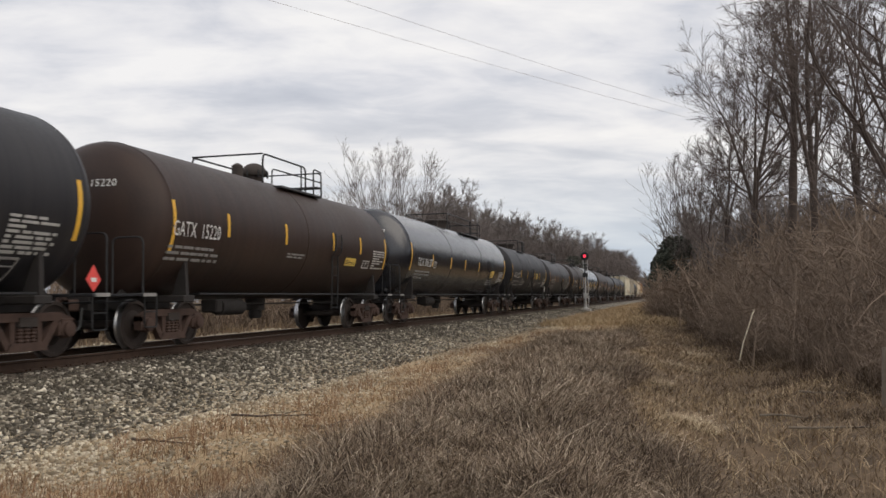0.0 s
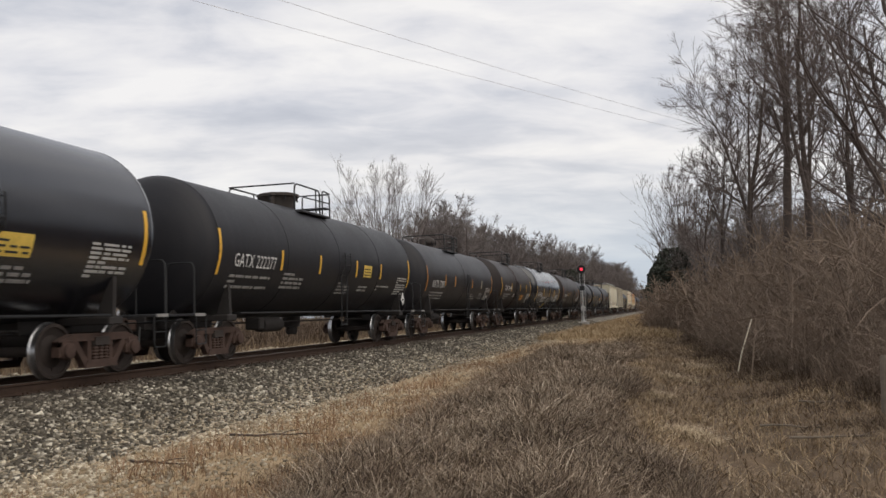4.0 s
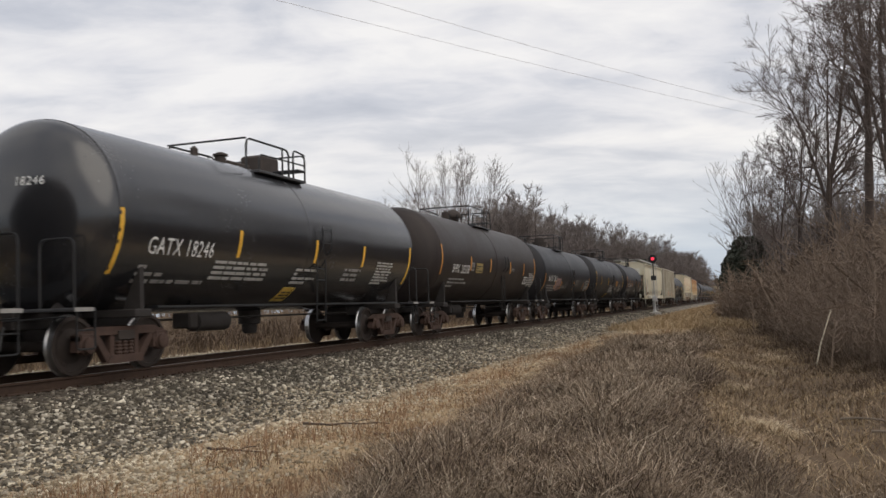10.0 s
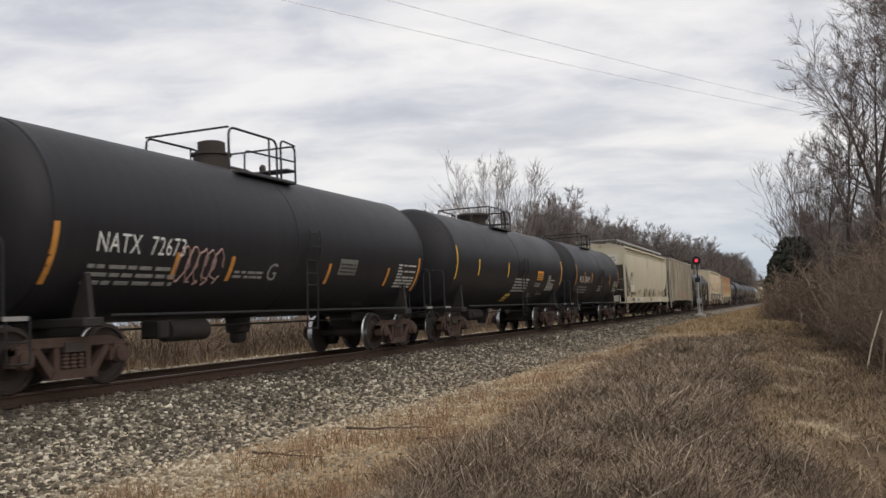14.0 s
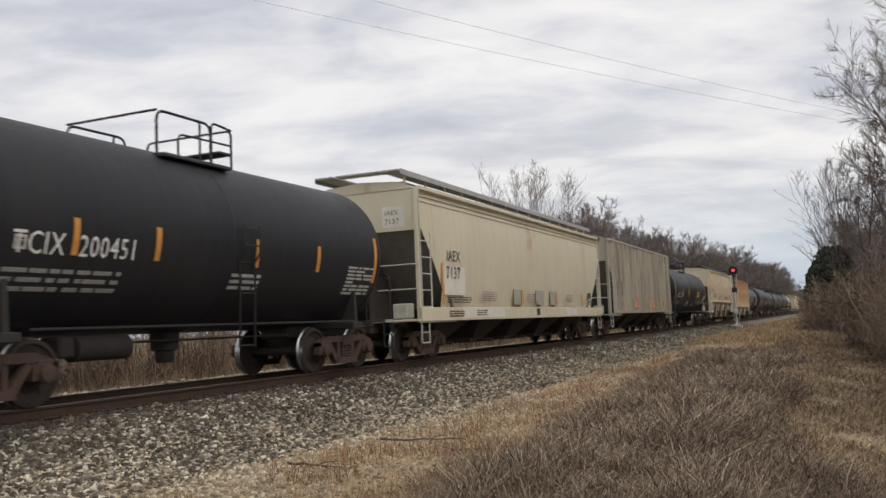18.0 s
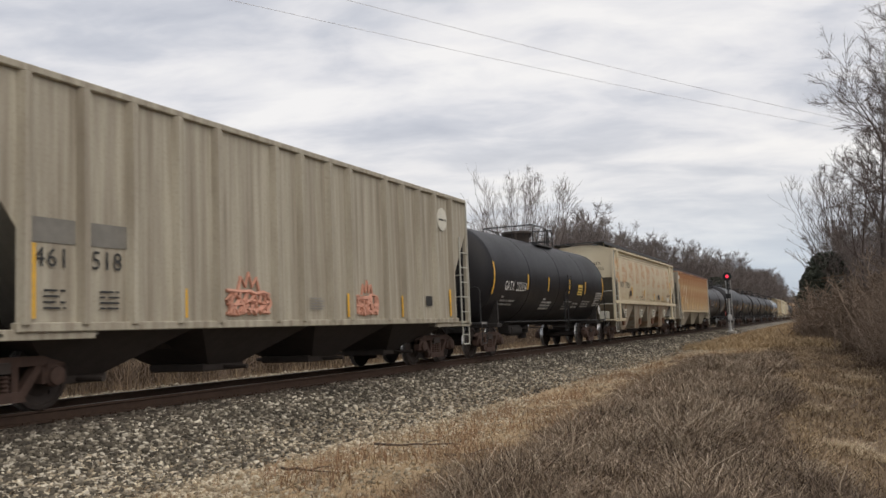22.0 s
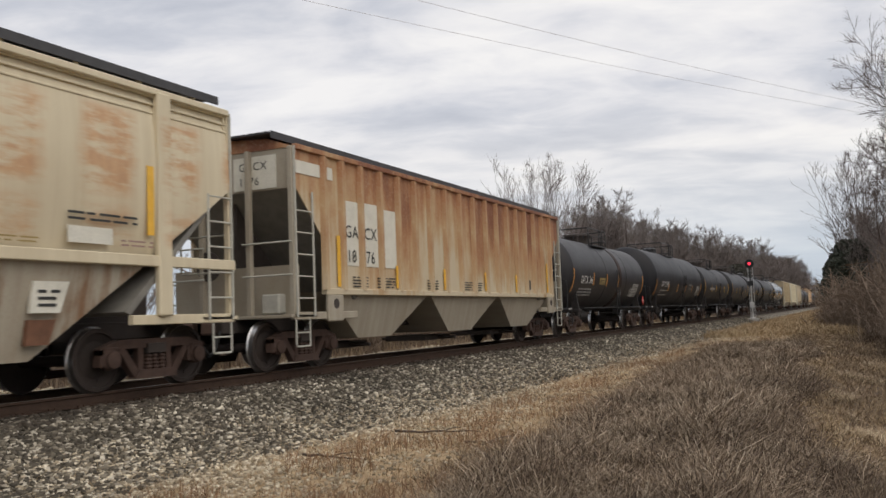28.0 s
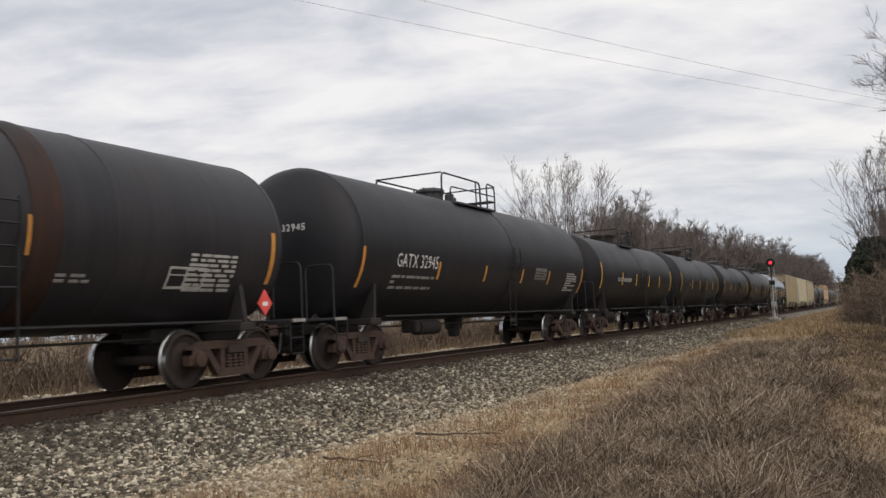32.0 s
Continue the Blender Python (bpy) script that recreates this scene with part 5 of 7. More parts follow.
def marks_blotched(car, W, L):
    x = W + 0.045
    part("reporting_mark", flat_letters("AEX", 0.40, x, 2.05, 2.56), M["letter_black"], car)
    part("reporting_mark", flat_letters("13025", 0.40, x, 3.15, 2.56), M["letter_black"], car)
    for y, z, h in ((4.70, 2.22, 0.42), (8.0, 2.20, 0.36), (10.8, 2.10, 0.30), (13.4, 2.06, 0.26), (16.40, 2.20, 1.0)):
        part("reflective_strip", Geo().box(x - 0.005, x + 0.004, y, y + 0.13, z, z + h), M["yellow"], car)
    for y, w, z, hh, m in ((6.6, 0.9, 2.12, 0.10, "letter_black"), (6.6, 1.5, 2.0, 0.08, "letter_black"), (15.0, 1.2, 2.32, 0.16, "letter_black"), (15.9, 0.6, 2.02, 0.12, "pink_dim"), (9.3, 1.6, 1.98, 0.10, "yellow_faded"), (13.0, 1.6, 1.98, 0.10, "yellow_faded")):
        tagged(part("stencil_text", flat_bars(x, y, y + w, z, z + hh, 2, int(y * 13), 0.4), M[m], car), kind="stuff")
    for y, w, z, hh in ((4.2, 0.45, 2.18, 0.24), (12.0, 0.55, 2.10, 0.26)):
        part("stencil_frame", Geo().box(x - 0.002, x + 0.004, y, y + w, z, z + hh), M["letter_black"], car)
    part("repaint_patch", Geo().box(x - 0.012, x - 0.002, 15.0, 15.75, 2.02, 2.24), M["patch_white"], car)
    for y in (3.35, 7.45, 11.0, 14.6):
        part("repaint_patch", Geo().prism([(y, 1.52), (y + 0.55, 1.52), (y + 0.40, 1.12), (y - 0.05, 1.12)], 0, W - 0.16, W - 0.10), M["patch_white"], car)
        tagged(part("stencil_text", flat_bars(W - 0.098, y + 0.06, y + 0.40, 1.20, 1.46, 3, int(y * 7), 0.45), M["letter_black"], car), kind="stuff")
        part("rust_patch", Geo().prism([(y - 0.02, 1.04), (y + 0.40, 1.04), (y + 0.28, 0.72), (y - 0.06, 0.72)], 0, W - 0.24, W - 0.17), M["rust_dark"], car, "rusted gate opening")
    for yy in (16.75, 1.75):
        part("side_post", Geo().box(W - 0.04, W + 0.07, yy - 0.14, yy + 0.14, 1.05, 4.32, 0.02), M["ghosts"], car)
    for w, z in (("AEX", 3.62), ("13025", 3.36)):
        vs, fs = letters_for(w, 0.2)
        part("end_number", Geo().add([(0.55 + a, 1.064, z + b) for a, b in vs], fs), M["letter_black"], car)


def marks_rusty(car, W, L):
    x = W + 0.006
    for y, w, z0, z1 in ((2.72, 0.56, 1.98, 3.28), (3.47, 0.62, 1.98, 3.30), (4.29, 0.62, 1.98, 3.24)):
        part("repaint_patch", Geo().box(x - 0.018, x - 0.012, y, y + w, z0, z1), M["patch_white"], car)
    part("repaint_patch", Geo().box(x - 0.018, x - 0.012, 1.10, 2.35, 3.62, 3.86), M["patch_white"], car)
    for w, y, z in (("GA", 2.74, 2.54), ("CX", 3.50, 2.54), ("18", 2.80, 2.05), ("76", 3.56, 2.05)):
        part("reporting_mark", flat_letters(w, 0.36, x, y, z), M["letter_black"], car)
    for w, z in (("GACX", 3.74), ("1876", 3.46)):
        vs, fs = letters_for(w, 0.22)
        part("end_number", Geo().add([(0.30 + a, 1.050, z + b) for a, b in vs], fs), M["letter_black"], car)
    part("repaint_patch", Geo().box(0.18, 1.15, 1.054, 1.066, 3.38, 4.00), M["patch_white"], car)
    for y, h in ((2.42, 1.0), (4.84, 0.5), (7.32, 0.5), (9.98, 0.5), (12.40, 0.5), (L - 2.30, 0.95)):
        part("reflective_strip", Geo().box(x, x + 0.006, y, y + 0.12, 1.55, 1.55 + h), M["yellow"], car)
    for y, w in ((3.0, 0.6), (4.0, 0.8), (6.4, 0.6), (8.6, 0.5), (9.4, 0.4)):
        tagged(part("stencil_text", flat_bars(x, y, y + w, 1.55, 1.80, 4, int(y * 19), 0.4), M["letter_black"], car), kind="stuff")
    part("stencil_frame", Geo().box(x, x + 0.006, L - 4.3, L - 3.9, 1.62, 1.92), M["letter_black"], car)
    for y in (2.0, L - 2.35):
        part("sill_end_plate", Geo().box(W - 0.03, W + 0.05, y, y + 0.55, 0.88, 1.40, 0.02), M["hopper_grey"], car)
        part("jacking_hole", Geo().lathe([(W + 0.048, 0.10), (W + 0.054, 0.10)], "x", (0, y + 0.28, 1.22), 14), M["under"], car)


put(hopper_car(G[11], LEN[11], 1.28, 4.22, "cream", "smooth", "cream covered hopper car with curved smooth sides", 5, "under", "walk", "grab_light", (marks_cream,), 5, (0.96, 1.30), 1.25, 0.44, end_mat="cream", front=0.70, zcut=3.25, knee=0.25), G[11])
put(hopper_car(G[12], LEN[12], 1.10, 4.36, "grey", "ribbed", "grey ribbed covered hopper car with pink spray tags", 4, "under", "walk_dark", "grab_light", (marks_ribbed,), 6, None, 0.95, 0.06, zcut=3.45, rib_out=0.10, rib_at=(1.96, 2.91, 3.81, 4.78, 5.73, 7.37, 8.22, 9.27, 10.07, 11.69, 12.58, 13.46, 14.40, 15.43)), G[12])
tank(G[13], LEN[13], top=4.06, mat="jet", words="GATX  222354", word_y=2.3, word_w=2.1, word_v=-0.06, strips=strips_at(4.5, 6.85, 9.61, 11.99, lo=0.0, hi=0.5), panel_y=13.85, platform=(5.6, 10.1), dome="tall", seams=(0.25, 0.5, 0.75), seed=131,
     label="clean black tank car with tall manway", marks=(("patch", 10.91, -0.05, 0.66, 0.40, "yellow_label"), ("rows", 6.6, -0.62, 1.1, 0.42, "letter_grey"), ("rows", 9.4, -0.62, 1.0, 0.36, "letter_dim"), ("rows", 10.65, -0.55, 0.8, 0.26, "letter_dim"), ("rows", 11.97, -0.50, 1.2, 0.28, "letter_dim"), ("placard", 14.5, 1.42, 0, 0, "placard")))
put(hopper_car(G[14], LEN[14], 1.86, 4.32, "ghosts", "smooth", "cream covered hopper car blotched with rust", 4, "chute_rusty", "walk_dark", "grab_light", (marks_blotched,), 7, (1.76, 1.92), 1.45, 0.34, slope=1.12, zcut=3.05, knee=0.15, chute_top=1.80, chutes=((1.9, 5.7, 3.35, 4.23), (5.7, 9.21, 6.72, 7.58), (9.21, 12.74, 10.19, 11.3), (12.74, 16.5, 13.7, 14.7))), G[14])
put(hopper_car(G[15], LEN[15], 1.46, 4.10, "rust_wash", "ribbed", "rust-washed ribbed covered hopper car with white patches", 3, "hopper_grey", "walk_dark", "grab_light", (marks_rusty,), 8, None, 1.05, 0.26, zcut=3.40, end_mat="hopper_grey", wall=1.95, rib_at=(1.98, 2.63, 3.37, 4.19, 5.01, 5.82, 6.62, 7.50, 8.40, 9.28, 10.14, 10.96, 11.78, 12.58, 13.36, 14.16, 14.98, 15.76)), G[15])
tank(G[16], LEN[16], top=3.84, mat="dusky", words="GATX  346", word_y=2.24, word_w=1.66, word_v=0.0, strips=strips_at(3.99, 6.02, 8.02), panel_y=10.9, platform=(3.54, 8.42), manway=-0.55, end_v=(-0.74, 0.12), strip_mat="yellow_dull", dome="tall", seams=(0.4, 0.7), girth=0.60, seed=161,
     label="dull black tank car with rust-streaked centre band", marks=(("patch", 4.95, 0.0, 0.85, 0.26, "yellow_faded"), ("rows", 8.3, -0.36, 0.8, 0.14, "letter_dim"), ("frame", 10.5, -0.42, 0.8, 0.32, "letter_grey"), ("placard", 12.55, 1.30, 0, 0, "placard_red")))
tank(G[17], LEN[17], top=4.16, mat="black", words="GATX 32945", word_y=2.68, word_w=1.95, word_v=-0.05, strips=strips_at(4.70, 7.42, 10.07, 12.34, lo=-0.28, hi=0.12), panel_y=14.1, platform=(4.2, 10.2), dome="low", seams=(0.55,), seed=171, end_word="32945", end_h=0.24, end_v=(-0.92, -0.12), strip_mat="yellow_dull",
     label="black tank car with white stencilled number", marks=(("patch", 11.15, -0.15, 0.95, 0.34, "label_grey"),))

# the rest of the train, seen only from afar
u = G[18]
REST = [("tank", 15.0, 3.95, "jet", "tall"), ("tank", 14.6, 4.0, "black", "tall"), ("tank", 14.6, 4.0, "jet", "low"), ("tank", 15.0, 4.0, "jet", "low"), ("tank", 16.4, 4.1, "black_gloss", "low"), ("hopper", 16.6, 4.2, "tan", "ribbed"),
        ("hopper", 17.2, 4.2, "cream", "ribbed"), ("hopper", 17.2, 4.2, "tan", "smooth"), ("tank", 15.4, 3.9, "brown", "low"), ("tank", 15.0, 4.0, "black", "tall"), ("hopper", 17.0, 4.2, "rusty", "ribbed"), ("tank", 15.0, 4.0, "black", "low"),
        ("tank", 15.2, 4.0, "dusky", "round"), ("tank", 15.2, 4.0, "black", "low"), ("hopper", 17.0, 4.2, "grey", "ribbed"), ("tank", 15.2, 4.0, "brown", "low"), ("tank", 15.2, 4.0, "black", "tall"), ("tank", 15.2, 4.0, "dusky", "low"),
        ("tank", 15.2, 4.0, "black", "low"), ("tank", 15.2, 4.0, "black", "low"), ("tank", 15.2, 4.0, "dusky", "tall"), ("hopper", 17.0, 4.2, "cream", "smooth"), ("tank", 15.2, 4.0, "black", "low"), ("tank", 15.2, 4.0, "black", "low")]
NAMES = {"jet": "flat black tank car coupled far down the train", "dusky": "dusty black tank car coupled far down the train", "black": "black tank car coupled far down the train", "black_gloss": "shiny black tank car coupled far down the train", "brown": "sooty brown tank car coupled far down the train",
         "tan": "tan covered hopper car far down the train", "cream": "cream covered hopper car far down the train", "rusty": "rusty ribbed hopper car far down the train", "grey": "grey ribbed hopper car far down the train"}
for i, (kind, L, top, mat, style) in enumerate(REST):
    if kind == "tank":
        tank(u, L, top=top, mat=mat, strips=strips_at(4.3, 6.6, 8.9, 11.0) if i < 5 else (), dome=style, seed=200 + i, far=True, label=NAMES[mat], end_strip=i < 5)
    else:
        put(hopper_car(u, L, 1.2, top, mat, style, NAMES[mat], 3, "hopper_grey", "walk_dark", "grab_light", (), 9, None, 1.1, 0.2, far=True), u)
    u += L



# ---- loose stone and grass ----
def stuff(name, verts, faces, mat, label, category, smooth=False):
    me = bpy.data.meshes.new(name)
    nv, k = len(verts), faces.shape[1]
    me.vertices.add(nv)
    me.vertices.foreach_set("co", verts.astype(np.float32).ravel())
    me.loops.add(faces.size)
    me.loops.foreach_set("vertex_index", faces.astype(np.int32).ravel())
    me.polygons.add(len(faces))
    me.polygons.foreach_set("loop_start", np.arange(0, faces.size, k, dtype=np.int32))
    me.materials.append(mat)
    me.update(calc_edges=True)
    ob = new(name, me)
    return tagged(ob, label, category, "", "stuff")


def island_material(name, stops, rough=0.9, relief=0.0, vertical=None):
    """Each loose piece takes its own shade."""
    m, nt, b, co = material(name)
    isl = nt.nodes.new("ShaderNodeNewGeometry").outputs["Random Per Island"]
    c = ramp(nt, isl, stops)
    c = mix(nt, ramp(nt, noise_tex(nt, co, 30, 3), [(0.35, 0.0), (0.7, 0.4)]), c, tuple(x * 0.55 for x in stops[len(stops) // 2][1]))
    patch = noise_tex(nt, co, 0.45, 4)
    c = mix(nt, ramp(nt, patch, [(0.40, 0.0), (0.62, 0.45)]), c, tuple(x * 0.6 for x in stops[0][1]))
    link(nt, c, b.inputs["Base Color"])
    b.inputs["Roughness"].default_value = rough
    b.inputs["Specular IOR Level"].default_value = 0.25
    return m


def ground_zs(xs, ys):
    return np.array([ground_z(float(x), float(y)) for x, y in zip(xs, ys)])


def stones(name, count, pick, size, mat, label, seed):
    rng = np.random.default_rng(seed)
    xs, ys = pick(rng, count)
    zs = ground_zs(xs, ys)
    n = len(xs)
    cube = np.array([(x, y, z) for x in (-1, 1) for y in (-1, 1) for z in (-1, 1)], float)
    v = cube[None] * rng.uniform(0.55, 1.0, (n, 8, 1)) + rng.normal(0, 0.16, (n, 8, 3))
    s = rng.uniform(*size, (n, 1)) * rng.uniform(0.7, 1.3, (n, 3)) * 0.5
    s[:, 2] *= 0.75
    v *= s[:, None, :]
    a, t = rng.uniform(0, 6.28, n), rng.normal(0, 0.35, n)
    ca, sa, ct, st = np.cos(a), np.sin(a), np.cos(t), np.sin(t)
    x, y, z = v[..., 0], v[..., 1] * ct[:, None] - v[..., 2] * st[:, None], v[..., 1] * st[:, None] + v[..., 2] * ct[:, None]
    v = np.stack([x * ca[:, None] - y * sa[:, None], x * sa[:, None] + y * ca[:, None], z], -1)
    v += np.stack([xs, ys, zs + s[:, 2] * 0.35], -1)[:, None, :]
    q = np.array([(0, 1, 3, 2), (4, 6, 7, 5), (0, 4, 5, 1), (2, 3, 7, 6), (0, 2, 6, 4), (1, 5, 7, 3)])
    f = (q[None] + (np.arange(n) * 8)[:, None, None]).reshape(-1, 4)
    return stuff(name, v.reshape(-1, 3), f, mat, label, "gravel")


def near_y(rng, n, y0, y1, power=2.0):
    """More of them near the road, fewer far down the line."""
    t = rng.uniform(0, 1, n) ** power
    return y0 + (y1 - y0) * t


def pick_ballast(rng, n):
    y = near_y(rng, n, 4.5, 90, 2.1)
    a = 1.45 + 3.0 * rng.beta(1.15, 1.25, n)
    return TRACK_X + a, y


def pick_railside(rng, n):
    y = near_y(rng, n, 4.5, 90, 2.0)
    return TRACK_X + 0.95 + 1.15 * rng.beta(1.0, 1.5, n), y


def pick_pale(rng, n):
    y = near_y(rng, n, 4.2, 55, 1.9)
    a = 2.9 + 4.0 * rng.beta(1.2, 1.8, n)
    keep = np.array([noise.noise(Vector((float(p) * 0.6, float(q) * 0.5, 2.2))) > rng.uniform(-0.7, 0.5) for p, q in zip(a, y)])
    return TRACK_X + a[keep], y[keep]


def pick_bed(rng, n):
    y = near_y(rng, n, 3.5, 60, 1.8)
    return TRACK_X + rng.uniform(-3.4, 1.2, n), y


M["ballast"] = island_material("crushed_ballast_stone", [(0.0, (0.036, 0.031, 0.025)), (0.52, (0.105, 0.090, 0.070)), (0.80, (0.29, 0.255, 0.198)), (1.0, (0.84, 0.77, 0.64))])
M["brown_stone"] = island_material("dark_brown_ballast", [(0.0, (0.035, 0.028, 0.022)), (0.6, (0.095, 0.078, 0.062)), (0.9, (0.20, 0.17, 0.135)), (1.0, (0.55, 0.50, 0.42))])
M["pale_stone"] = island_material("pale_limestone_gravel", [(0.0, (0.17, 0.138, 0.100)), (0.45, (0.46, 0.385, 0.275)), (1.0, (0.89, 0.80, 0.63))])
stones("grimy_ballast", 9000, pick_railside, (0.04, 0.085), M["brown_stone"], "dark brown ballast stones along the rail", 4)
stones("ballast_stones", 48000, pick_ballast, (0.026, 0.068), M["ballast"], "grey crushed stone ballast shoulder beside the track", 5)
stones("track_bed_stones", 4000, pick_bed, (0.045, 0.085), M["brown_stone"], "grey crushed stone ballast between the rails", 6)
stones("pale_gravel", 46000, pick_pale, (0.020, 0.054), M["pale_stone"], "pale limestone gravel scattered in straw", 7)


def pick_far_shoulder(rng, n):
    y = near_y(rng, n, 3.0, 110, 1.6)
    return TRACK_X - 1.75 - 2.9 * rng.beta(1.1, 1.3, n), y


stones("far_shoulder_gravel", 9000, pick_far_shoulder, (0.04, 0.09), M["pale_stone"], "pale limestone gravel beyond the far rail", 16)


def blades(name, xs, ys, height, width, mat, label, seed, lean=0.35, droop=0.5, category="grass"):
    """Dry stems, each bent once; height is (least, most) or one value for each."""
    rng = np.random.default_rng(seed)
    n = len(xs)
    zs = ground_zs(xs, ys)
    h = rng.uniform(height[0], height[1], n) if isinstance(height, tuple) else height
    w = width * rng.uniform(0.6, 1.4, n) * (1 + np.hypot(xs, ys) / 28)
    a = rng.uniform(0, 6.283, n)
    l = np.abs(rng.normal(0, lean, n))
    dx, dy = np.cos(a) * l, np.sin(a) * l
    fx, fy = rng.normal(0, 1, n), rng.normal(0, 0.25, n)
    k = np.hypot(fx, fy) + 1e-6
    fx, fy = fx / k * w / 2, fy / k * w / 2
    base = np.stack([xs, ys, zs - 0.02], -1)
    m = base + np.stack([dx * h * 0.5, dy * h * 0.5, h * 0.62], -1)
    tip = base + np.stack([dx * h * (1 + droop), dy * h * (1 + droop), h * (1 - 0.35 * droop * np.minimum(1, l))], -1)
    sd = np.stack([fx, fy, np.zeros(n)], -1)
    v = np.stack([base - sd, base + sd, m + sd * 0.8, m - sd * 0.8, tip + sd * 0.25, tip - sd * 0.25], 1)
    q = np.array([(0, 1, 2, 3), (3, 2, 4, 5)])
    f = (q[None] + (np.arange(n) * 6)[:, None, None]).reshape(-1, 4)
    return stuff(name, v.reshape(-1, 3), f, mat, label, category)


M["tall_grass"] = island_material("dead_brown_grass", [(0.0, (0.20, 0.15, 0.105)), (0.45, (0.36, 0.275, 0.195)), (0.8, (0.58, 0.47, 0.35)), (1.0, (0.82, 0.71, 0.55))])
M["mid_grass"] = island_material("brown_dead_grass", [(0.0, (0.100, 0.074, 0.053)), (0.5, (0.195, 0.146, 0.104)), (0.8, (0.36, 0.278, 0.20)), (1.0, (0.58, 0.47, 0.35))])
M["dark_grass"] = island_material("dark_matted_grass", [(0.0, (0.084, 0.062, 0.046)), (0.5, (0.165, 0.120, 0.086)), (1.0, (0.28, 0.208, 0.146))])
M["ditch"] = island_material("trodden_brown_grass", [(0.0, (0.12, 0.085, 0.056)), (0.5, (0.235, 0.168, 0.108)), (0.85, (0.38, 0.28, 0.18)), (1.0, (0.58, 0.46, 0.31))])
M["straw"] = island_material("bleached_straw", [(0.0, (0.26, 0.175, 0.10)), (0.5, (0.46, 0.34, 0.20)), (1.0, (0.66, 0.54, 0.36))])
M["weed_dull"] = island_material("dull_brown_dead_weeds", [(0.0, (0.085, 0.060, 0.043)), (0.5, (0.155, 0.112, 0.079)), (1.0, (0.27, 0.20, 0.14))])
M["pale_straw"] = island_material("pale_flattened_straw", [(0.0, (0.38, 0.29, 0.19)), (0.5, (0.60, 0.48, 0.33)), (1.0, (0.78, 0.68, 0.50))])
M["reed"] = island_material("tan_dry_grass", [(0.0, (0.12, 0.085, 0.058)), (0.5, (0.27, 0.20, 0.13)), (1.0, (0.50, 0.39, 0.25))])
M["weed"] = island_material("reddish_dead_weeds", [(0.0, (0.18, 0.10, 0.06)), (0.6, (0.34, 0.20, 0.115)), (1.0, (0.50, 0.35, 0.22))])


def mound_left(y):
    return -3.45 - 0.06 * (y - 6)


def mound_right(y):
    return -0.05 - 1.65 * (1 - np.exp(-np.maximum(0, y - 6) / 9))


def tussocks(name, cx, cy, each, spread, height, width, mat, label, seed, lean):
    """Tufts of dry grass: stems that start close together and fan outwards, each bent twice."""
    rng = np.random.default_rng(seed)
    n = len(cx) * each
    ang, rad = rng.uniform(0, 6.283, n), spread * np.sqrt(rng.uniform(0, 1, n))
    bx, by = np.repeat(cx, each) + rad * np.cos(ang), np.repeat(cy, each) + rad * np.sin(ang)
    zs = np.repeat(ground_zs(cx, cy), each)
    h = np.repeat(height, each) * rng.uniform(0.45, 1.2, n)
    w = width * rng.uniform(0.6, 1.4, n) * (1 + np.hypot(bx, by) / 22)
    a = ang + rng.normal(0, 0.9, n)
    l = np.abs(rng.normal(0, lean, n)) + 0.5 * lean * rad / spread
    dx, dy = np.cos(a), np.sin(a)
    fx, fy = rng.normal(0, 1, n), rng.normal(0, 0.35, n)
    k = np.hypot(fx, fy) + 1e-6
    sd = np.stack([fx / k * w / 2, fy / k * w / 2, np.zeros(n)], -1)
    base = np.stack([bx, by, zs - 0.03], -1)
    p1 = base + np.stack([dx * l * h * 0.22, dy * l * h * 0.22, h * 0.45], -1)
    p2 = base + np.stack([dx * l * h * 0.62, dy * l * h * 0.62, h * (0.82 - 0.10 * np.minimum(1.5, l))], -1)
    b = a + rng.normal(0, 0.7, n)
    tip = p2 + np.stack([np.cos(b) * h * 0.42 * np.minimum(1.2, l + 0.15), np.sin(b) * h * 0.42 * np.minimum(1.2, l + 0.15), h * (0.22 - 0.30 * np.minimum(1.4, l))], -1)
    v = np.stack([base - sd, base + sd, p1 + sd * 0.9, p1 - sd * 0.9, p2 + sd * 0.7, p2 - sd * 0.7, tip + sd * 0.2, tip - sd * 0.2], 1)
    q = np.array([(0, 1, 2, 3), (3, 2, 4, 5), (5, 4, 6, 7)])
    f = (q[None] + (np.arange(n) * 8)[:, None, None]).reshape(-1, 4)
    return stuff(name, v.reshape(-1, 3), f, mat, label, "grass")


def scatter_mound(rng, n, over=0.0):
    y = near_y(rng, n, 3.6, 33, 1.45)
    left = mound_left(y) + 0.35 * np.sin(y * 1.3) + 0.25 * np.sin(y * 3.1 + 1)
    right = mound_right(y) + 0.3 * np.sin(y * 0.7 + 2) + over
    x = left + (right - left) * rng.uniform(0, 1, n)
    return x, y


def clumps(x, y, f, k, lo, amp):
    return np.array([lo + amp * noise.noise(Vector((float(a) * f, float(b) * f, k))) for a, b in zip(x, y)])


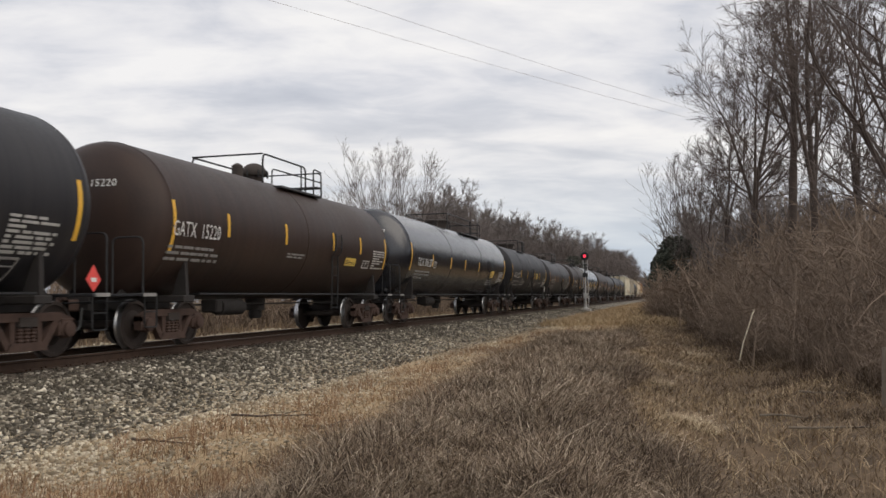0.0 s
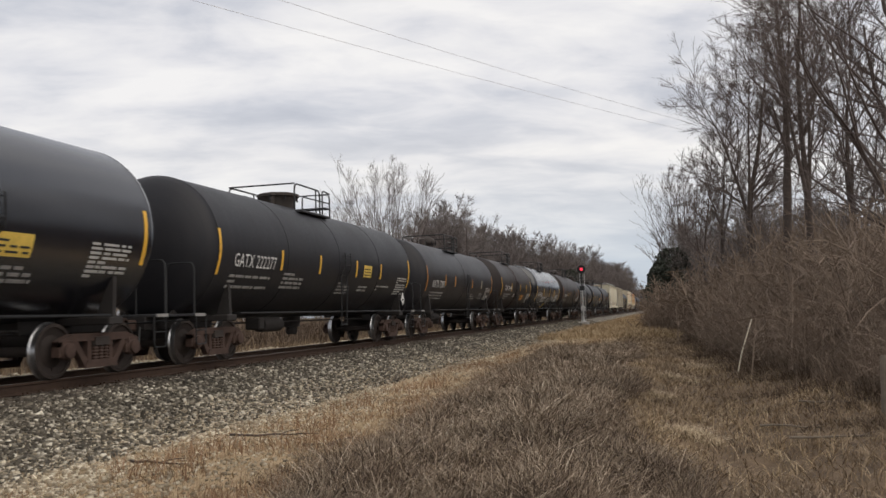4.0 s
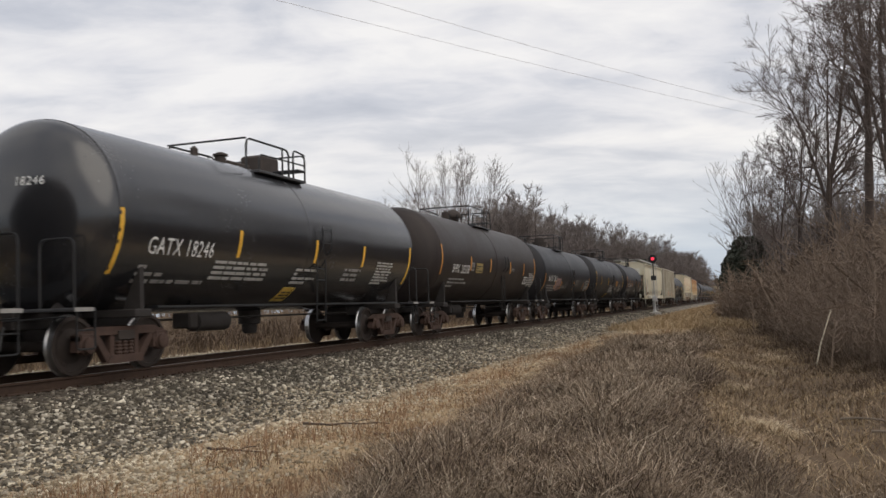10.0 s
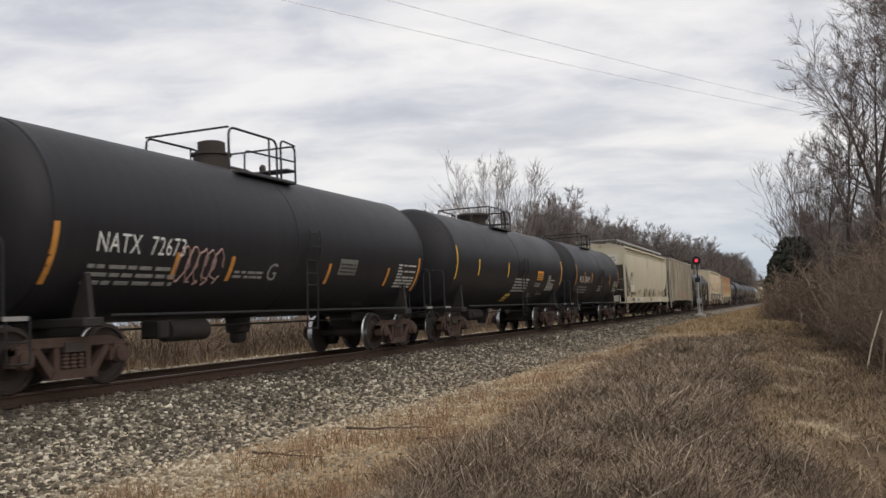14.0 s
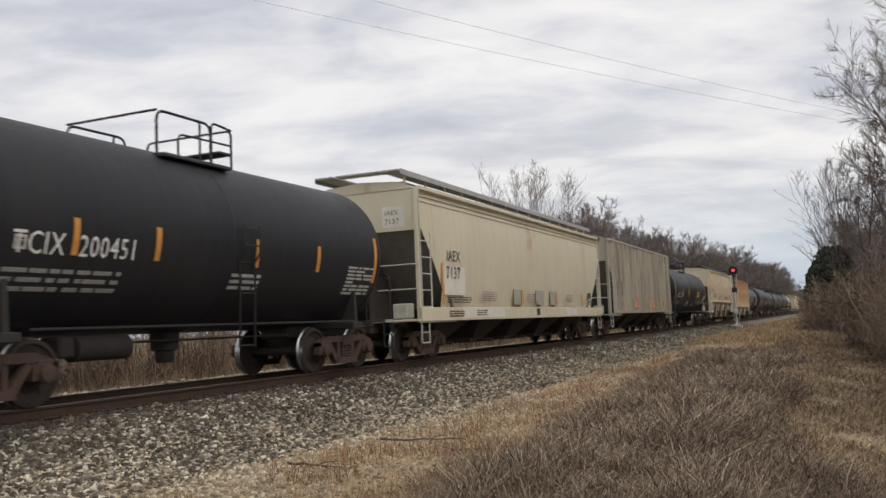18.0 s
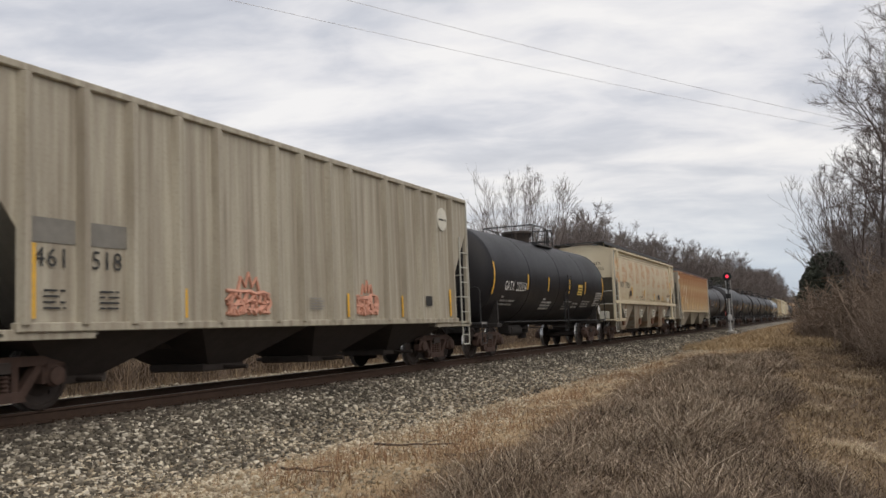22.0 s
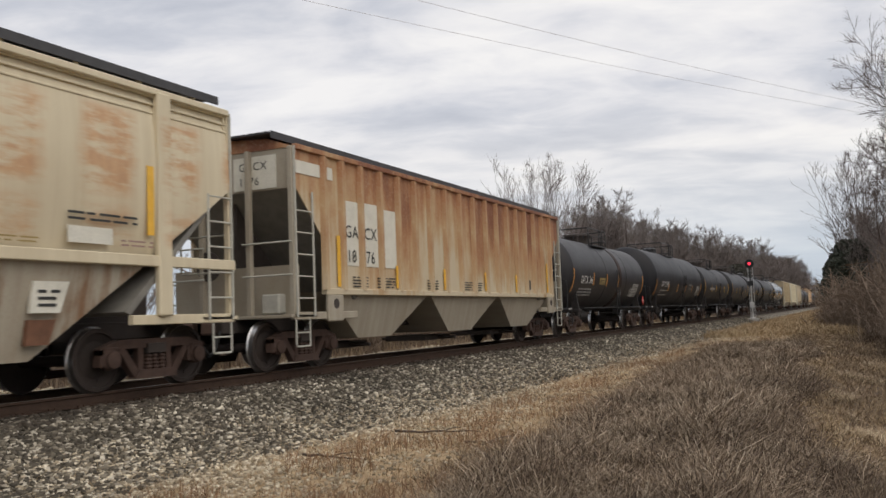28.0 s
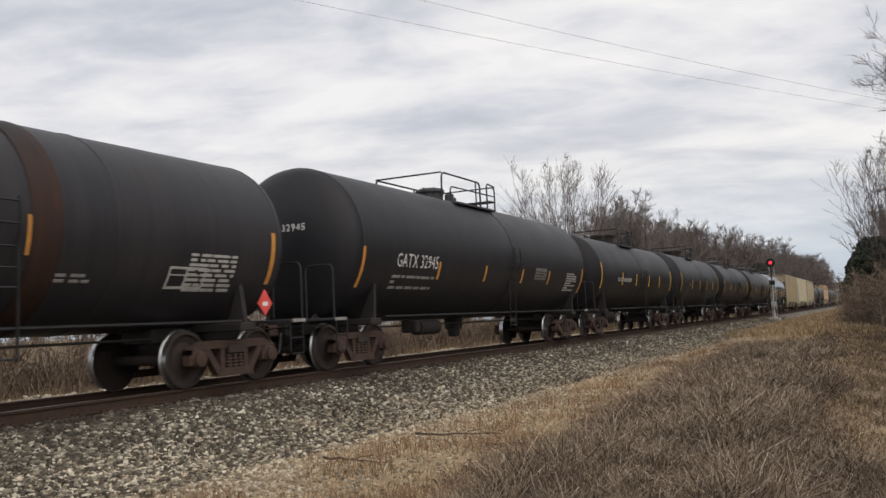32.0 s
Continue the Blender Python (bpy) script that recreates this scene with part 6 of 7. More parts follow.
rng = np.random.default_rng(77)
x, y = scatter_mound(rng, 4600, 0.35)
tall = np.clip((x - mound_left(y)) / 0.8, 0.30, 1) * clumps(x, y, 1.0, 9.0, 0.78, 0.75) * rng.uniform(0.7, 1.25, len(x))
tussocks("dark_grass_tussock", x, y, 20, 0.11, 0.33 * tall, 0.0050, M["dark_grass"], "dense tussocks of dark brown dead grass on a swell", 8, 0.75)
x, y = scatter_mound(rng, 3000, 0.2)
tall = np.clip((x - mound_left(y)) / 0.8, 0.35, 1) * clumps(x, y, 1.0, 9.0, 0.78, 0.75) * rng.uniform(0.7, 1.25, len(x))
tussocks("dead_grass_tussock", x, y, 12, 0.10, 0.36 * tall, 0.0040, M["mid_grass"], "tufts of brown dead grass with curled tips", 18, 0.95)
x, y = scatter_mound(rng, 10000, 0.2)
keep = clumps(x, y, 1.6, 4.0, 0.0, 1.0) > -0.12
x, y = x[keep], y[keep]
tall = np.clip((x - mound_left(y)) / 0.8, 0.35, 1) * clumps(x, y, 1.0, 9.0, 0.80, 0.7) * rng.uniform(0.7, 1.3, len(x))
tussocks("pale_grass_stem", x, y, 5, 0.09, 0.40 * tall, 0.0038, M["tall_grass"], "bleached single stems of dead grass standing among dark tufts", 19, 0.85)

# weeds that lead up to the foot of the brush
y = near_y(rng, 5200, 6, 85, 1.6)
out = rng.uniform(-1.5, 1.6, len(y))
x = np.array([wood_edge(float(v)) for v in y]) + 0.9 + out
keep = clumps(x, y, 0.8, 61.0, 0.0, 1.0) > -0.25 - 0.25 * out
x, y, out = x[keep], y[keep], out[keep]
tussocks("brush_foot_weed", x, y, 14, 0.16, (0.16 + 0.30 * np.clip(out + 1.2, 0, 3)) * rng.uniform(0.6, 1.2, len(x)), 0.0060, M["weed_dull"], "dull brown dead weeds at the foot of the brush", 23, 0.6)

# the hollow beside the swell: low matted tufts, darker in patches
x = rng.uniform(-2.4, 4.4, 7000)
y = near_y(rng, 7000, 5, 62, 1.6)
keep = clumps(x, y, 0.75, 50.0, 0.0, 1.0) > 0.12
x, y = x[keep], y[keep]
tussocks("hollow_tussock", x, y, 16, 0.15, 0.115 * clumps(x, y, 1.3, 14.0, 0.9, 0.9), 0.0055, M["mid_grass"], "low dark tufts of dead grass in the hollow", 21, 0.9)

x = rng.uniform(-2.6, 4.6, 64000)
y = near_y(rng, 64000, 5, 60, 1.7)
keep = np.array([noise.noise(Vector((float(a) * 0.7, float(b) * 0.45, 3.0))) > -0.62 + 0.3 * rng.uniform() for a, b in zip(x, y)]) & (((x - 1.0) / 0.62) ** 2 + ((y - 10.5) / 0.42) ** 2 > 1 + 0.4 * rng.uniform(0, 1, len(x)))
blades("ditch_grass", x[keep], y[keep], (0.05, 0.19), 0.0075, M["ditch"], "thin brown grass along the shallow ditch", 9, 1.1, 0.4)
x = rng.uniform(-4.2, 3.6, 26000)
y = near_y(rng, 26000, 9, 75, 1.5)
keep = np.array([noise.noise(Vector((float(a) * 0.55, float(b) * 0.30, 12.0))) > 0.17 for a, b in zip(x, y)])
blades("bleached_grass_patch", x[keep], y[keep], (0.06, 0.22), 0.006, M["straw"], "bleached flattened grass patches", 10, 1.3, 0.7)

hx, hy = [], []
for cx, cy, r, n in ((0.10, 12.2, 0.26, 900), (0.35, 11.9, 0.18, 350), (-0.35, 16.5, 0.30, 500), (0.0, 21.4, 0.55, 900), (0.85, 26.3, 0.7, 1000), (-1.3, 24.5, 0.6, 700)):
    a, d = rng.uniform(0, 6.283, n), r * np.sqrt(rng.uniform(0, 1, n))
    hx.append(cx + d * np.cos(a))
    hy.append(cy + 0.7 * d * np.sin(a))
blades("straw_heap", np.concatenate(hx), np.concatenate(hy), (0.04, 0.16), 0.0050, M["pale_straw"], "heaps of pale flattened straw in the hollow", 27, 1.5, 0.4)
y = near_y(rng, 12000, 7, 60, 1.6)
x = mound_right(y) + 0.15 + 1.0 * rng.beta(1.6, 2.0, 12000)
keep = np.array([noise.noise(Vector((float(a) * 0.9, float(b) * 0.5, 31.0))) > -0.12 for a, b in zip(x, y)])
blades("trail_straw", x[keep], y[keep], (0.03, 0.13), 0.0055, M["straw"], "flattened golden straw along the grassy trail", 15, 1.5, 0.5)
x = TRACK_X + 3.2 + 4.6 * rng.beta(2.0, 1.3, 46000)
y = near_y(rng, 46000, 4, 60, 1.8)
blades("short_straw", x, y, (0.02, 0.11), 0.005, M["straw"], "short flattened straw between gravel and tall grass", 11, 1.6, 0.6)
x = TRACK_X + rng.uniform(5.0, 7.8, 16000)
y = near_y(rng, 16000, 4, 40, 1.8)
keep = np.array([noise.noise(Vector((float(a) * 0.9, float(b) * 0.8, 21.0))) > 0.0 for a, b in zip(x, y)])
blades("reddish_weeds", x[keep], y[keep], (0.06, 0.28), 0.0045, M["weed"], "reddish dead weeds at the edge of the gravel", 12, 0.6, 0.5)
y = near_y(rng, 26000, 45, 170, 1.3)
x = -6.9 + (wood_edge(110) + 3.0 + 6.9) * rng.uniform(0, 1, 26000)
blades("far_verge_grass", x, y, (0.12, 0.42), 0.010, M["straw"], "pale dry grass along the far verge", 13, 0.6, 0.6)
y = near_y(rng, 18000, 2, 110, 1.5)
x = TRACK_X - 4.3 - 5.0 * rng.beta(1.2, 1.6, 18000)
keep = clumps(x, y, 0.55, 41.0, 0.0, 1.0) > 0.12 - 0.20 * rng.uniform(0, 1, len(x))
x, y = x[keep], y[keep]
blades("far_side_grass", x, y, (0.12, 0.55), 0.007, M["reed"], "tall brown dry grass beyond the track", 14, 0.35, 0.6)


# ---- bare trees and brush ----
def limb_path(rng, p, d, length, wob, up, n):
    pts = [p.copy()]
    for i in range(n):
        d = (d + Vector((rng.gauss(0, wob), rng.gauss(0, wob), rng.gauss(0, wob * 0.7) + up))).normalized()
        p = p + d * (length / n)
        pts.append(p)
    return pts, d


def turned(rng, d, angle):
    s = d.cross(Vector((rng.gauss(0, 1), rng.gauss(0, 1), rng.gauss(0, 1))))
    if s.length < 1e-3:
        s = Vector((1, 0, 0))
    return (d * math.cos(angle) + s.normalized() * math.sin(angle)).normalized()


def spike(g, o, tip, r):
    """A fine twig that tapers to a point."""
    d = (tip - o)
    u = d.cross(Vector((0.31, 0.52, 0.79)))
    u = u.normalized() * r
    w = d.cross(u).normalized() * r
    g.add([tuple(o + u), tuple(o - u * 0.5 + w * 0.87), tuple(o - u * 0.5 - w * 0.87), tuple(tip)], [(0, 1, 3), (1, 2, 3), (2, 0, 3)])


def bough(rng, g, fine, p, d, L, r, level, spec, up):
    """A branch that tapers and bends upwards, with side branches along it, down to fine twigs."""
    thin, sides, kids, wob = spec
    n = max(2, min(7, int(L / 0.5)))
    pts, _ = limb_path(rng, p, d, L, wob, up, n)
    g.tube(pts, r, sides[min(level, len(sides) - 1)], max(thin, r * 0.30))
    last = level >= len(kids) - 1
    for k in range(kids[min(level, len(kids) - 1)]):
        s = 1.0 - (1.0 - 0.16) * rng.random() ** 0.85
        m = min(n - 1, int(s * n))
        o = pts[m].lerp(pts[m + 1], s * n - m)
        t = (pts[m + 1] - pts[m]).normalized()
        dd = (turned(rng, t, rng.uniform(0.40, 0.85) * (1.0 if s < 0.9 else 0.6)) + Vector((0, 0, 0.10))).normalized()
        if last:
            spike(fine, o, o + dd * rng.uniform(0.25, 0.70) * (0.6 + 0.4 * thin / 0.01), thin * 0.85)
        else:
            bough(rng, fine, fine, o, dd, L * rng.uniform(0.40, 0.66) * (1.12 - 0.55 * s), max(thin, r * (1 - 0.7 * s) * rng.uniform(0.40, 0.62)), level + 1, spec, up * 0.7)


def bare_tree(seed, h, trunk_r, base, wide, limbs, shape="round", stems=2, spread=0.2, thin=0.010, kids=(7, 5, 4), fork=0.3, sides=(5, 3, 3)):
    """Meshes of a leafless tree: the trunk, its leaders, and the crown of boughs and twigs; the crown runs from base to h and is wide metres in radius."""
    rng = random.Random(seed)
    trunk, crown = Geo(), Geo()
    meshes = [("trunk", trunk)]
    spec = (thin, sides, kids, 0.06 if shape == "fan" else 0.11)
    tall = 0.35 if shape == "fan" else h * fork
    pts, d = limb_path(rng, Vector((0, 0, -0.2)), Vector((rng.gauss(0, 0.02), rng.gauss(0, 0.02), 1)).normalized(), tall + 0.2, 0.02, 0.02, 5)
    flare = [(trunk_r * k) for k in (1.5, 1.15, 1.0, 0.95, 0.90, 0.88)]
    for a in range(5):
        trunk.tube(pts[a:a + 2], flare[a], 9, flare[a + 1])
    turn = rng.uniform(0, 6.28)
    for k in range(stems):
        a = turn + 2.4 * k + rng.gauss(0, 0.25)
        t = spread * math.sqrt((k + 0.35) / stems) if shape == "fan" else spread * rng.uniform(0.5, 1.0) if k else spread * 0.25
        d1 = Vector((math.cos(a) * math.sin(t), math.sin(a) * math.sin(t), math.cos(t)))
        p = pts[-1] if k == 0 else pts[-2].lerp(pts[-1], rng.random())
        ln = (h - p.z) * ((1.0 - 0.12 * (t / spread) ** 2) / math.cos(t) * rng.uniform(0.88, 1.0) if shape == "fan" else (1.0 if k == 0 else rng.uniform(0.72, 0.95)))
        q, _ = limb_path(rng, p, d1, ln, 0.045, 0.012, 10)
        r1 = trunk_r * (0.40 if shape == "fan" else 0.80 if k == 0 else 0.58)
        lead = Geo()
        for m in range(10):
            ra, rb = (r1 * (1 - 0.92 * (v / 10) ** 0.8) for v in (m, m + 1))
            lead.tube(q[m:m + 2], max(thin, ra), 7, max(thin, rb))
        first = max(0.05, (base - p.z) / ln)
        for j in range(limbs):
            s = first + (0.985 - first) * (j + rng.random()) / limbs
            m = min(9, int(s * 10))
            o = q[m].lerp(q[m + 1], s * 10 - m)
            up_h = (o.z - base) / (h - base)
            f = math.sqrt(max(0.05, 1 - ((up_h - 0.30) / 0.72) ** 2))
            ang = rng.uniform(0.60, 1.05) - 0.30 * up_h
            if shape == "fan":
                ang, f = rng.uniform(0.28, 0.60), (h - o.z) * rng.uniform(0.42, 0.80) / wide * 0.65
            elif shape == "slim":
                ang, f = rng.uniform(0.9, 1.3), 1.05 - 0.8 * up_h
            L = wide * f * rng.uniform(0.62, 1.05) / max(0.65, math.sin(ang))
            r2 = max(thin * 1.3, r1 * (1 - 0.92 * s ** 0.8) * rng.uniform(0.35, 0.62))
            bough(rng, crown, crown, o, turned(rng, (q[m + 1] - q[m]).normalized(), ang), L, r2, 0, spec, 0.045)
        meshes.append(("limb", lead))
    return meshes + [("crown", crown)]


def tree_thing(meshes, label, at, bark, twig, name="bare_tree", group="bare trees"):
    t = thing(name, label, "tree", group, "", at)
    for n, g in meshes:
        part(n, g, M[twig] if n == "crown" else M[bark], t, "fine leafless twigs" if n == "crown" else "", 60 if n != "crown" else 0)
    return t


def at_angle(az, y, dz=0.0, turn=0.0, s=1.0):
    x = y * math.tan(radians(az))
    return Matrix.Translation((x, y, ground_z(x, min(y, 250)) + dz)) @ Matrix.Rotation(radians(turn), 4, "Z") @ Matrix.Scale(s, 4)


# tall trees at the edge of the brush
for i, (az, y, h, r, base, wide, limbs, shape, stems, spread, thin, kids, fork, label) in enumerate((
        (0.9, 80, 14.4, 0.17, 1.2, 2.6, 9, "fan", 10, 0.32, 0.0100, (7, 5), 0.1, "pale fan-shaped leafless tree behind a dark evergreen"),
        (2.1, 62, 12.6, 0.10, 3.2, 1.8, 14, "round", 2, 0.18, 0.0098, (5, 4, 4), 0.30, "slender leafless tree rising out of brown brush"),
        (3.1, 52, 13.4, 0.12, 3.4, 2.1, 16, "round", 2, 0.16, 0.0090, (5, 4, 4), 0.34, "slender tall leafless tree rising out of brown brush"),
        (4.6, 45, 14.8, 0.20, 2.8, 3.0, 16, "round", 3, 0.34, 0.0082, (6, 4, 4), 0.40, "broad leafless tree with a forked dark trunk"),
        (6.7, 38, 17.4, 0.19, 3.2, 2.5, 21, "round", 2, 0.13, 0.0074, (5, 4, 4), 0.38, "very tall straight leafless tree with twin leaders"),
        (8.3, 36, 16.6, 0.17, 3.0, 2.4, 16, "round", 3, 0.20, 0.0072, (5, 4, 4), 0.32, "very tall leafless tree with ascending limbs"),
        (10.6, 47, 17.0, 0.16, 4.0, 2.7, 14, "round", 2, 0.18, 0.0090, (5, 4, 4), 0.36, "tall leafless tree standing deeper in the wood"),
        (14.6, 25, 12.2, 0.25, 1.6, 4.0, 12, "round", 4, 0.50, 0.0058, (7, 5, 4), 0.20, "spreading leafless oak with long crooked limbs"),
        (18.0, 31, 13.5, 0.17, 3.0, 2.6, 12, "round", 2, 0.25, 0.0100, (4, 4, 3), 0.30, "tall leafless tree rising out of brown brush"))):
    m = bare_tree(300 + i, h, r, base, wide, limbs, shape, stems, spread, thin, kids, fork)
    tree_thing(m, label, at_angle(az, y, 0, 0), "bark", "twig")

# the round bare trees and their slim neighbour beyond the track
for i, (az, y, h, r, base, wide, limbs, shape, stems, spread, thin, kids, label) in enumerate((
        (-17.8, 78, 16.6, 0.22, 1.6, 3.4, 10, "fan", 13, 0.40, 0.0100, (7, 5), "round-crowned leafless tree beyond the track"),
        (-21.0, 84, 13.8, 0.16, 1.6, 2.8, 9, "fan", 9, 0.42, 0.0105, (7, 5), "smaller round leafless tree beyond the track"),
        (-13.0, 92, 14.2, 0.13, 5.0, 1.9, 24, "slim", 1, 0.05, 0.0110, (6, 4), "slim leafless tree with short side limbs"),
        (-15.4, 92, 7.8, 0.14, 1.6, 2.5, 8, "fan", 8, 0.44, 0.0105, (7, 5), "low leafless tree beyond the track"))):
    m = bare_tree(340 + i, h, r, base, wide, limbs, shape, stems, spread, thin, kids, 0.3)
    tree_thing(m, label, at_angle(az, y, 0, 0), "bark", "twig_hazed")

# prototypes for the far woods
FAR = [bare_tree(400 + i, 12.2, 0.17, 2.0 + i % 3, 2.9 + 0.4 * (i % 2), 10 if i % 2 else 8, "round" if i % 2 else "fan", 3 if i % 2 else 9, 0.38, 0.0165, (5, 4, 3) if i % 2 else (7, 6), 0.2, (4, 3, 3)) for i in range(5)]
rng = random.Random(9)
spots = [(-30.4, 62, 0.66, 3), (-28.0, 75, 0.66, 1), (-24.5, 84, 0.76, 0), (-22.8, 92, 0.78, 2), (-14.0, 106, 0.52, 1), (-11.6, 106, 0.62, 0), (-10.6, 108, 0.68, 2), (-34.0, 60, 0.58, 4), (-38.0, 52, 0.54, 0)]
for i in range(140):
    y = 104 + 250 * (i / 140) ** 1.15 + rng.uniform(-6, 6)
    x = -26.5 + 10 * smooth01((y - 110) / 150) - abs(rng.gauss(0, 3.5))
    spots.append((math.degrees(math.atan2(x, y)), y, rng.uniform(0.90, 1.20) * (1 + 0.10 * smooth01((y - 150) / 150)), rng.randrange(5)))
for i in range(16):
    y = 380 + 18 * i
    spots.append((-2.7 + 2.3 * i / 16 + rng.uniform(-0.2, 0.2), y, rng.uniform(0.8, 1.0), rng.randrange(5)))
for i in range(12):
    y = rng.uniform(4, 100)
    spots.append((math.degrees(math.atan2(-rng.uniform(25, 40), y)), y, rng.uniform(0.38, 0.52), rng.randrange(5)))
for i in range(46):      # young wood behind the brush on the road side
    y = 44 + 84 * (i / 46) + rng.uniform(-2, 2)
    spots.append((rng.uniform(1.0, 13.5), y, rng.uniform(0.42, 0.70) * (0.75 + y / 260), rng.randrange(5)))
for i in range(14):      # taller trees deeper in that wood
    y = rng.uniform(40, 140)
    spots.append((math.degrees(math.atan2(wood_edge(y) + rng.uniform(8, 24), y)), y, rng.uniform(0.75, 1.05), rng.randrange(5)))
for i in range(40):      # and its edge on down the line, unseen, added to block low sky from tank reflections
    y = 112 + 260 * (i / 40) ** 1.2 + rng.uniform(-3, 3)
    spots.append((math.degrees(math.atan2(y * 0.014 + rng.uniform(1.5, 7), y)), y, rng.uniform(0.6, 0.85), rng.randrange(5)))
masters = {}
for az, y, s, k in spots:
    label = "leafless tree in the wood beyond the track" if az < 0 else "leafless tree in the wood behind the brush"
    if k not in masters:
        masters[k] = tree_thing(FAR[k], label, at_angle(az, y, 0, rng.uniform(0, 360), s), "twig_hazed", "twig_hazed", "woodland_tree", "woodland trees")
    else:
        c = copy_thing(masters[k], at_angle(az, y, 0, rng.uniform(0, 360)))
        c.scale = (s, s, s * rng.uniform(0.92, 1.08))
        tagged(c, label)


def bush_meshes(seed, h, stems, thin, side, fine):
    rng = random.Random(seed)
    a, b = Geo(), Geo()
    for i in range(stems):
        p = Vector((rng.gauss(0, 0.55), rng.gauss(0, 0.55), -0.1))
        d = turned(rng, Vector((0, 0, 1)), abs(rng.gauss(0, 0.42)))
        ln = h * rng.uniform(0.5, 1.05)
        q, _ = limb_path(rng, p, d, ln, 0.11, 0.0, 4)
        a.tube(q, thin * 2.0, 3, thin)
        for j in range(side):
            s = 0.06 + 0.92 * rng.random()
            m = min(3, int(s * 4))
            o = q[m].lerp(q[m + 1], s * 4 - m)
            w, _ = limb_path(rng, o, turned(rng, (q[m + 1] - q[m]).normalized(), rng.uniform(0.4, 1.3)), ln * rng.uniform(0.18, 0.42), 0.3, -0.01, 2)
            b.tube(w, thin * 1.1, 3, thin * 0.6)
            for k in range(fine):
                o2 = w[0].lerp(w[1], rng.random()) if rng.random() < 0.5 else w[1].lerp(w[2], rng.random())
                z, _ = limb_path(rng, o2, turned(rng, (w[2] - w[1]).normalized(), rng.uniform(0.4, 1.1)), ln * rng.uniform(0.08, 0.22), 0.25, 0.0, 1)
                spike(b, z[0], z[1], thin * 0.9)
    return [("stem_clump", a), ("twig_tangle", b)]


BUSH = [bush_meshes(500 + i, 2.9, 24, 0.0085, 10, 2) for i in range(4)] + [bush_meshes(520 + i, 3.0, 18, 0.020, 6, 2) for i in range(4)]
bush_first = {}
rng = random.Random(15)
plots = []
for row in range(5):
    y = 10.5 + row * 0.7
    while y < 118:
        size = (0.42, 0.70, 0.86, 0.98, 1.06)[row] + min(0.55, y / 90) * (0.6 if row == 0 else 1)
        plots.append((wood_edge(y) + 1.15 + row * 1.4 + rng.gauss(0, 0.3), y + rng.uniform(-0.4, 0.4), rng.uniform(0.7, 1.25) * size))
        y += 1.35 + y * 0.026 + row * 0.15
for i in range(44):          # undergrowth at the foot of the wood beyond the track
    y = 2 + 230 * (i / 44) ** 1.5
    plots.append((-22 + 4 * smooth01((y - 110) / 150) - rng.uniform(0, 5), y, rng.uniform(1.2, 1.8)))
for i in range(9):           # brush in front of the evergreen
    plots.append((-1.15 + 0.22 * i + rng.uniform(-0.1, 0.1), 62 - 1.1 * i + rng.uniform(-0.5, 0.5), rng.uniform(0.75, 1.1)))
for x, y, s in plots:
    k = rng.randrange(4) + (4 if y > 42 else 0)
    m = Matrix.Translation((x, y, ground_z(x, min(y, 250)))) @ Matrix.Rotation(rng.uniform(0, 6.28), 4, "Z")
    if k not in bush_first:
        bush_first[k] = thing("brush_thicket", "dense tangled leafless brown brush", "bush", "brush thickets", "", m)
        for n, g in BUSH[k]:
            tagged(part(n, g, M["brush"], bush_first[k]), kind="stuff")
        bush_first[k].scale = (s, s, s)
    else:
        c = copy_thing(bush_first[k], m)
        c.scale = (s * 1.1, s * 1.1, s)


rng_b = np.random.default_rng(31)
y = near_y(rng_b, 44000, 10.5, 85, 1.5)
x = np.array([wood_edge(float(v)) for v in y]) + 0.5 + 7.5 * rng_b.uniform(0, 1, 44000) ** 1.2
hh = 0.85 * rng_b.uniform(0.4, 1.05, 44000) * np.clip(0.5 + (x - np.array([wood_edge(float(v)) for v in y])) * 0.45, 0.5, 2.6) * (1 + np.minimum(0.6, y / 110))
blades("brush_undergrowth", x, y, hh, 0.0065, M["brush"], "dense fine stems of brown undergrowth", 32, 0.32, 0.5, "undergrowth")


y = near_y(rng_b, 34000, -2, 130, 1.3)
x = TRACK_X - 8.6 - 9.4 * rng_b.uniform(0, 1, 34000)
keep = clumps(x, y, 0.35, 71.0, 0.0, 1.0) > -0.22
x, y = x[keep], y[keep]
blades("far_undergrowth", x, y, rng_b.uniform(0.4, 2.2, len(x)) * clumps(x, y, 0.6, 81.0, 0.85, 0.9), 0.011, M["dark_grass"], "dense brown undergrowth beyond the track", 33, 0.85, 0.5, "undergrowth")


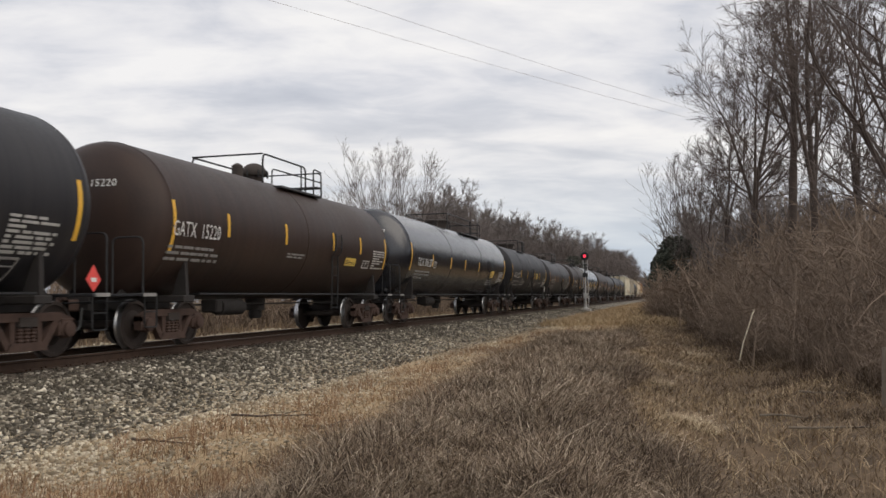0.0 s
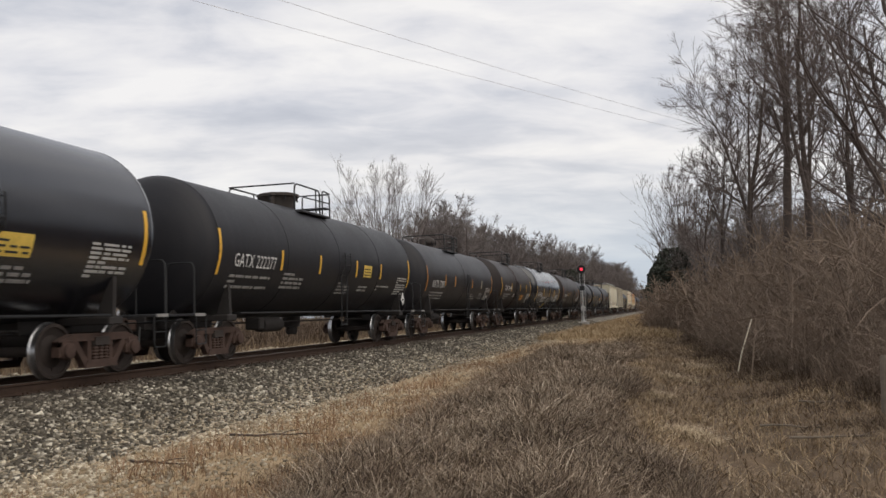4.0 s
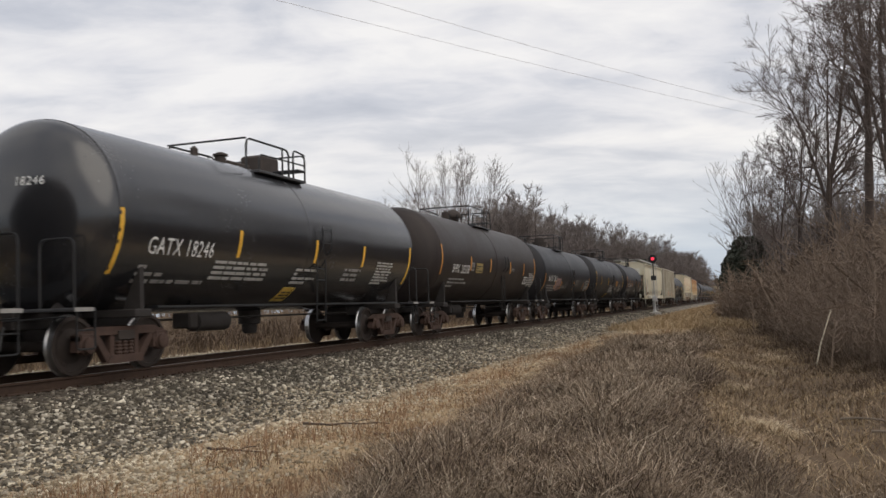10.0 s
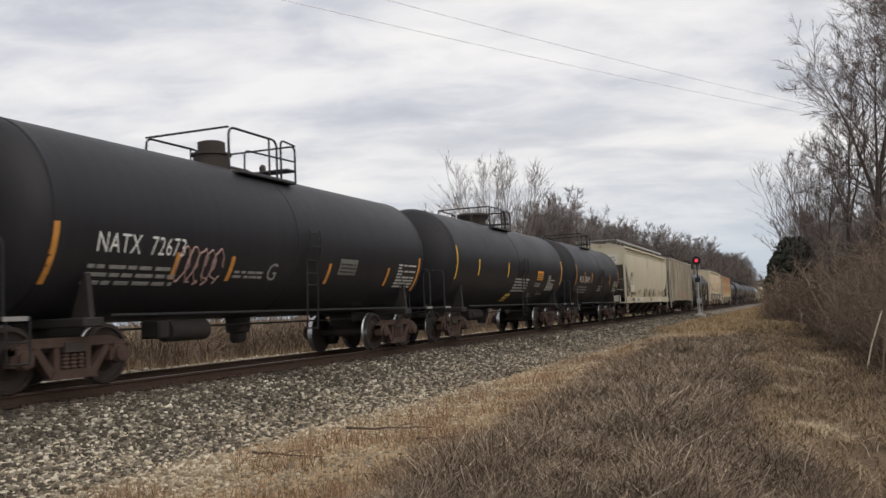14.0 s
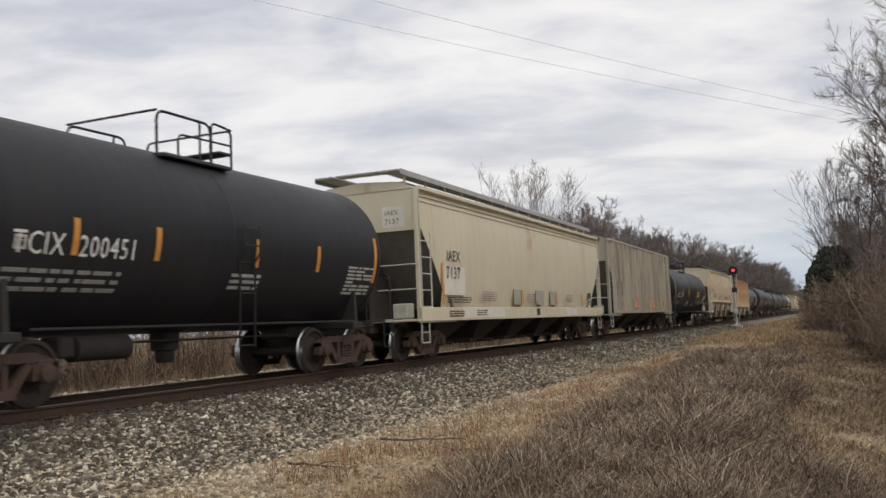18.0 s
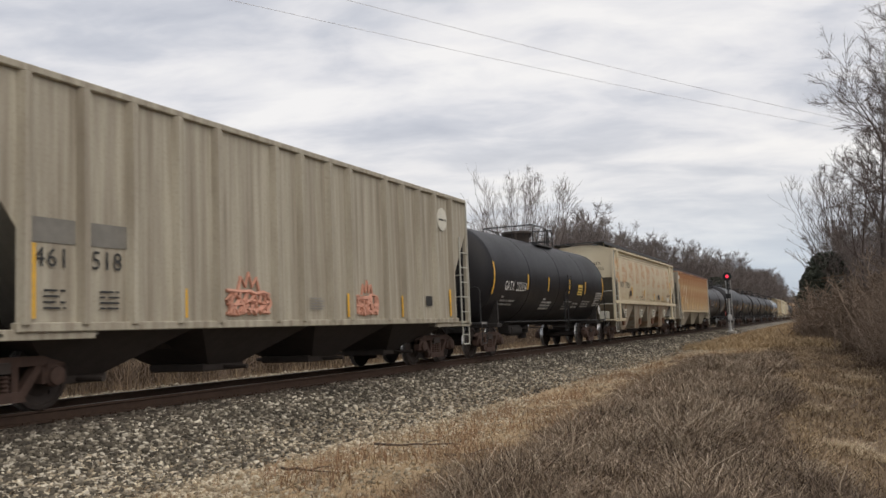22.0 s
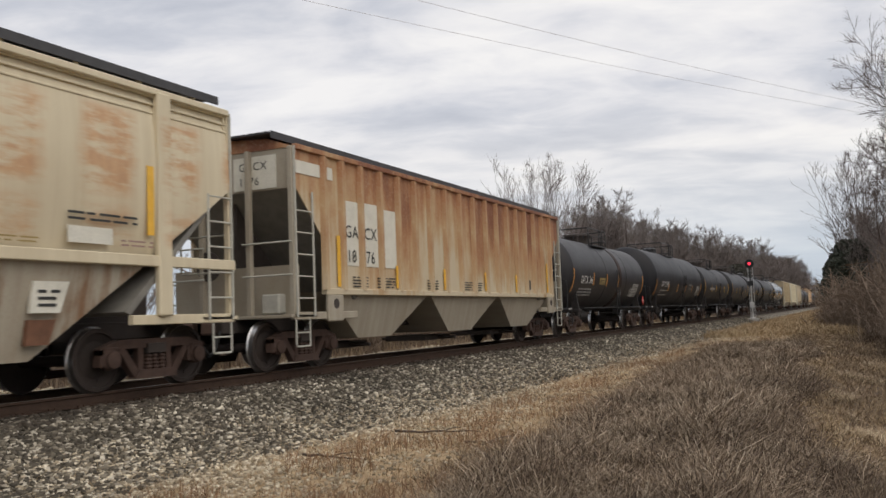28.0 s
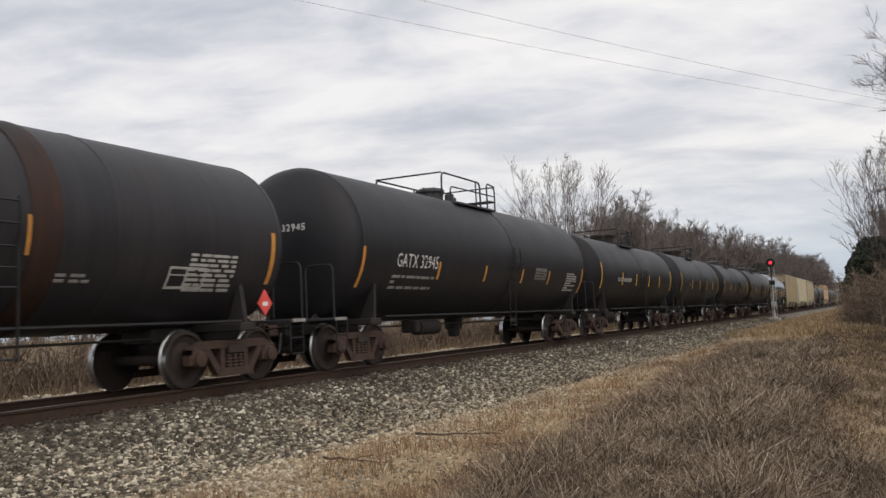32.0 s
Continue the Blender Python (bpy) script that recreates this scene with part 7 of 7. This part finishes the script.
def evergreen(x, y, h, w, seed, label):
    rng = np.random.default_rng(seed)
    t = thing("evergreen_tree", label, "tree", "", "", Matrix.Translation((x, y, ground_z(x, y))))
    part("trunk", Geo().tube([(0, 0, -0.1), (0.03, 0, h * 0.5), (0, 0, h * 0.96)], 0.12, 7, 0.02), M["bark"], t)
    n = 5200
    z = h * rng.uniform(0.02, 1, n) ** 0.9
    r = w * np.sqrt(np.clip(1 - (np.abs(z / h - 0.42) / 0.62) ** 2.2, 0.02, 1)) * np.sqrt(rng.uniform(0.35, 1.1, n))
    a = rng.uniform(0, 6.283, n)
    r *= 1 + 0.22 * np.sin(a * 3 + z * 1.7) + 0.15 * np.sin(a * 5 - z * 3.1)
    c = np.stack([r * np.cos(a), r * np.sin(a), z], -1)
    d = rng.normal(0, 1, (n, 3))
    d /= np.linalg.norm(d, axis=1)[:, None]
    e = np.cross(d, rng.normal(0, 1, (n, 3)))
    e /= np.linalg.norm(e, axis=1)[:, None]
    s = rng.uniform(0.08, 0.24, n)[:, None]
    v = np.stack([c - d * s, c + e * s * 0.5, c + d * s, c - e * s * 0.5], 1).reshape(-1, 3)
    g = Geo()
    g.v = [tuple(p) for p in v.tolist()]
    g.f = [(4 * i, 4 * i + 1, 4 * i + 2, 4 * i + 3) for i in range(n)]
    g.k = [0] * n
    part("crown", g, M["cedar"], t)
    return t


evergreen(-0.75, 68, 4.9, 1.0, 3, "dark dense evergreen at the edge of the brush")
evergreen(0.15, 69, 5.9, 1.5, 4, "dark dense evergreen behind the brush")
evergreen(-19.5, 175, 9.5, 2.6, 5, "dark evergreen among bare woodland trees")
evergreen(-21.0, 200, 9.0, 2.4, 6, "dark evergreen among bare woodland trees")


# ---- things beside the track ----
def build_signal(x, y):
    z = ground_z(x, y)
    s = thing("railway_signal", "silver signal mast with a lit red light", "railway signal", "", "", pose(x, y, z))
    part("footing", Geo().box(-0.45, 0.45, -0.45, 0.45, -0.3, 0.16, 0.03), M["concrete"], s)
    g = Geo().lathe([(0.16, 0.22), (0.22, 0.22), (0.26, 0.11), (0.7, 0.09)], "z", (0, 0, 0), 16)
    part("mast_base", g, M["signal_silver"], s, "", 40)
    part("mast", Geo().lathe([(0.6, 0.066), (3.0, 0.060)], "z", (0, 0, 0), 14), M["signal_silver"], s, "", 40)
    part("upper_mast", Geo().lathe([(3.0, 0.056), (4.9, 0.050), (4.95, 0.03)], "z", (0, 0, 0), 14), M["signal_black"], s, "dark upper mast", 40)
    part("junction_box", Geo().box(-0.18, 0.18, -0.20, 0.10, 1.10, 1.55, 0.03), M["signal_silver"], s)
    part("number_plate", Geo().box(-0.22, 0.22, -0.10, -0.085, 2.95, 3.35, 0.01), M["signal_black"], s, "dark plate on the mast")
    g = Geo()
    for dx in (-0.2, 0.2):
        g.tube([(dx, 0.42, 0.2), (dx, 0.30, 4.5)], 0.022, 5)
    for i in range(13):
        g.tube([(-0.2, 0.42 - 0.0085 * i, 0.5 + i * 0.31), (0.2, 0.42 - 0.0085 * i, 0.5 + i * 0.31)], 0.014, 5)
    part("ladder", g, M["signal_silver"], s)
    h = part("target", Geo().lathe([(-0.20, 0.36), (-0.17, 0.38), (-0.14, 0.38), (-0.10, 0.2), (0.1, 0.16)], "y", (0.0, 0, 4.83), 28), M["signal_black"], s, "", 40)
    part("hood", Geo().lathe([(-0.45, 0.17), (-0.19, 0.19), (-0.19, 0.175), (-0.44, 0.155)], "y", (0, 0, 4.83), 20, 0, False), M["signal_black"], h)
    part("lens", Geo().lathe([(-0.235, 0.02), (-0.225, 0.09), (-0.205, 0.125)], "y", (0, 0, 4.83), 20), M["red_lens"], h, "glowing red lens")


build_signal(-7.75, 79.0)
x, y = 1.42, 22.8
st = thing("marker_stake", "thin leaning yellowed white marker stake", "stake", "", "", pose(x, y, ground_z(x, y)))
part("rod", Geo().tube([(-0.02, 0, -0.2), (0.16, 0, 0.57), (0.42, 0.02, 1.33)], 0.018, 8, 0.016), M["stake"], st, "", 40)
part("cap", Geo().tube([(0.415, 0.02, 1.31), (0.438, 0.02, 1.38)], 0.021, 8), M["stake"], st)
x, y = 2.72, 13.1
po = thing("fence_post", "short weathered wooden fence post in the brush", "fence post", "", "", pose(x, y, ground_z(x, y), 0, 2, 10))
part("post", Geo().lathe([(-0.3, 0.065), (0.80, 0.060), (0.84, 0.045)], "z", (0, 0, 0), 10), M["post"], po, "", 40)
for px, py, ln, a, s in ((-4.95, 10.3, 1.15, 12, 1), (-5.35, 8.3, 0.75, -6, 2), (-3.9, 9.4, 0.5, 25, 3), (2.0, 11.3, 1.5, 8, 4), (1.6, 12.6, 1.1, -12, 5), (2.6, 14.6, 1.6, 4, 6)):
    rs = random.Random(s)
    sk = thing("fallen_stick", "dark fallen stick lying among gravel, straw and dead grass", "stick", "fallen sticks", "", pose(px, py, ground_z(px, py) + 0.02, 0, 0, a))
    part("stick", Geo().tube([(-ln / 2 + ln * i / 6, rs.gauss(0, 0.02), 0.012 + abs(rs.gauss(0, 0.012))) for i in range(7)], 0.016, 6, 0.007), M["bark" if s < 4 else "post"], sk)
    part("side_twig", Geo().tube([(0.05, 0, 0.02), (0.18, 0.06, 0.05), (0.30, 0.09, 0.06)], 0.008, 5, 0.004), M["bark"], sk)
x, y = 3.1, 16.5
sp = thing("bent_sapling", "pale bent leafless sapling leaning out of the brush", "sapling", "", "", pose(x, y, ground_z(x, y)))
part("stem", Geo().tube([(0.45, 0, -0.1), (0.40, 0, 0.5), (0.22, 0, 1.1), (-0.1, 0, 1.7), (-0.5, 0, 2.2)], 0.011, 6, 0.005), M["post"], sp)

# overhead wires
for (ax, ay), (bx, by), (mx, my) in (((-11.45, 23.46), (-0.03, 44.11), (0.10, 0.0)), ((-9.29, 24.13), (0.64, 42.99), (0.0, 0.0))):
    pts = []
    for i in range(41):
        t = -2.2 + 5.2 * i / 40
        pts.append((ax + (bx - ax) * t, ay + (by - ay) * t, 9.80 + 0.30 * t * (t - 1)))
    w = thing("power_line", "thin grey overhead power line", "wire", "overhead wires")
    part("conductor", Geo().tube(pts, 0.0065, 6), M["wire"], w)



# ---- movement ----
def motions():
    times = [0.0, 2.0, 5.0, 8.0, 11.0, 14.0, 17.0, 20.0, 23.0, 26.0, 29.0, 32.0]
    for car, u in TRAIN:
        walk(car, [(t, pose(TRACK_X, u - travelled(t), 0)) for t in times])
    # the wheels roll: two wheelsets are keyed and the others take over their turning
    steps = [k / 15 for k in range(0, 481)]
    for s in (-1, 1):
        first = WHEELSETS[s][0]
        walk(first, [(t, pose(0, s * 0.889, 0.457) @ Matrix.Rotation(travelled(t) / 0.457, 4, "X")) for t in steps])
        for w in WHEELSETS[s][1:]:
            w.rotation_mode = "QUATERNION"
            w.animation_data_create()
            w.animation_data.action = first.animation_data.action
            w.animation_data.action_slot = first.animation_data.action_slot


motions()
